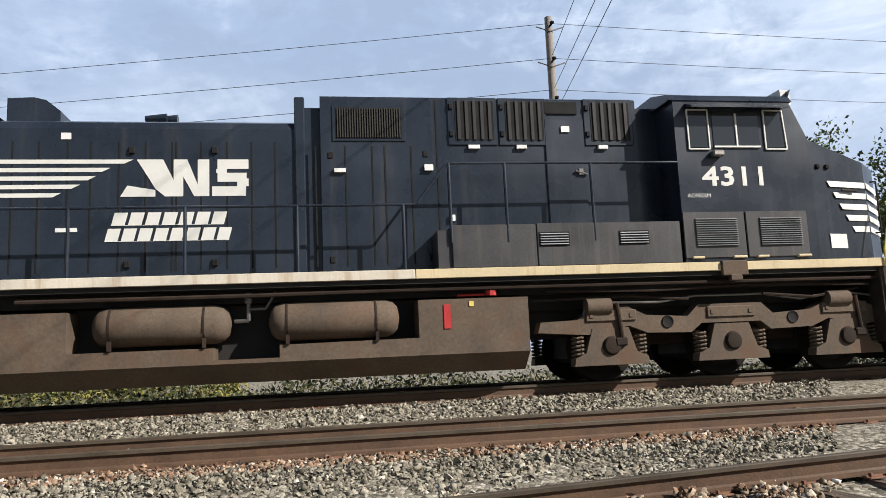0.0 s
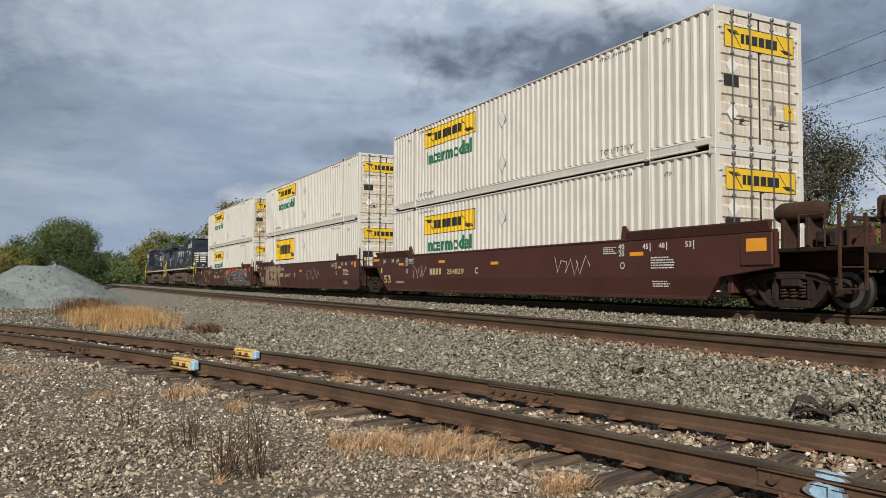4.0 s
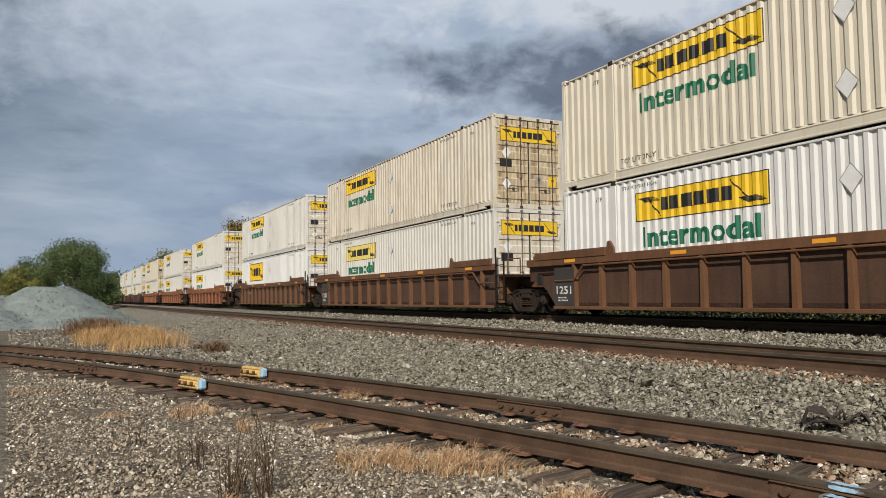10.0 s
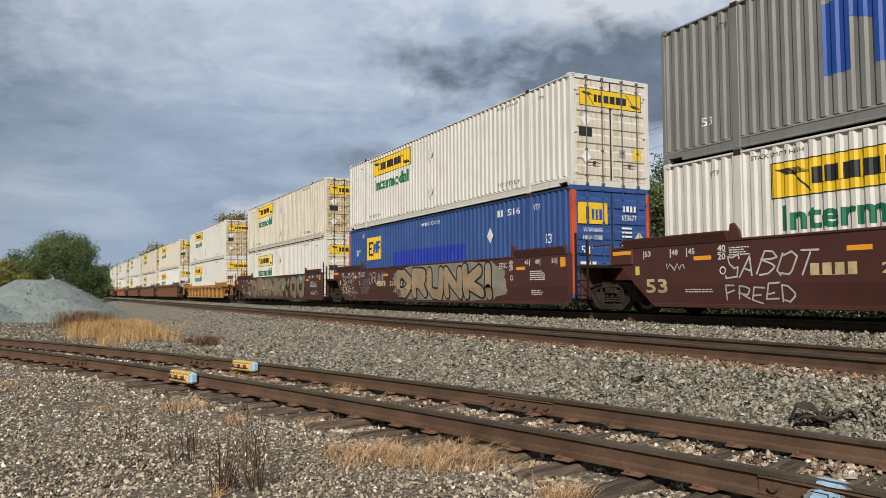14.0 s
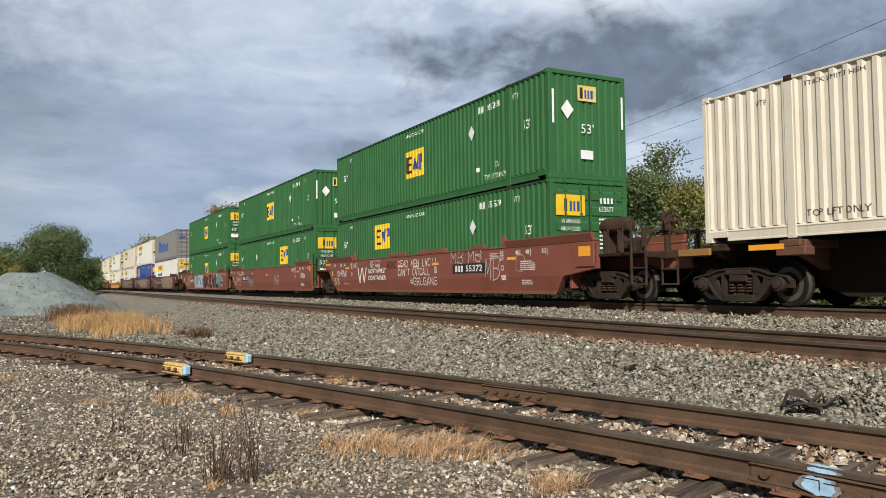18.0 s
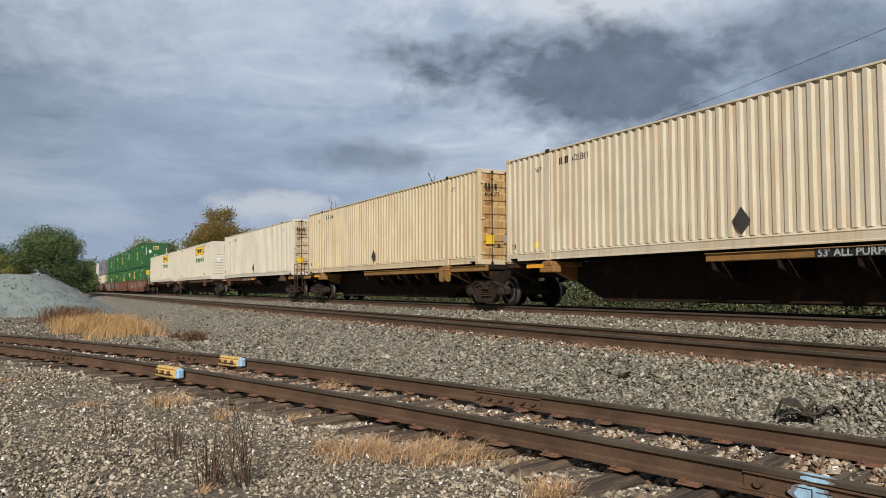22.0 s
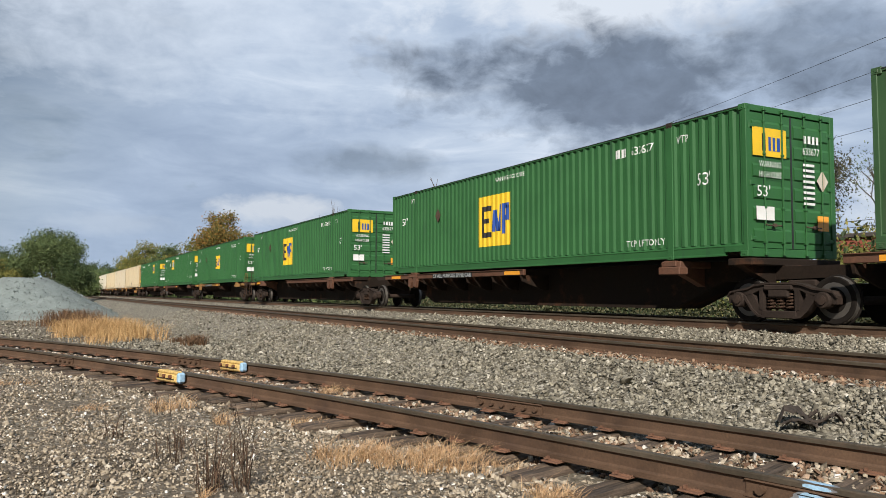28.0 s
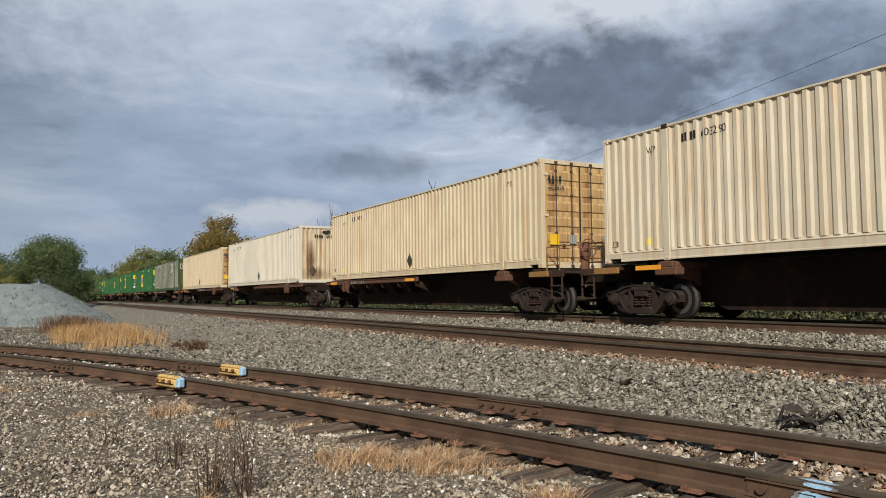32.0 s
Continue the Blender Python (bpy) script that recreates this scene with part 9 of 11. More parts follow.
def ring_mark(r0, r1, n=16):
    pts = [(r * math.cos(2 * math.pi * k / n), 0, r * math.sin(2 * math.pi * k / n)) for r in (r0, r1) for k in range(n)]
    return Geo().add(pts, [(k, (k + 1) % n, n + (k + 1) % n, n + k) for k in range(n)])


def small_print(rows, w, h):
    """Fine lines of lettering too small to read."""
    rnd = random.Random(rows * 7 + int(w * 100))
    g = Geo()
    for r in range(rows):
        z = (rows - 1 - r) * h
        x, end = 0.0, w * rnd.uniform(0.7, 1.0)
        while x < end:
            k = rnd.uniform(0.03, 0.11)
            s = plate(x, min(x + k, end), z, z + h * 0.5)
            g.add(s.v, s.f)
            x += k + 0.018
    return g


def mark_well(car, i, paint, style):
    if style == "smooth":
        ink = "letter_white"
        plates_ = paint == "redbrown"
        first, last = i in (0, 10, 13), i in (2, 12, 15)
        for n, u in (("53", -0.48), ("48", 0.32), ("45", 0.78)):
            tick = on_well(car, "size_tick", ("tick", u), lambda: plate(0, 0.028, -0.02, 0.16), ink, u, 1.24, 0.004)
            on_well(car, "size_mark", ("sz", n, u), lambda: bold(text_geo(n, 0.115, 0.17), 0.007), ink, u + 0.05, 1.27, 0.004, parent=tick)
        for n, u in (("45", 14.22), ("48", 14.72), ("53", 15.48)):
            tick = on_well(car, "size_tick", ("tick", u), lambda: plate(0, 0.028, -0.02, 0.16), ink, u + 0.22, 1.24, 0.004)
            on_well(car, "size_mark", ("sz", n, u), lambda: bold(text_geo(n, 0.115, 0.17), 0.007), ink, u, 1.27, 0.004, parent=tick)
        for u in (1.60, 13.42):
            on_well(car, "size_mark", ("forty", u), lambda: bold(text_geo("40", 0.12, 0.19), 0.007), ink, u, 1.29, 0.004)
            on_well(car, "size_mark", ("twenty", u), lambda: bold(text_geo("20", 0.12, 0.19), 0.007), ink, u, 1.13, 0.004)
            on_well(car, "size_rule", ("rule", u), lambda: plate(0, 0.21, 0, 0.015), ink, u, 1.265, 0.004)
            on_well(car, "small_print", ("smp", u), lambda: small_print(4, 0.5, 0.045), ink, u + 0.28 if u < 5 else u - 0.55, 1.20, 0.004)
        on_well(car, "large_size_mark", "big53", lambda: bold(text_geo("53", 0.29, 0.62), 0.02), "letter_cream", -0.42, 0.49, 0.006)
        on_well(car, "yellow_square", "ysq", lambda: plate(0, 0.13, 0, 0.19), "yellow_pale", -0.74, 0.88, 0.005)
        tapes = [(0.98, 1.14, 0.46), (4.30, 1.17, 0.44), (7.70, 1.05, 0.44), (13.80, 1.13, 0.44)] + ([(17.05, 1.12, 0.46)] if last else [(15.86, 1.16, 0.22)])
        tapes += [(-1.62, 0.98, 0.40)] if first and plates_ else [(-2.28, 1.14, 0.52)] if first else [(-1.45, 1.34, 0.62)]
        for u, z, w in tapes:
            tall = 0.24 if (u < -1.5 and first) or u > 15 else 0.085
            on_well(car, "reflector_tape", ("tape", u, tall), lambda: plate(0, w, 0, tall), "orange_tape", u, z, 0.042 if u < -1.7 or (u < -1 and not first) or u > 17 else 0.005)
        on_well(car, "small_print", "smpa", lambda: small_print(5, 0.72, 0.055), ink, 14.47, 0.84, 0.004)
        on_well(car, "small_print", "smpb", lambda: small_print(3, 0.55, 0.05), ink, 14.5, 0.45, 0.006)
        on_well(car, "small_print", "smpc", lambda: small_print(2, 0.85, 0.045), ink, 0.72, 0.50, 0.006)
        on_well(car, "round_mark", "rnd", lambda: ring_mark(0.055, 0.08), ink, 1.72, 0.92, 0.004)
        on_well(car, "round_mark", "rnd2", lambda: ring_mark(0.055, 0.08), ink, 13.55, 0.92, 0.004)
        if plates_:
            pu = {13: 1.85, 14: 1.9, 15: 10.6}[i]
            pl = on_well(car, "number_panel", ("npl", i), lambda: plate(0, 2.1, 0, 0.30), "spray_black", pu, 0.80, 0.004)
            on_well(car, "owner_block", ("nob", i), lambda: bars([0.13, 0.13, 0.13], 0.19, 0.05), "letter_white", pu + 0.18, 0.855, 0.007, parent=pl)
            on_well(car, "car_number", ("nnm", i), lambda: bold(text_geo("55372", 0.19, 0.98), 0.012), "letter_white", pu + 0.85, 0.855, 0.007, parent=pl)
            if i == 15:
                for u in (6.4, 9.2):
                    on_well(car, "reflector_tape", ("tape15", u), lambda: plate(0, 0.45, 0, 0.085), "orange_tape", u, 1.10, 0.005)
        else:
            on_well(car, "owner_block", "ob", lambda: bars([0.17, 0.17, 0.17, 0.16], 0.20, 0.06), "letter_cream", 3.62, 0.79, 0.004)
            on_well(car, "car_number", ("cn", i // 10), lambda: bold(text_geo("254829" if i < 3 else "255292", 0.17, 1.15), 0.012), "letter_cream", 4.88, 0.79, 0.004)
            unit = "ABC"[i % 10 if i < 3 else i - 10]
            on_well(car, "unit_letter", ("ul", unit), lambda: bold(text_geo(unit, 0.19, 0.2), 0.015), "letter_cream", 6.75, 0.79, 0.004)
        spray(car, i)
        return
    # ribbed cars
    if paint == "orange":
        on_well(car, "car_number", "on", lambda: bold(text_geo("523202", 0.22, 0.86), 0.012), "letter_dark", 3.62, 0.46, -0.124, "ribbed")
        on_well(car, "owner_block", "oob", lambda: bars([0.13, 0.13], 0.22, 0.05), "letter_dark", 3.00, 0.46, -0.124, "ribbed")
        on_well(car, "large_size_mark", "o53", lambda: bold(text_geo("53", 0.25, 0.46), 0.02), "letter_dark", 13.15, 0.46, -0.124, "ribbed")
        for u, w, z in ((-1.45, 0.5, 1.30), (5.6, 0.42, 1.36), (9.0, 0.42, 1.36), (13.2, 0.42, 1.36), (16.3, 0.55, 1.36)):
            on_well(car, "reflector_tape", ("otape", u), lambda: plate(0, w, 0, 0.09), "orange_tape", u, z, 0.004, "ribbed")
        on_well(car, "white_label", "owl", lambda: plate(0, 0.16, 0, 0.16), "letter_white", -1.02, 0.98, -0.124, "ribbed")
        on_well(car, "small_print", "osp", lambda: small_print(3, 0.8, 0.05), "letter_dark", 5.0, 1.38, 0.004, "ribbed")
    elif paint == "brown":
        if i == 6:
            on_well(car, "patch_panel", "b6p", lambda: plate(0, 1.45, 0, 0.26), "plate_dark", 2.05, 0.80, -0.124, "ribbed")
            on_well(car, "owner_block", "b6o", lambda: bars([0.10, 0.10, 0.10], 0.18, 0.06), "chalk", 2.12, 0.84, -0.118, "ribbed")
            on_well(car, "car_number", "b6n", lambda: text_geo("785299", 0.18, 0.78), "chalk", 2.70, 0.84, -0.118, "ribbed")
            on_well(car, "door_frame", "b6d", lambda: outline(0.16, 0.20, 0.02), "letter_dark", 0.95, 0.60, -0.122, "ribbed")
        else:
            pl = on_well(car, "number_panel", "bnp", lambda: plate(0, 0.85, 0, 0.98), "plate_dark", -0.25, 0.28, 0.006, "ribbed")
            on_well(car, "car_number", "bnn", lambda: bold(text_geo("1251", 0.20, 0.62), 0.012), "letter_white", -0.15, 0.58, 0.009, "ribbed", pl)
            on_well(car, "small_print", "bnq", lambda: small_print(2, 0.45, 0.07), "letter_white", -0.08, 0.40, 0.009, "ribbed", pl)
        for u in (0.2, 4.0, 7.4, 11.0, 14.6):
            on_well(car, "reflector_tape", ("btape", u), lambda: plate(0, 0.46, 0, 0.08), "orange_tape", u, 1.38, 0.004, "ribbed")
    else:
        pl = on_well(car, "number_panel", "ynp", lambda: plate(0, 1.30, 0, 0.26), "spray_black", 3.62, 0.46, -0.122, "ribbed")
        on_well(car, "car_number", "ynn", lambda: lean(bold(text_geo("467276", 0.15, 1.05), 0.010), 0.15), "letter_white", 3.72, 0.51, -0.119, "ribbed", pl)
        pl = on_well(car, "owner_panel", "yop", lambda: plate(0, 0.62, 0, 0.26), "spray_black", 2.62, 0.46, -0.122, "ribbed")
        on_well(car, "owner_block", "yob", lambda: bars([0.09, 0.09, 0.09, 0.09], 0.15, 0.04), "letter_white", 2.70, 0.515, -0.119, "ribbed", pl)
        on_well(car, "large_size_mark", "y53", lambda: bold(text_geo("53", 0.25, 0.40), 0.02), "letter_dark", 7.05, 0.46, -0.122, "ribbed")
        on_well(car, "small_print", "ysp", lambda: small_print(1, 0.75, 0.14), "letter_dark", 5.55, 0.50, -0.122, "ribbed")
        for u in (0.6, 2.5, 6.4, 8.9, 12.4, 15.2):
            on_well(car, "reflector_tape", ("ytape", u), lambda: plate(0, 0.5, 0, 0.07), "orange_tape", u, 1.09, 0.004, "ribbed")


def spray(car, i):
    """Spray paint and chalk that sets each car apart."""
    if i == 0:
        for k, (u, z, w, h) in enumerate(((8.2, 0.98, 0.9, 0.42), (9.1, 1.06, 1.2, 0.36), (10.3, 1.02, 0.9, 0.40), (11.2, 1.10, 1.5, 0.33), (12.6, 0.70, 0.9, 0.6), (14.1, 0.98, 1.1, 0.40))):
            on_well(car, "spray_blot", ("c0r", k), lambda: wobbly(w, h, 31 + k, 18, 0.5, 0.8), "spray_red" if k % 3 else "spray_orange", u, z, 0.0015 + k * 0.0002)
        drawn_word(car, 901, "NOESL", 7.7, 15.9, 0.22, 1.32, "spray_slate", "chalk", "spray_black", 0.22, 1.02, 0.10)
        hand_words(car, "c0h", "LLMRE", 6.1, 1.30, 0.9, 0.08, "letter_white", 0.014)
    elif i == 1:
        drawn_word(car, 902, "ALERT", 0.5, 4.0, 0.24, 1.46, "spray_tan", "spray_tan", "spray_brown", 0.20, 1.05, 0.08)
        scrawl(car, "c1t", 3, 4.0, 1.05, 0.8, 0.35)
        scrawl(car, "c1u", 4, 9.0, 0.6, 2.0, 0.6)
    elif i == 2:
        scrawl(car, "c2t", 6, 2.2, 0.6, 1.2, 0.6)
        scrawl(car, "c2u", 8, 11.0, 0.7, 1.4, 0.5)
    elif i == 10:
        on_well(car, "spray_cloud", "c10back", lambda: wobbly(7.6, 1.24, 903, 40, 0.06, 0.3), "spray_dusk", 1.95, 0.23, 0.002)
        for k, (u, z, w, h) in enumerate(((1.05, 0.30, 0.8, 0.45), (1.1, 0.70, 0.35, 0.32), (3.7, 0.3, 0.5, 0.9), (5.4, 0.85, 0.5, 0.55), (7.3, 0.3, 0.5, 0.9), (8.5, 0.5, 1.3, 0.75), (9.1, 1.1, 0.4, 0.3), (12.2, 0.95, 0.9, 0.5))):
            on_well(car, "spray_blot", ("c10", k), lambda: wobbly(w, h, 60 + k, 18, 0.25, 0.9), "spray_mint", u, z, 0.003 + 0.0001 * k)
        drawn_word(car, 903, "DRUNK", 2.05, 9.3, 0.22, 1.50, "spray_brown", "spray_brown", "spray_black", 0.40, 1.06, 0.06)
        drawn_word(car, 904, "YOU", 9.5, 13.5, 0.22, 1.50, "spray_brown", "spray_brown", "spray_black", 0.36, 1.02, 0.06)
        on_well(car, "owner_mark", "c10n", lambda: bold(text_geo("255292", 0.17, 1.15), 0.012), "letter_cream", 4.88, 0.79, 0.0165)
        on_well(car, "unit_letter", "c10A", lambda: bold(text_geo("A", 0.19, 0.2), 0.015), "letter_cream", 6.75, 0.79, 0.0165)
        hand_words(car, "c10t", "SAVEK DEBUT", -0.42, 0.94, 1.4, 0.20, "spray_grey", 0.02)
        scrawl(car, "c10u", 12, 15.1, 0.75, 0.5, 0.35, n=12)
        scrawl(car, "c10v", 13, 14.9, 0.38, 0.8, 0.30, n=12)
    elif i == 11:
        on_well(car, "spray_cloud", "c11back", lambda: wobbly(7.9, 1.23, 905, 44, 0.10, 0.28), "spray_haze", 5.3, 0.24, 0.0018)
        drawn_word(car, 905, "DRUNK!", 5.5, 13.2, 0.23, 1.48, "spray_tan", "spray_tan", "spray_black", 0.34, 1.06, 0.07)
        on_well(car, "spray_tag", "c11h", lambda: fat_line([[(0.0, 0.1), (0.05, 0.4), (0.25, 0.45), (0.2, 0.15), (0.0, 0.1)], [(0.35, 0.4), (0.25, 0.1), (0.5, 0.0)]], 0.035), "spray_black", 5.9, 0.62, 0.0165)
        hand_words(car, "c11a", "SAVEK", 2.0, 0.84, 0.95, 0.24, "spray_grey", 0.028)
        hand_words(car, "c11b", "DEBUT", 1.9, 0.50, 0.95, 0.24, "spray_grey", 0.028)
        hand_words(car, "c11c", "DRUNK", 2.85, 0.92, 1.6, 0.38, "chalk", 0.035)
        hand_words(car, "c11f", "SKER", -0.30, 0.85, 1.2, 0.42, "chalk", 0.035, 0.16)
        hand_words(car, "c11g", "MRT", 0.10, 0.40, 1.0, 0.32, "chalk", 0.032, 0.16)
        on_well(car, "chalk_tag", "c11e", lambda: stroke([(0, 0.0), (0.12, 0.5), (0.0, 0.9), (0.25, 1.1), (0.35, 0.7)], 0.028), "chalk", 0.95, 0.28, 0.008)
    elif i == 12:
        on_well(car, "spray_rim", "c12r", lambda: wobbly(7.1, 1.235, 906, 44, 0.03, 0.26), "chalk", 7.35, 0.235, 0.0012)
        on_well(car, "spray_cloud", "c12b2", lambda: wobbly(6.95, 1.20, 906, 44, 0.03, 0.26), "spray_tan", 7.42, 0.25, 0.0025)
        drawn_word(car, 906, "CEUTS", 7.75, 13.9, 0.30, 1.42, "spray_tan", "spray_tan", "spray_black", 0.26, 1.04, 0.10, 0.11)
        hand_words(car, "c12a", "SABOT", 1.75, 0.80, 2.0, 0.42, "chalk", 0.035, 0.14, 0.3)
        hand_words(car, "c12b", "FREED", 1.75, 0.34, 1.6, 0.28, "chalk", 0.032, 0.14, 0.1)
        hand_words(car, "c12d", "CESOR", 5.55, 0.85, 1.9, 0.42, "chalk", 0.035, 0.18, 0.1)
        scrawl(car, "c12c", 24, 0.2, 0.95, 0.6, 0.16, n=8)
        on_well(car, "spray_tag", "c12e", lambda: fat_line([[(0.0, 0.2), (0.15, 0.4), (0.25, 0.15), (0.05, 0.05), (0.35, 0.3), (0.5, 0.1), (0.6, 0.3), (0.7, 0.0)]], 0.03), "spray_black", 13.35, 0.62, 0.0165)
    elif i == 13:
        on_well(car, "spray_cloud", "c13b", lambda: wobbly(4.6, 1.24, 77, 40, 0.06, 0.35), "spray_teal", 3.6, 0.22, 0.002)
        on_well(car, "spray_cloud", "c13c", lambda: wobbly(6.8, 1.24, 78, 40, 0.04, 0.25), "spray_teal", 7.5, 0.22, 0.0022)
        drawn_word(car, 907, "KUZE", 3.8, 7.6, 0.22, 1.47, "spray_silver", "spray_silver", "spray_black", 0.32, 1.08, 0.06)
        drawn_word(car, 908, "SKEWL", 7.75, 13.6, 0.22, 1.47, "spray_black", "spray_black", "spray_orange", 0.30, 1.04, 0.06, 0.17)
        hand_words(car, "c13t", "SHRINK", 0.35, 0.92, 1.5, 0.28, "chalk", 0.034, 0.14)
        hand_words(car, "c13v", "ZEKIN", 0.45, 0.60, 1.3, 0.24, "chalk", 0.032, 0.14)
        scrawl(car, "c13u", 31, -0.25, 1.0, 0.5, 0.4, "spray_grey", n=10)
    elif i == 14:
        for k, (words_, u, z, h, w) in enumerate((("BGM", 3.6, 0.5, 0.4, 1.2), ("MB", 9.6, 0.55, 0.45, 1.0), ("SHRNK", 0.2, 0.75, 0.3, 1.3))):
            hand_words(car, ("c14", k), words_, u, z, w, h, "chalk", 0.034, 0.12)
    elif i == 15:
        for k, (words_, u, z, w, h) in enumerate((("DEAD MEN LWC!!", 6.45, 1.10, 3.1, 0.24), ("CAN'T CATCALL", 6.45, 0.80, 2.6, 0.22), ("#GRLGANG", 7.45, 0.45, 2.1, 0.25))):
            hand_words(car, ("c15", k), words_, u, z, w, h, "letter_white", 0.03, 0.05, 0.05)
        hand_words(car, "c15w", "WEGO", 3.75, 1.14, 1.1, 0.26, "chalk", 0.028, 0.12)
        hand_words(car, "c15x", "WSBO", 5.4, 1.10, 0.9, 0.22, "spray_black", 0.024, 0.12)
        hand_words(car, "c15y", "SHRNK", 0.0, 0.85, 1.2, 0.24, "letter_white", 0.03, 0.14)
        for k, words_ in enumerate(("NORTHWEST", "CONTAINER")):
            on_well(car, "faded_words", ("c15n", k), lambda: bold(text_geo(words_, 0.17, 1.75), 0.012), "letter_white", 3.55, 0.92 - 0.26 * k, 0.008)
        for k in range(4):
            on_well(car, "faded_emblem", ("c15e", k), lambda: shape([(0, 0), (0.10, 0), (0.34, 0.60), (0.24, 0.60)]) if k % 2 else shape([(0.24, 0), (0.34, 0), (0.16, 0.60), (0.06, 0.60)]), "letter_white", 2.35 + 0.24 * k, 0.56, 0.008 + 0.0004 * k)
        on_well(car, "unit_letter", "c15B", lambda: bold(text_geo("B", 0.22, 0.16), 0.015), "letter_white", 9.35, 0.84, 0.008)
        for k, (u, z) in enumerate(((10.5, 1.14), (11.6, 1.14), (12.6, 0.62))):
            hand_words(car, ("c15m", k), "MB", u, z, 0.9, 0.34 if k < 2 else 0.6, "chalk", 0.026, 0.1)
        on_well(car, "chalk_tag", "c15c", lambda: stroke([(0, 0), (0.02, 0.35), (0.2, 0.45), (0.42, 0.35), (0.45, 0.1), (0.3, -0.05), (0.1, -0.03), (0, 0)], 0.014), "chalk", 14.25, 0.85, 0.008)
        on_well(car, "small_flag", "c15f", lambda: bars([0.05, 0.05, 0.05, 0.05], 0.14, 0.012), "letter_white", 13.5, 0.58, 0.008)
        for k, (x0, x1) in enumerate(((5.6, 7.1), (8.2, 10.2), (11.8, 12.6))):
            cpart("guide_strip", ("c15g", k), lambda: Geo().box(x0 - CL / 2, x1 - CL / 2, -WELL_W - 0.03, -WELL_W + 0.05, WELL_TOP - 0.02, WELL_TOP + 0.11, 0.012), M["redbrown"], car)


# ---------------------------------------------------------------- the train, in order from the engines
def run(t):
    """Metres that the train has gone since one second after the start."""
    u = t - 1.0
    return 20.45 * u + 0.0072 * u * u


MOVING = []


def place(ob, offset, z, turn=0.0):
    MOVING.append((ob, offset, z, turn))


# left end of each container at one second, along the line
OFFS = [-5.19, 14.45, 34.36, 57.87, 81.60, 105.24, 128.93, 148.69, 168.45, 192.02, 215.81, 235.41, 254.80, 278.63, 298.05, 317.46,
        338.80, 357.42, 378.12, 396.91, 414.60, 433.20, 452.20, 473.34, 491.88, 510.66, 531.42, 550.02, 568.84, 587.49, 608.38, 627.03]


def jb(words="white corrugated container with a yellow carrier panel", body="white", end="door", door=None, **kw):
    return container("jb", body, words, end, jb_decals(**kw) + (jb_door_decals() if end == "door" else jb_front_decals()), door=door)


def emp(words, number, body="green", mark=(5.3, 1.35, 1.05, 0.95), end="door"):
    return container("emp", body, words, end, emp_decals(mark, number) + (emp_door_decals() if end == "door" else emp_front_decals()))


def ups(words, body, number, end="door"):
    return container("ups", body, words, end, ups_decals(number) + (ups_door_decals(number) if end == "door" else ups_front_decals()))


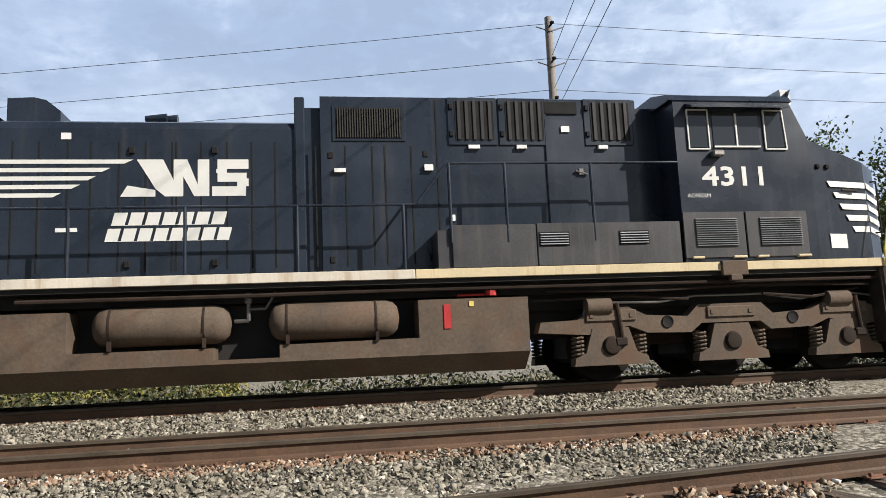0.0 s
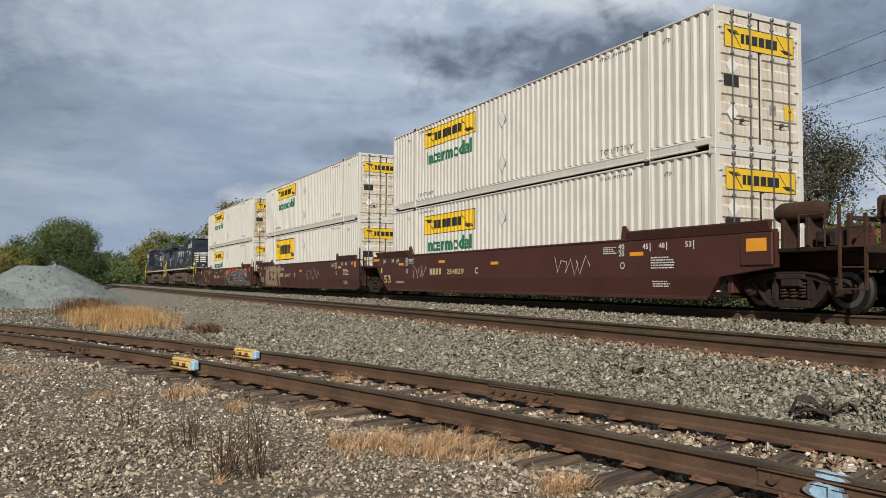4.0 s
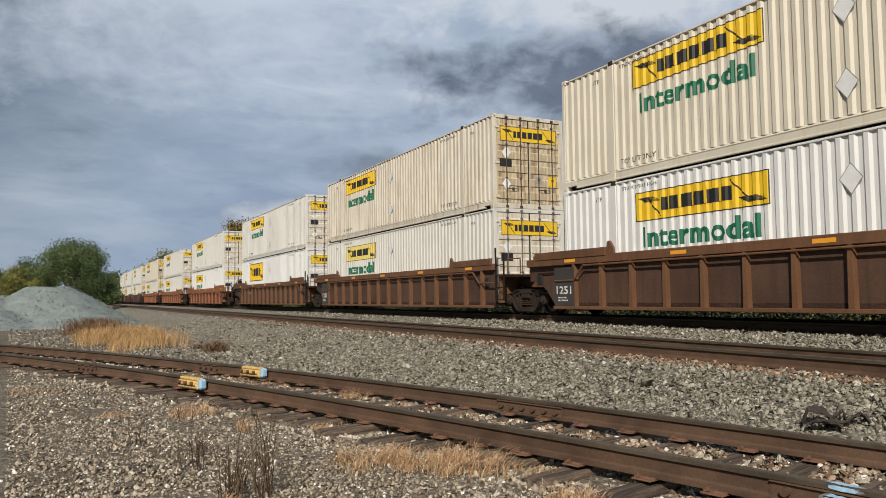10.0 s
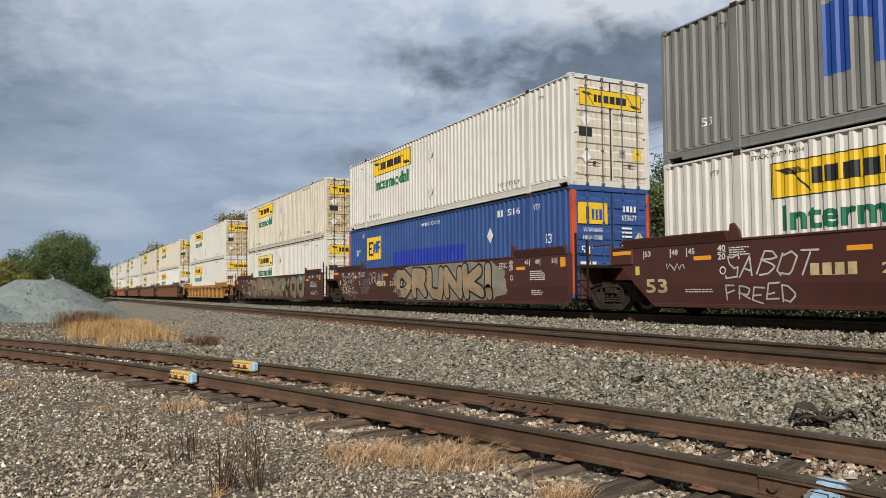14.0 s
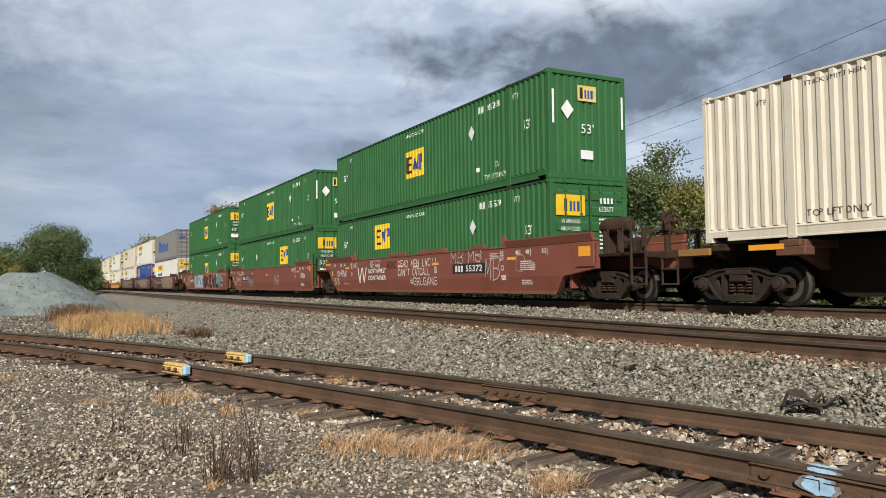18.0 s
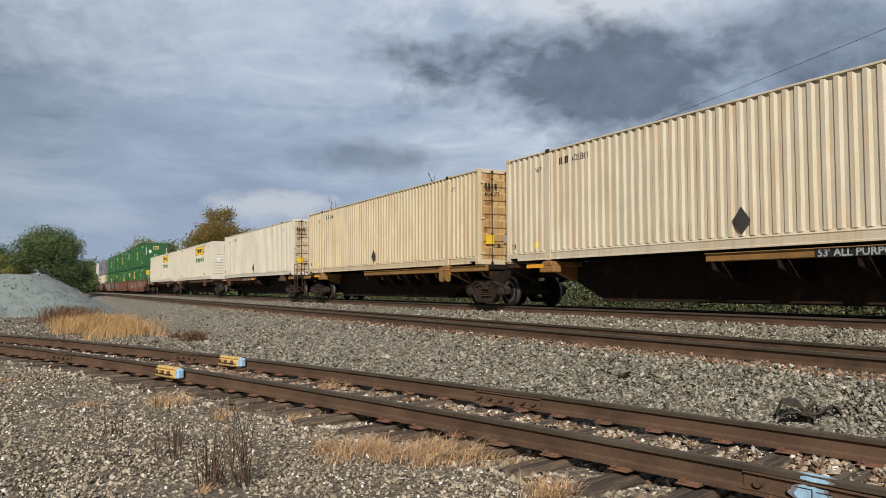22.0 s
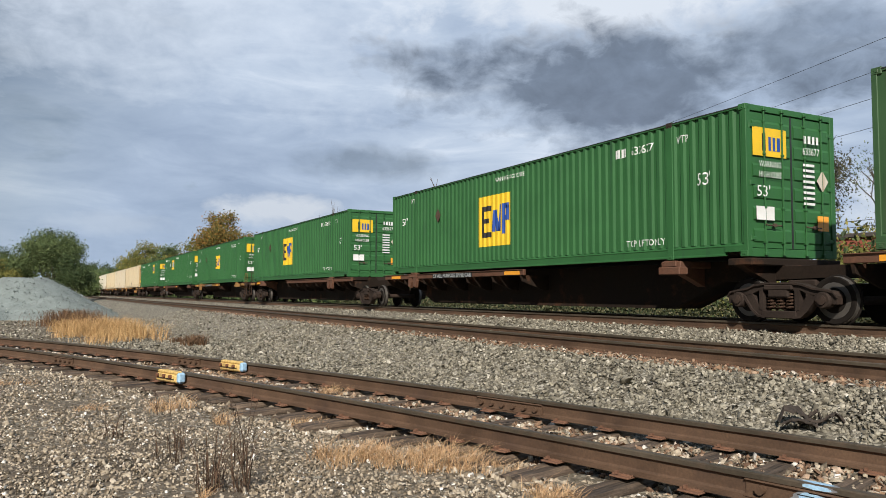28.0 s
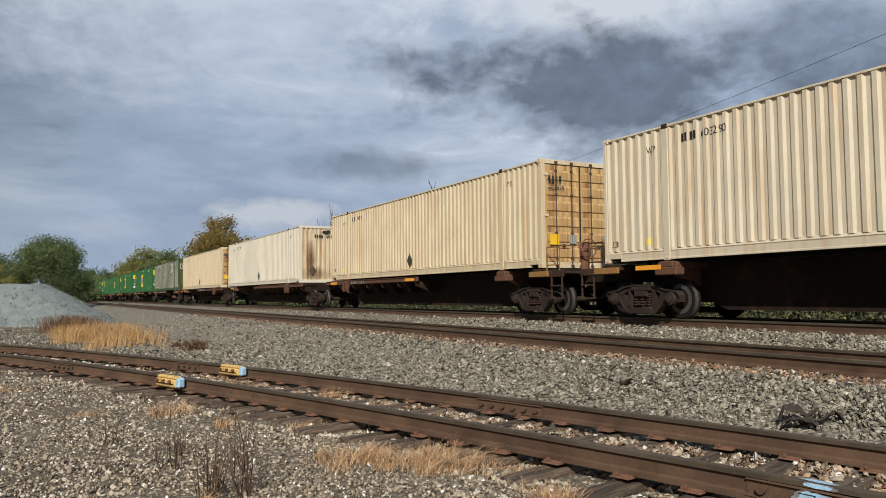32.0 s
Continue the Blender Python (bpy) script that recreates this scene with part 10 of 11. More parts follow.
def build_train():
    stacks = [
        # lower, upper
        (jb(drop=0.16), jb(words="white corrugated container with rust-streaked doors", door="rusty_door")), (jb(words="white corrugated container with a large yellow panel", big=True, lettered=False), jb()), (jb(drop=0.16), jb()),
        (jb(drop=0.16), jb(words="cream-stained corrugated container with a yellow panel", body="ivory", door="rusty_door")), (jb(drop=0.16), jb()), (jb(drop=0.16, body="clean_white"), jb()),
        (jb(words="clean white container with a large black-edged yellow panel", body="clean_white", big=True, lettered=False), jb()),
        (jb(pale=True, drop=0.16), jb(body="dirty_white")), (jb(drop=0.16, body="clean_white"), jb(body="ivory", door="rusty_door", words="cream-stained corrugated container with a yellow panel")),
        (jb(drop=0.16), jb(words="white corrugated container with rust-streaked doors", door="rusty_door")), (jb(pale=True, drop=0.16), jb(body="dirty_white")),
        (container("emp", "blue", "blue corrugated container with red end posts and a yellow mark", "door", emp_decals((2.1, 1.54, 1.5, 0.92), "253106", key="b") + [("fresh_patch", "bluepatch", on_side(lambda: plate(0, 5.7, 0, 0.72), 4.82, 1.04), "fresh_blue")] + emp_door_decals(), "red_post"), jb()),
        (jb(drop=0.16, words="white corrugated container with rust-streaked doors", door="rusty_door"), container("grey", "grey", "grey corrugated container with a large blue name", "door", matson_decals())),
        (emp("green corrugated container with a yellow mark panel", "265120", mark=(7.15, 1.0, 1.5, 0.97)), emp("green corrugated container with a yellow mark panel", "265120", mark=(7.13, 1.06, 1.5, 0.97))),
        (emp("green corrugated container with a yellow mark panel", "651500", mark=(10.08, 1.31, 1.45, 0.97)), emp("green corrugated container with white diamond labels", "265104", mark=(7.2, 1.06, 1.5, 0.97), end="vertical")),
        (emp("green corrugated container with a yellow mark panel", "651539", mark=(4.3, 1.53, 1.47, 0.96)), emp("green corrugated container with white diamond labels", "265288", mark=(7.2, 1.12, 1.45, 0.95), end="vertical")),
    ]
    wells = [
        # paint, style, left, right, gaps
        ("maroon", "smooth", "end", "none", 3.45, 1.75), ("maroon", "smooth", "own", "none", 1.75, 1.87), ("maroon", "smooth", "own", "end", 1.87, 3.68),
        ("orange", "ribbed", "end", "end", 3.68, 3.78), ("orange", "ribbed", "end", "end", 3.78, 3.75), ("orange", "ribbed", "end", "end", 3.75, 3.77),
        ("brown", "ribbed", "end", "none", 3.77, 1.8), ("brown", "ribbed", "own", "none", 1.8, 1.8), ("brown", "ribbed", "own", "end", 1.8, 3.71),
        ("ochre", "ribbed", "end", "end", 3.71, 3.82),
        ("maroon", "smooth", "end", "none", 3.82, 1.72), ("maroon", "smooth", "own", "none", 1.72, 1.62), ("maroon", "smooth", "own", "end", 1.62, 3.84),
        ("redbrown", "smooth", "end", "none", 3.84, 1.64), ("redbrown", "smooth", "own", "none", 1.64, 1.63), ("redbrown", "smooth", "own", "end", 1.63, 3.6),
    ]
    words = {"maroon": "maroon steel well car with spray-painted letters", "orange": "rust-orange ribbed steel well car", "brown": "brown ribbed steel well car, rusty and worn",
             "ochre": "yellow-ochre ribbed steel well car, rust-stained", "redbrown": "red-brown steel well car covered in spray paint"}
    for i, ((low, high), (paint, style, le, ri, gl, gr)) in enumerate(zip(stacks, wells)):
        mid = OFFS[i] + CL / 2
        car = well_car(paint, words[paint], le, ri, gl, gr, style, "well cars of the train", {"orange": 0.36, "brown": 0.20, "ochre": 0.17}.get(paint, 0.2), {"orange": 1.5, "ochre": 1.55}.get(paint, 1.03), 1.20 if paint == "ochre" else WELL_TOP)
        mark_well(car, i, paint, style)
        place(car, mid + {0: 0.3, 1: 0.28, 15: 0.5}.get(i, 0.0), Z_FAR)
        place(low, mid, Z_FAR + 0.33)
        place(high, mid, Z_FAR + 3.235)
    singles = [jb(end="ribs", start=9.59, body="ivory"), jb(end="ribs", start=9.62, body="ivory"), ups("cream-white corrugated container on a flat car", "ivory", "606034"),
               ups("tan corrugated container with rusty doors", "tan", "604077"), ups("cream corrugated container, weathered", "cream", "605881"), ups("tan corrugated container, weathered", "tan", "603553"),
               emp("green corrugated container with a small yellow mark", "245228", mark=(11.4, 1.50, 1.47, 0.97)), container("emp", "green", "green corrugated container with a faded yellow mark", "door", emp_left_decals((4.43, 1.58, 1.46, 0.90), "648571") + emp_door_decals()),
               emp("green corrugated container with a yellow mark", "271020", mark=(7.2, 1.12, 1.45, 0.95)), emp("green corrugated container with a tall yellow mark panel", "633621", mark=(6.2, 0.79, 1.70, 1.43)),
               emp("green corrugated container with a tall yellow mark panel", "633677", mark=(6.3, 0.68, 1.72, 1.50)),
               container("old", "old_green", "dark green flat-sided container with pale upright posts", "door", emp_panel(11.52, 1.75, 1.35, 0.88, "old", True, "dirty_white") + [("diamond_label", "oldd", on_flat(lambda: diamond(0.24), 7.87, 1.74), "white_text"), ("size_plate", "olds", on_flat(lambda: plate(0, 0.46, 0, 0.34), 7.68, 2.34), "white_text"),
                   ("size_plate_text", "oldt", on_flat(word_mark("53/102", 0.17, 0.38), 7.72, 2.47, 0.016), "black"), ("wtp_mark", "oldw", on_flat(word_mark("WTP", 0.15, 0.34), 14.25, CH - 0.42, 0.016), "white_text"), ("wtp_line", "oldl", on_flat(lambda: plate(0, 0.3, 0, 0.03), 14.27, CH - 0.48, 0.016), "white_text"),
                   ("owner_block", "oldo", on_flat(lambda: bars([0.08, 0.09, 0.08, 0.08], 0.16, 0.05), 2.35, CH - 0.36, 0.016), "white_text"), ("serial_number", "oldn", on_flat(word_mark("831537", 0.16, 0.75), 3.1, CH - 0.36, 0.016), "white_text"),
                   ("small_label", "oldm", on_flat(lambda: plate(0, 0.42, 0, 0.09), 2.35, 0.36, 0.016), "white_text"), ("small_label", "oldk", on_flat(lambda: plate(0, 0.42, 0, 0.09), 12.95, 0.36, 0.016), "white_text")] + old_door_decals(), ribbed=True),
               ups("tan corrugated container with rusty yellow doors", "tan", "602343"), ups("cream-white corrugated container with a plain front", "ivory", "605991", end="vertical"),
               ups("tan corrugated container with rusty yellow doors", "tan", "603829"), ups("tan corrugated container, weathered", "cream", "603290")]
    RAIL_TEXTS = {18: (("owner", -2.15, 0), ("370668", -1.3, 0.85)), 20: (("53' ALL PURPOSE SPINE CAR", 1.65, 2.5),), 21: (("owner", -3.9, 0), ("753441", -3.1, 0.8)), 24: (("53' ALL PURPOSE SPINE CAR", -4.2, 2.5),), 26: (("53' ALL PURPOSE SPINE CAR", -4.6, 2.5),),
                  27: (("2-28/1-57", -5.75, 1.0), ("owner", -3.1, 0), ("360000", -2.2, 1.2)), 28: (("owner", 0.35, 0), ("361094", 1.2, 1.2)), 30: (("2-28 / 1-57", -5.55, 1.5),)}
    ends = ["end", "own", "own"] * 5 + ["end"]
    for k, box in enumerate(singles):
        i = 16 + k
        mid = OFFS[i] + CL / 2
        le = ends[k]
        ri = "end" if k % 3 == 2 else "none"
        gl = (OFFS[i] - OFFS[i - 1] - CL) / 2 if k else 1.6
        gr = (OFFS[i + 1] - OFFS[i] - CL) / 2 if i < 31 else 1.3
        car = spine_car("grimy dark spine car with rusted orange brackets", le, ri, gl, gr, "spine cars of the train", -1 if i in (18, 21, 23, 24, 26, 27, 30) else 1, "yellow_rust" if i in (19, 20, 21, 24) else "orange_rust", i == 21, RAIL_TEXTS.get(i, ()), i == 27, i in (28, 31), i == 23)
        place(car, mid, Z_FAR)
        place(box, mid, Z_FAR + 1.235)


def build_engines():
    lead = locomotive("4056", "black diesel locomotive with white stripes, grimy underneath")
    rear = locomotive("4311", "black diesel locomotive with white lettering and grimy trucks")
    place(rear, -19.85, Z_FAR)
    place(lead, -42.2, Z_FAR, 180.0)


build_engines()
build_train()

# ---------------------------------------------------------------- small things by the tracks
def rail_frame(s, near=True):
    """Pose of a spot on a siding rail: x along the rail, z at its top."""
    p, q, z = siding(s)
    p2, q2, _ = siding(s + 0.2)
    a, b = (p, p2) if near else (q, q2)
    return pose(a[0], a[1], z, 0, 0, math.degrees(math.atan2(b[1] - a[1], b[0] - a[0])))


M["block_yellow"] = surface("worn_yellow_enamel", (0.68, 0.47, 0.16), 0.7, spread=0.25, scale=9, grain=60, bump=0.15, stain=(0.20, 0.10, 0.045), stain_amount=0.6, stain_scale=14)
M["block_blue"] = surface("pale_blue_paint", (0.36, 0.56, 0.74), 0.6, spread=0.2, scale=9, bump=0.05)
M["pile_gravel"] = surface("crushed_blue_grey_stone", (0.212, 0.243, 0.232), 0.95, spread=0.16, scale=1.6, grain=11, bump=0.9, stain=(0.17, 0.20, 0.19), stain_amount=0.5, stain_scale=4)


def derail_block(s, near):
    root = thing("rail_clamp", "worn yellow clamp block on the rail with a blue end", "rail clamp", "yellow rail clamps")
    m = rail_frame(s, near)
    part("clamp_body", Geo().box(-0.33, 0.30, -0.155, -0.045, -0.155, -0.035, 0.02).box(-0.31, 0.28, -0.14, -0.04, -0.035, 0.012, 0.015), M["block_yellow"], root)
    for k in range(3):
        part("clamp_bolt", Geo().rod((-0.25 + k * 0.2, -0.19, -0.07), (-0.25 + k * 0.2, -0.15, -0.07), 0.028, 6), M["iron_rust"], root)
    part("clamp_slot", Geo().box(-0.30, 0.24, -0.17, -0.160, -0.105, -0.095), M["dark_mesh"], root)
    part("clamp_end", Geo().box(0.30, 0.39, -0.155, -0.04, -0.15, 0.0, 0.025), M["block_blue"], root)
    root.matrix_basis = m
    return root


def joint_bar(s, near, length, bolts):
    root = thing("rail_joint", "rusty bolted joint bar on the rail's side", "rail joint", "rail joints of the siding")
    part("joint_plate", Geo().prism([(-0.060, -0.165), (-0.022, -0.155), (-0.014, -0.06), (-0.036, -0.045), (-0.052, -0.055), (-0.030, -0.075), (-0.036, -0.145), (-0.066, -0.158)], -length / 2, length / 2, "x"), M["rail"], root)
    for k in range(bolts):
        x = -length / 2 + (k + 0.5) * length / bolts
        part("joint_bolt", Geo().rod((x, -0.032, -0.105), (x, -0.075, -0.105), 0.030, 10), M["rail"], root)
    root.matrix_basis = rail_frame(s, near)
    return root


derail_block(-11.95, True)
derail_block(-12.70, False)
joint_bar(-6.95, False, 0.98, 6)
joint_bar(-15.9, True, 0.8, 4)
joint_bar(-14.2, False, 0.8, 4)
big = joint_bar(-3.0, True, 1.15, 5)


def blue_mark():
    """Sprayed pale blue patch with dark chalk strokes on the joint."""
    root = thing("spray_mark", "pale blue sprayed patch with dark strokes on the rail", "paint mark")
    for name, k, lift, mat_ in (("paint_halo", 1.0, 0.0, "halo_blue"), ("paint_patch", 0.72, 0.0012, "block_blue")):
        rng = random.Random(4)
        n = 22
        ring = [(0.145 * k * math.cos(2 * math.pi * i / n) * rng.uniform(0.8, 1.12), 0.062 * math.sin(2 * math.pi * i / n) * rng.uniform(0.8, 1.05) * (0.9 + 0.1 * k)) for i in range(n)]
        part(name, Geo().add([(p, -0.0768 - lift, -0.105 + q) for p, q in ring], [tuple(range(n))]), M[mat_], root)
        part(name, Geo().add([(p * 0.95, 0.0 + q * 0.52, 0.0014 + lift) for p, q in ring], [tuple(range(n))]), M[mat_], root)
        part(name, Geo().add([(p * 0.95, -0.0372 - lift, -0.020 + q * 0.26) for p, q in ring], [tuple(range(n))]), M[mat_], root)
    part("dark_stroke", Geo().box(-0.10, 0.0, -0.0795, -0.0785, -0.075, -0.069).box(0.0, 0.007, -0.0795, -0.0785, -0.13, -0.069).box(0.03, 0.12, -0.0795, -0.0785, -0.085, -0.079), M["dark_mesh"], root)
    root.matrix_basis = rail_frame(-3.10, True)


M["halo_blue"] = surface("faint_blue_overspray", (0.21, 0.22, 0.235), 0.7, spread=0.3, scale=14, bump=0.05, stain=(0.16, 0.10, 0.07), stain_amount=0.5, stain_scale=12)
blue_mark()


def cloth_strip(path, width, seed, lean_=0.0, solid=True):
    """A crumpled strip of cloth laid along a path, with thickness."""
    pts = [Vector(p) for p in path]
    rows, m = [], 7
    for a, b in zip(pts, pts[1:]):
        rows += [a.lerp(b, k / 4) for k in range(4)]
    rows.append(pts[-1])
    v, f = [], []
    for side in (0.0, -0.012):
        for i, p in enumerate(rows):
            for j in range(m):
                w = (j / (m - 1) - 0.5) * width * (0.8 + 0.5 * noise.noise((i * 0.4, seed, 0)))
                fold = 0.030 * noise.noise((i * 0.55, j * 0.8, seed)) + 0.014 * noise.noise((i * 1.3, j * 1.7, seed + 5))
                v.append((p.x + 0.02 * noise.noise((j * 0.9, i * 0.3, seed + 2)), p.y + w, (p.z + lean_ * w + fold) if side == 0.0 else -0.03 if solid else p.z + lean_ * w + fold - 0.014))
    n = len(rows)
    for i in range(n - 1):
        for j in range(m - 1):
            a = i * m + j
            f += [(a, a + m, a + m + 1, a + 1), (n * m + a, n * m + a + 1, n * m + a + m + 1, n * m + a + m)]
    for i in range(n - 1):
        for j in (0, m - 1):
            a = i * m + j
            f.append((a, a + m, n * m + a + m, n * m + a))
    return Geo().add(v, f)


def debris():
    root = thing("torn_rag_heap", "crumpled dark brown rag lying on the ballast", "rag")
    mat_ = surface("dirty_brown_cloth", (0.050, 0.038, 0.030), 0.9, spread=0.4, scale=7, grain=50, bump=0.4)
    part("rag_flap", cloth_strip([(-0.32, 0.04, 0.05), (-0.26, 0.04, 0.14), (-0.14, 0.05, 0.13), (0.0, 0.04, 0.05)], 0.16, 1, 0.25, False), mat_, root, smooth=True)
    part("rag_fold", cloth_strip([(-0.28, -0.06, 0.02), (-0.18, -0.07, 0.06), (-0.05, -0.06, 0.05), (0.06, -0.06, 0.02)], 0.22, 2, -0.1, False), mat_, root, smooth=True)
    part("rag_arm", cloth_strip([(-0.08, -0.02, 0.05), (0.08, 0.0, 0.045), (0.20, 0.02, 0.11), (0.26, 0.02, 0.11), (0.36, -0.02, 0.01)], 0.13, 3, -0.2, False), mat_, root, smooth=True)
    part("rag_shred", cloth_strip([(-0.02, 0.05, 0.08), (0.06, 0.06, 0.13), (0.10, 0.05, 0.06)], 0.06, 4, 0.0, False), mat_, root, smooth=True)
    z = float(ground_z(np.array([-4.55]), np.array([6.15]))[0])
    root.matrix_basis = pose(-4.53, 6.15, z + 0.015, 0, 0, 36) @ Matrix.Diagonal((0.84, 0.84, 1.1, 1.0))


debris()


def single_rock(x, y, size, words, tone, dz=0.0):
    bm = bmesh.new()
    bmesh.ops.create_icosphere(bm, subdivisions=2, radius=1)
    for p in bm.verts:
        p.co *= 1 + 0.25 * noise.noise(p.co * 1.4 + Vector((x, y, 0)))
        p.co = Vector((p.co.x * size, p.co.y * size * 0.8, p.co.z * size * 0.55))
    me = bpy.data.meshes.new("rock")
    bm.to_mesh(me)
    bm.free()
    me.materials.append(surface("rock_stone", tone, 0.85, spread=0.12, scale=9, bump=0.3))
    ob = tagged(new("rock", me), words, "rock")
    ob.location = (x, y, float(ground_z(np.array([x]), np.array([y]))[0]) + size * 0.3 + dz)
    return ob


single_rock(-3.40, 4.70, 0.085, "pale flat rock between the rails", (0.55, 0.50, 0.43))
single_rock(-3.85, 3.72, 0.075, "tan rounded rock beside the rail", (0.34, 0.24, 0.14))
single_rock(-3.95, 3.62, 0.06, "brown rounded rock beside the rail", (0.20, 0.15, 0.10))


# ---------------------------------------------------------------- gravel pile
def gravel_pile():
    n = 120
    xs, ys = np.linspace(-58, -40, n), np.linspace(-13, 6, n)
    X, Y = np.meshgrid(xs, ys, indexing="ij")

    def cone(cx, cy, r, h, top=0.35):
        d = np.hypot((X - cx), (Y - cy) * 1.0)
        return h * np.clip((1 - d / r) / (1 - top), 0, 1)
    Z = np.maximum.reduce([cone(-50.5, -0.7, 5.2, 2.25, 0.22), cone(-50.5, -3.6, 5.2, 1.75, 0.2), cone(-46.8, 0.9, 3.4, 1.15, 0.15), cone(-51, -7.0, 4.5, 1.1, 0.2), cone(-47.0, -3.5, 3.6, 0.95, 0.2)])
    rough = np.array([[0.10 * noise.noise((x * 0.9, y * 0.9, 0)) + 0.05 * noise.noise((x * 3.1, y * 3.1, 4)) + 0.03 * noise.noise((x * 8, y * 8, 2)) for y in ys] for x in xs])
    Z = np.where(Z > 0.02, Z + rough * np.clip(Z * 2, 0, 1), -0.25) + float(ground_z(np.array([-48.0]), np.array([-1.0]))[0])
    idx = np.arange(n * n).reshape(n, n)
    faces = np.stack([idx[:-1, :-1], idx[1:, :-1], idx[1:, 1:], idx[:-1, 1:]], -1).reshape(-1, 4)
    me = fast_mesh("aggregate_mound", np.stack([X, Y, Z], -1).reshape(-1, 3), faces, M["pile_gravel"])
    me.shade_smooth()
    tagged(new("aggregate_mound", me), "tall pile of blue-grey crushed stone on the lot", "gravel pile")
    rng = np.random.default_rng(8)
    k = 15000
    i, j = rng.integers(0, n - 1, k), rng.integers(0, n - 1, k)
    P = np.stack([xs[i] + rng.uniform(0, 0.15, k), ys[j] + rng.uniform(0, 0.16, k), Z[i, j]], 1)
    P = P[Z[i, j] > 0.06]
    M["pile_stone"] = stone_material("pile_stone", [(0.0, (0.15, 0.175, 0.165)), (0.6, (0.23, 0.262, 0.25)), (1.0, (0.36, 0.395, 0.375))])
    tagged(new("pile_stones", stones_mesh("pile_stones", P, 0.024 * rng.lognormal(0, 0.3, len(P)), M["pile_stone"], rng, False)), "loose blue-grey stones on the gravel pile", "gravel", kind="stuff")


gravel_pile()


# ---------------------------------------------------------------- trees
def leaf_material(name, c0, c1, c2):
    m = stone_material(name, [(0.0, c0), (0.55, c1), (1.0, c2)])
    b = m.node_tree.nodes["Principled BSDF"]
    b.inputs["Roughness"].default_value = 0.7
    b.inputs["Transmission Weight"].default_value = 0.0
    return m


M["leaf"] = leaf_material("green_leaves", (0.060, 0.092, 0.034), (0.100, 0.140, 0.050), (0.170, 0.200, 0.074))
M["leaf_dark"] = leaf_material("dark_green_leaves", (0.030, 0.050, 0.019), (0.055, 0.084, 0.029), (0.098, 0.128, 0.043))
M["leaf_autumn"] = leaf_material("turning_leaves", (0.085, 0.095, 0.024), (0.19, 0.155, 0.038), (0.38, 0.18, 0.042))
M["leaf_yellow"] = leaf_material("yellow_green_leaves", (0.0725, 0.087, 0.0217), (0.174, 0.174, 0.0435), (0.319, 0.2755, 0.0725))
M["leaf_olive"] = leaf_material("olive_brown_leaves", (0.035, 0.036, 0.018), (0.066, 0.066, 0.032), (0.12, 0.105, 0.052))
M["leaf_mixed"] = leaf_material("mixed_weed_leaves", (0.024, 0.034, 0.013), (0.058, 0.064, 0.027), (0.17, 0.15, 0.078))
M["bark"] = surface("grey_brown_bark", (0.085, 0.066, 0.050), 0.95, spread=0.3, scale=3, grain=25, bump=0.6)


def limb(g, a, d, length, r, depth, rng, tips):
    """A bent limb that forks."""
    p = Vector(a)
    d = Vector(d).normalized()
    for k in range(3):
        e = p + d * (length / 3)
        g.rod(p, e, r * (1 - 0.18 * k), 6, r * (1 - 0.18 * (k + 1)), False)
        p = e
        d = (d + Vector((rng.uniform(-0.25, 0.25), rng.uniform(-0.25, 0.25), rng.uniform(-0.05, 0.18)))).normalized()
        if depth <= 1:
            tips.append(p.copy())
    if depth > 0:
        for _ in range(rng.choice((2, 3))):
            u = (d + Vector((rng.uniform(-0.9, 0.9), rng.uniform(-0.9, 0.9), rng.uniform(-0.15, 0.6)))).normalized()
            limb(g, p, u, length * rng.uniform(0.55, 0.8), r * 0.5, depth - 1, rng, tips)
    else:
        tips.append(p.copy())


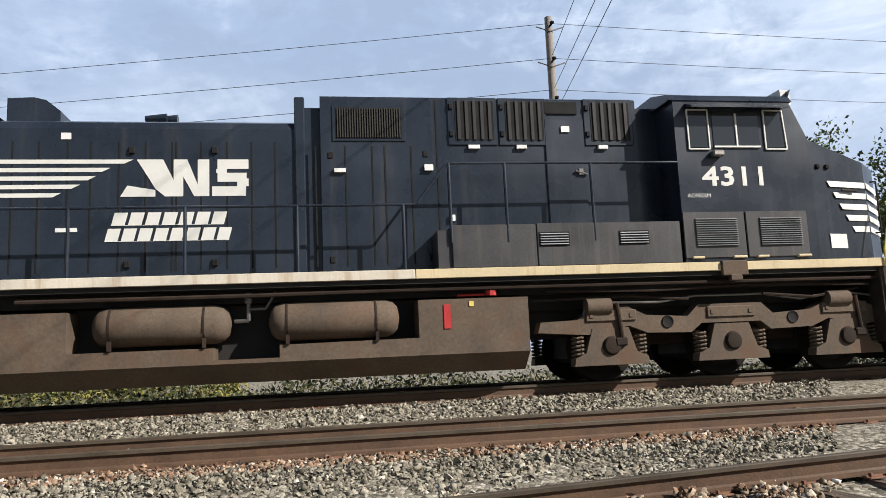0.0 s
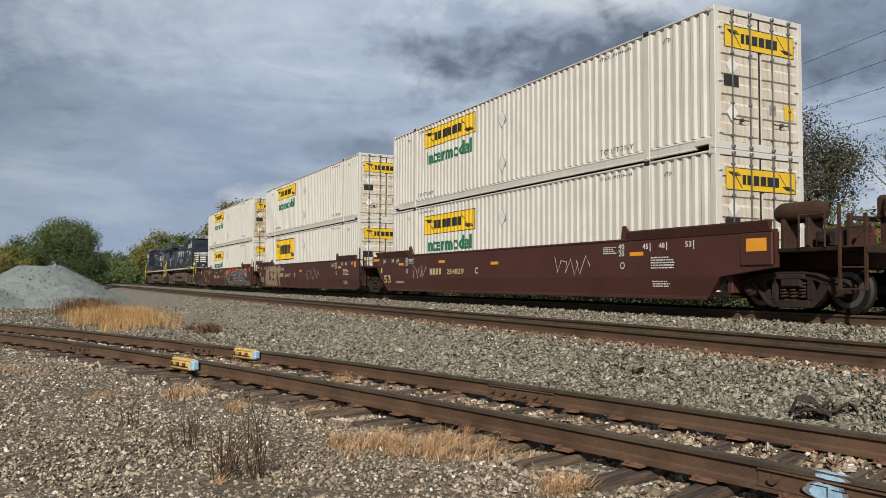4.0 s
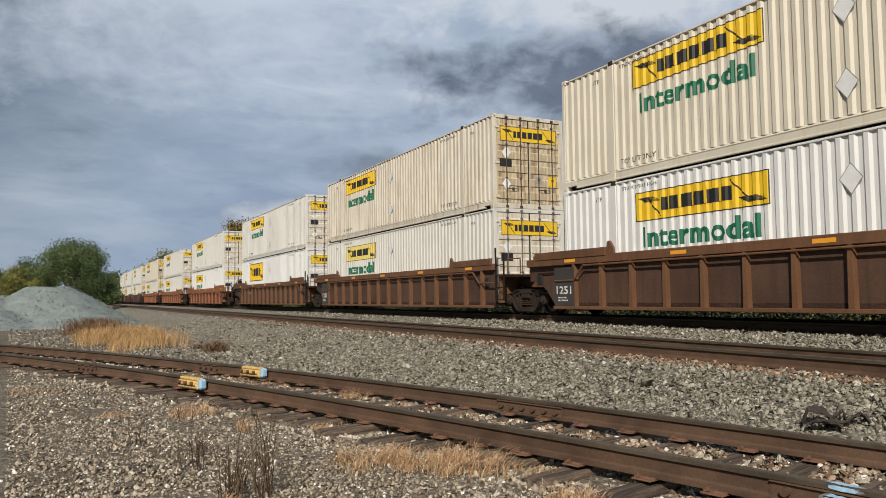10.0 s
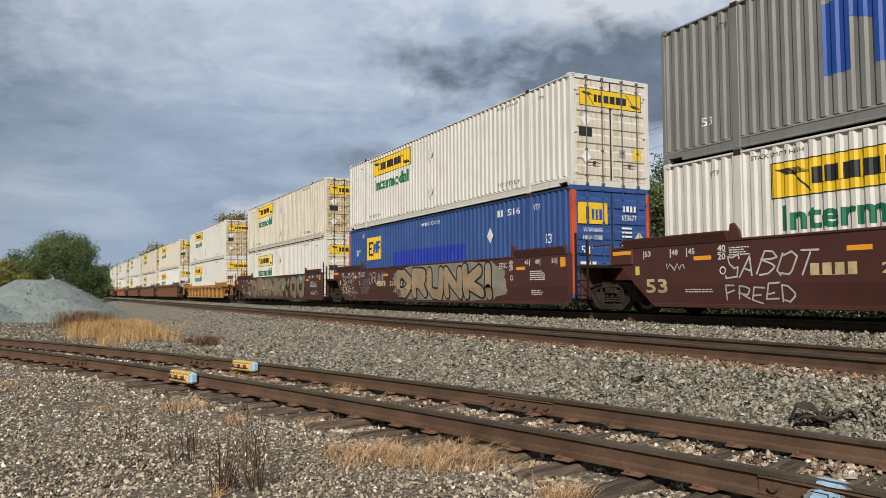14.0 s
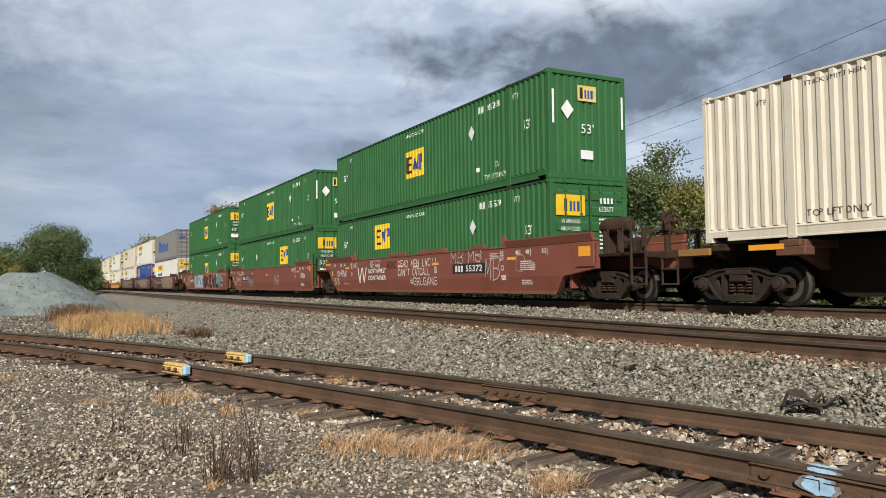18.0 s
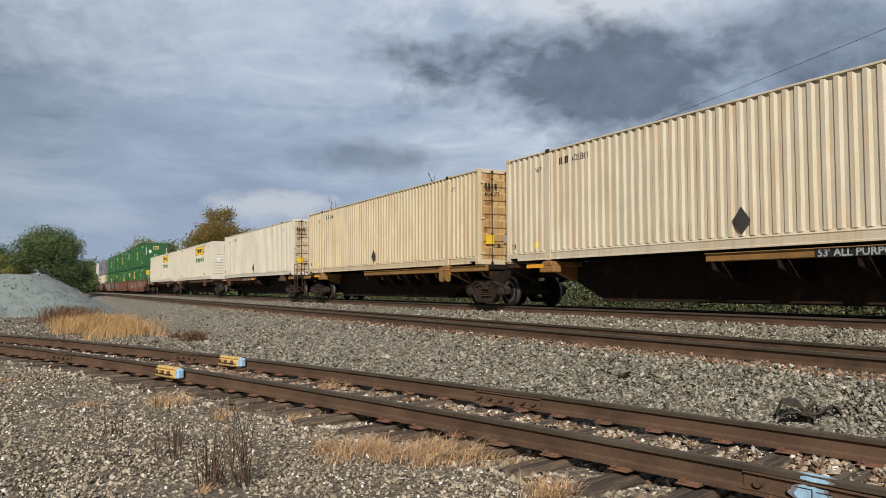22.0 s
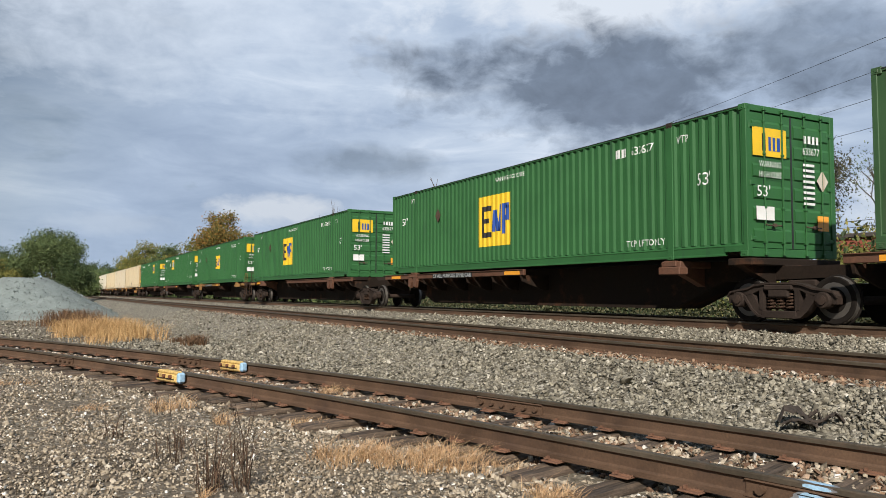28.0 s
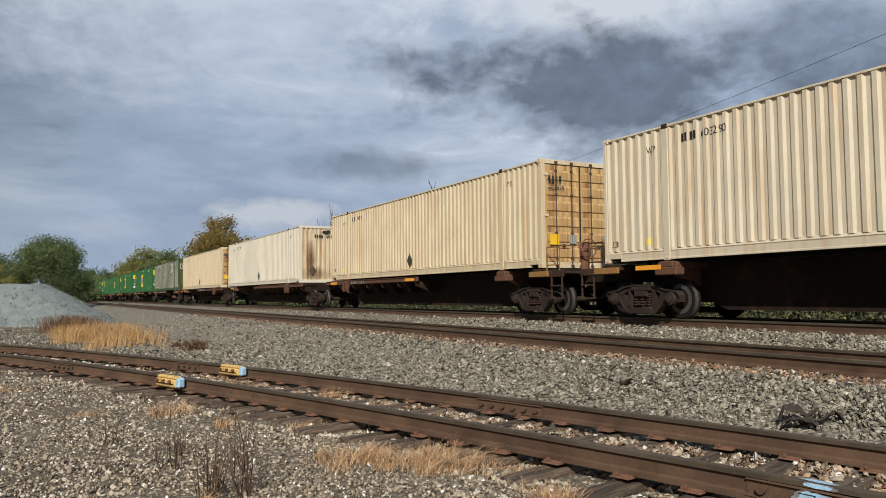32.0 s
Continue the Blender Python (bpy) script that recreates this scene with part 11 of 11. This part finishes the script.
def tree(x, y, height, width, leaves, words, seed, count=3200, leaf_size=0.22, clump=0.55, low=0.25):
    rng = random.Random(seed)
    root = thing("tree", words, "tree", "trees beyond the tracks")
    g, tips = Geo(), []
    base = height * low
    g.rod((0, 0, -0.3), (0.05, 0.03, base), height * 0.028, 8, height * 0.020, False)
    n = 5
    for k in range(n):
        a = 2 * math.pi * k / n + rng.uniform(-0.4, 0.4)
        spread = width / height
        limb(g, (0.05, 0.03, base * rng.uniform(0.75, 1.0)), (math.cos(a) * spread, math.sin(a) * spread, rng.uniform(0.6, 1.2)), height * 0.26, height * 0.013, 2, rng, tips)
    limb(g, (0.05, 0.03, base), (0, 0, 1), height * 0.30, height * 0.017, 2, rng, tips)
    top = max(t.z for t in tips)
    wide = max(math.hypot(t.x, t.y) for t in tips)
    kz, kx = (height * 0.96 - base) / (top - base), width * 0.46 / wide
    def fit(q):
        return (q[0] * kx, q[1] * kx, base + (q[2] - base) * kz if q[2] > base else q[2])
    g.v = [fit(q) for q in g.v]
    tips = [Vector(fit(t)) for t in tips]
    part("trunk", g, M["bark"], root)
    if count:
        r = np.random.default_rng(seed)
        T = np.array([t[:] for t in tips])
        C = T[r.integers(0, len(T), count)] + np.clip(r.normal(0, 1, (count, 3)), -2, 2) * clump * np.array([1, 1, 0.75])
        C[:, 2] = np.maximum(C[:, 2], base * 0.55)
        u = r.normal(0, 1, (count, 3))
        u /= np.linalg.norm(u, axis=1)[:, None]
        w = np.cross(u, r.normal(0, 1, (count, 3)))
        w /= np.linalg.norm(w, axis=1)[:, None]
        s = leaf_size * r.uniform(0.6, 1.4, (count, 1))
        V = np.stack([C - u * s, C + w * s * 0.55, C + u * s, C - w * s * 0.55], 1)
        me = fast_mesh("crown", V.reshape(-1, 3), np.arange(count * 4).reshape(-1, 4), M[leaves])
        part("crown", me, None, root)
    root.matrix_basis = pose(x, y, float(ground_z(np.array([float(x)]), np.array([float(y)]))[0]), 0, 0, rng.uniform(0, 360))
    return root


def at(az, dist):
    return dist * math.sin(radians(az)), dist * math.cos(radians(az))


def plant_trees():
    big = "broad green tree in full leaf beyond the gravel pile"
    far = "leafy green tree far along the railway"
    # beyond the pile
    tree(*at(-89.0, 112), 9.3, 8.6, "leaf", big, 1, 26000, 0.115, 0.62, low=0.10)
    tree(*at(-91.2, 114), 7.8, 7.0, "leaf", big, 2, 15000, 0.115, 0.6, low=0.10)
    tree(*at(-87.9, 108), 6.0, 4.6, "leaf_dark", big, 3, 9000, 0.115, 0.5, low=0.08)
    tree(*at(-92.6, 104), 5.2, 5.0, "leaf_yellow", big, 4, 8000, 0.12, 0.5, low=0.08)
    tree(*at(-94.6, 112), 6.8, 7.0, "leaf_dark", big, 5, 12000, 0.12, 0.6, low=0.08)
    tree(*at(-92.4, 128), 7.6, 7.0, "leaf_dark", big, 6, 10000, 0.13, 0.6, low=0.08)
    tree(*at(-89.4, 124), 10.6, 4.6, "leaf_dark", big, 7, 6000, 0.13, 0.45, low=0.3)
    # at the end of the line
    for k, (az, d, h, w) in enumerate(((-86.6, 250, 9.5, 12), (-85.9, 262, 8.0, 12), (-86.9, 300, 11, 14), (-85.0, 280, 9, 14), (-87.5, 210, 7, 9))):
        tree(*at(az, d), h, w, "leaf_dark", far, 20 + k, 5000, 0.28, 1.0, low=0.08)
    for k, (az, d, h, w) in enumerate(((-86.2, 205, 5.4, 12), (-85.5, 195, 5.0, 12), (-84.6, 188, 6.5, 12), (-87.0, 190, 5.6, 11), (-83.9, 175, 5.0, 11), (-88.0, 170, 5.0, 10))):
        tree(*at(az, d), h, w, "leaf", far, 60 + k, 6000, 0.25, 0.9, low=0.03)
    # beyond the train
    tree(*at(-83.6, 150), 10.2, 10, "leaf_yellow", far, 30, 11000, 0.17, 0.7, low=0.12)
    tree(*at(-82.0, 140), 9.0, 10, "leaf", far, 31, 11000, 0.16, 0.7, low=0.12)
    tree(*at(-78.2, 118), 13.0, 9.0, "leaf_autumn", "tall maple turning orange and green", 32, 20000, 0.135, 0.62, low=0.2)
    tree(*at(-80.4, 128), 9.0, 9.0, "leaf_yellow", far, 33, 9000, 0.16, 0.7, low=0.12)
    tree(*at(-75.5, 100), 8.0, 9.0, "leaf", far, 34, 9000, 0.14, 0.65, low=0.12)
    tree(*at(-70.2, 80), 11.3, 6.0, "leaf", "bare-topped tree with thin grey twigs", 35, 0)
    tree(*at(-68.5, 84), 8.2, 8.0, "leaf", far, 36, 10000, 0.125, 0.6, low=0.12)
    tree(*at(-62.0, 66), 11.6, 6.0, "leaf", "bare-topped tree with thin grey twigs", 37, 0)
    tree(*at(-60.5, 62), 7.4, 8.0, "leaf", far, 38, 12000, 0.105, 0.6, low=0.10)
    tree(*at(-55.5, 52), 7.8, 6.5, "leaf_yellow", far, 39, 12000, 0.10, 0.5, low=0.10)
    near = "leafy tree with gaps in its crown behind the train"
    tree(*at(-50.0, 48), 8.9, 6.0, "leaf", near, 40, 17000, 0.085, 0.45, low=0.25)
    tree(*at(-46.6, 46), 9.0, 6.0, "leaf", near, 41, 17000, 0.085, 0.45, low=0.22)
    tree(*at(-43.0, 44), 7.6, 6.5, "leaf_yellow", near, 42, 16000, 0.085, 0.45, low=0.08)
    tree(*at(-37.0, 44), 10.4, 6.4, "leaf_olive", near, 43, 26000, 0.062, 0.5, low=0.2)
    tree(*at(-33.6, 52), 5.2, 5.0, "leaf_yellow", near, 47, 5200, 0.108, 0.45, low=0.1)
    tree(*at(-29.5, 40), 10.6, 6.5, "leaf", "nearly bare tree with twisting limbs", 44, 2600, 0.05, 0.4)
    tree(*at(-26.0, 41), 8.8, 5.0, "leaf_dark", near, 48, 9000, 0.08, 0.4, low=0.2)
    tree(*at(-19.5, 42), 10.0, 6.0, "leaf", near, 45, 18000, 0.075, 0.5, low=0.10)
    tree(*at(-14.5, 43), 9.8, 5.5, "leaf_yellow", near, 46, 18000, 0.075, 0.5, low=0.10)
    tree(*at(-9.5, 46), 5.6, 5.0, "leaf_yellow", near, 49, 7200, 0.101, 0.42, low=0.1)
    tree(*at(37.5, 40), 11.0, 5.0, "leaf", near, 50, 9600, 0.101, 0.40, low=0.2)
    tree(*at(41.5, 41), 10.2, 5.0, "leaf", near, 51, 8400, 0.101, 0.40, low=0.2)


plant_trees()


def undergrowth():
    """Low tangled weeds and bushes along the far side of the line."""
    rng = np.random.default_rng(77)
    for name, words, lo, hi, n, size, zmax, mat_ in (("undergrowth", "tangled green and yellow undergrowth behind the tracks", -64, 26, 70000, 0.06, 2.0, "leaf_mixed"), ("undergrowth", "dark green hedge behind the weeds along the line", -64, -9, 40000, 0.11, 4.8, "leaf_dark"), ("undergrowth", "yellowing bushes behind the tracks", -22, -2, 26000, 0.08, 5.0, "leaf_yellow"), ("undergrowth", "dark green hedge far along the tracks", -170, -50, 40000, 0.15, 2.8, "leaf")):
        x = rng.uniform(lo, hi, n)
        h = 0.5 + 0.5 * np.sin(x * 0.7) * np.sin(x * 0.23 + 1) + 0.35 * np.sin(x * 1.9 + 2)
        y = Y_FAR + (8.6 if mat_ in ("leaf_dark", "leaf_yellow") else 4.6) + rng.gamma(2.0, 1.3, n) + bent(x)
        z = 0.2 + rng.beta(1.1, 2.2, n) * np.where((x > -6) & (mat_ == "leaf_mixed"), 1.0, zmax) * np.clip(0.55 + 0.5 * h, 0.15, 1.2)
        C = np.stack([x, y, z], 1)
        u = rng.normal(0, 1, (n, 3))
        u /= np.linalg.norm(u, axis=1)[:, None]
        w = np.cross(u, rng.normal(0, 1, (n, 3)))
        w /= np.linalg.norm(w, axis=1)[:, None]
        s = size * rng.uniform(0.6, 1.5, (n, 1))
        V = np.stack([C - u * s, C + w * s * 0.5, C + u * s, C - w * s * 0.5], 1)
        tagged(new(name, fast_mesh(name, V.reshape(-1, 3), np.arange(n * 4).reshape(-1, 4), M[mat_])), words, "undergrowth", kind="stuff")


undergrowth()


# ---------------------------------------------------------------- pole, wires, houses
M["pole_wood"] = surface("weathered_pole_wood", (0.27, 0.245, 0.22), 0.9, spread=0.2, scale=2, grain=30, bump=0.3)
M["wire"] = surface("black_wire", (0.05, 0.052, 0.056), 0.6, spread=0.05, bump=0.0)
M["brick"] = surface("red_brick", (0.30, 0.085, 0.055), 0.9, spread=0.2, scale=2, grain=14, bump=0.2)


def sag(a, b, drop, n=24):
    a, b = Vector(a), Vector(b)
    pts = []
    for k in range(n + 1):
        u = k / n
        p = a.lerp(b, u)
        p.z -= drop * 4 * u * (1 - u)
        pts.append(p)
    return pts


POLE = (7.93, 22.8)


def utility_pole(x, y, h):
    root = thing("utility_pole", "grey weathered wooden utility pole with wires", "utility pole", "utility poles beyond the train")
    part("pole", Geo().rod((0, 0, -0.5), (0, 0, h), 0.17, 12, 0.12), M["pole_wood"], root, smooth=True)
    for z in (h - 0.35, h - 1.55, h - 2.85):
        part("insulator", Geo().rod((0.0, -0.12, z), (0.0, -0.34, z + 0.02), 0.035, 8).lathe([(0.03, -0.05), (0.07, -0.03), (0.07, 0.03), (0.03, 0.05)], (0, -0.34, z + 0.03), "z", 10), M["dark_mesh"], root)
        part("bracket", Geo().tube([(-0.45, -0.05, z), (0.0, -0.13, z - 0.18), (0.45, -0.05, z)], 0.02), M["steel"], root)
    root.matrix_basis = pose(x, y, 0.2)


def wire(a, b, drop, r=0.014, words="thin black overhead wire"):
    me = Geo().tube(sag(a, b, drop), r, 5).mesh("overhead_wire", M["wire"])
    tagged(new("overhead_wire", me), words, "wire", "overhead wires")


def build_wires():
    h = 11.9
    x, y = POLE
    far = (-60.0, 39.2)
    utility_pole(x, y, h)
    utility_pole(x + 42, y, h)
    utility_pole(far[0], far[1], h)
    utility_pole(-8.7, 47.0, 7.4)
    heights = (11.85, 10.67, 9.62, 8.46)
    for z in heights:
        wire((x, y - 0.1, z), (far[0], far[1] - 0.1, z + 0.2), 0.55, 0.010)
        wire((far[0], far[1] - 0.1, z + 0.2), (-125.0, 62.0, z - 0.2), 0.6, 0.010)
    for z in heights[:3]:
        wire((x, y - 0.1, z), (x + 42, y - 0.1, z), 0.35, 0.009)
    for z, foot in ((10.75, 1.4), (9.66, 1.6), (8.85, 1.3)):
        wire((x, y - 0.2, z), (foot, -18.0, z), 0.12, 0.010)
    for z in (7.0, 7.45):
        wire((40.0, 42.0, z + 0.5), (-60.0, 55.0, z - 0.4), 0.8, 0.022, "thick black cable strung between poles")


build_wires()


def house(x, y, w, d, h, words, wall, roof, turn, gable=True, windows=()):
    root = thing("house", words, "house")
    part("wall", Geo().box(-w / 2, w / 2, -d / 2, d / 2, -0.3, h), M[wall], root)
    if gable:
        part("roof", Geo().prism([(-d / 2 - 0.4, h), (0, h + d * 0.36), (d / 2 + 0.4, h)], -w / 2 - 0.3, w / 2 + 0.3, "x"), M[roof], root)
    else:
        part("roof", Geo().box(-w / 2 - 0.2, w / 2 + 0.2, -d / 2 - 0.2, d / 2 + 0.2, h, h + 0.25, 0.03), M[roof], root)
    for a, b in windows:
        wn = part("window", Geo().box(a - 0.5, a + 0.5, -d / 2 - 0.06, -d / 2, b, b + 1.6, 0.02), M["white_text"], root)
        part("pane", Geo().box(a - 0.38, a + 0.38, -d / 2 - 0.07, -d / 2 - 0.055, b + 0.12, b + 1.48), M["cab_glass"], wn)
        part("lintel", Geo().box(a - 0.6, a + 0.6, -d / 2 - 0.12, -d / 2, b + 1.6, b + 1.8, 0.02), M["white_text"], wn)
    root.matrix_basis = pose(x, y, 0.15, 0, 0, turn)


M["roof_dark"] = surface("dark_shingle", (0.07, 0.06, 0.055), 0.9, spread=0.2, scale=3, grain=30, bump=0.2)
M["clapboard"] = surface("white_clapboard", (0.40, 0.38, 0.36), 0.7, spread=0.06, scale=2, bump=0.05)
house(*at(-30.2, 54), 7.5, 8.0, 4.6, "red brick building with white window trim and a flat roof", "brick", "roof_dark", 8, False, ((-2.6, 1.6), (0.4, 1.6), (2.8, 1.6)))
house(*at(-5.8, 70), 6.0, 8.0, 4.2, "small red house with a dark gable roof", "brick", "roof_dark", 25, True, ((-1.4, 1.3), (1.4, 1.3)))
house(*at(-2.2, 64), 7.0, 7.0, 2.6, "low white clapboard building", "clapboard", "roof_dark", -12, False, ((-2.0, 0.6),))


lay_ties()


def motions():
    """The train rolls by along the far main line."""
    for ob, offset, z, about in MOVING:
        rows = []
        for k in range(33):
            x, y, turn = along(offset - run(float(k)))
            rows.append((float(k), pose(x, y, z, 0, 0, turn + about)))
        walk(ob, rows)


motions()
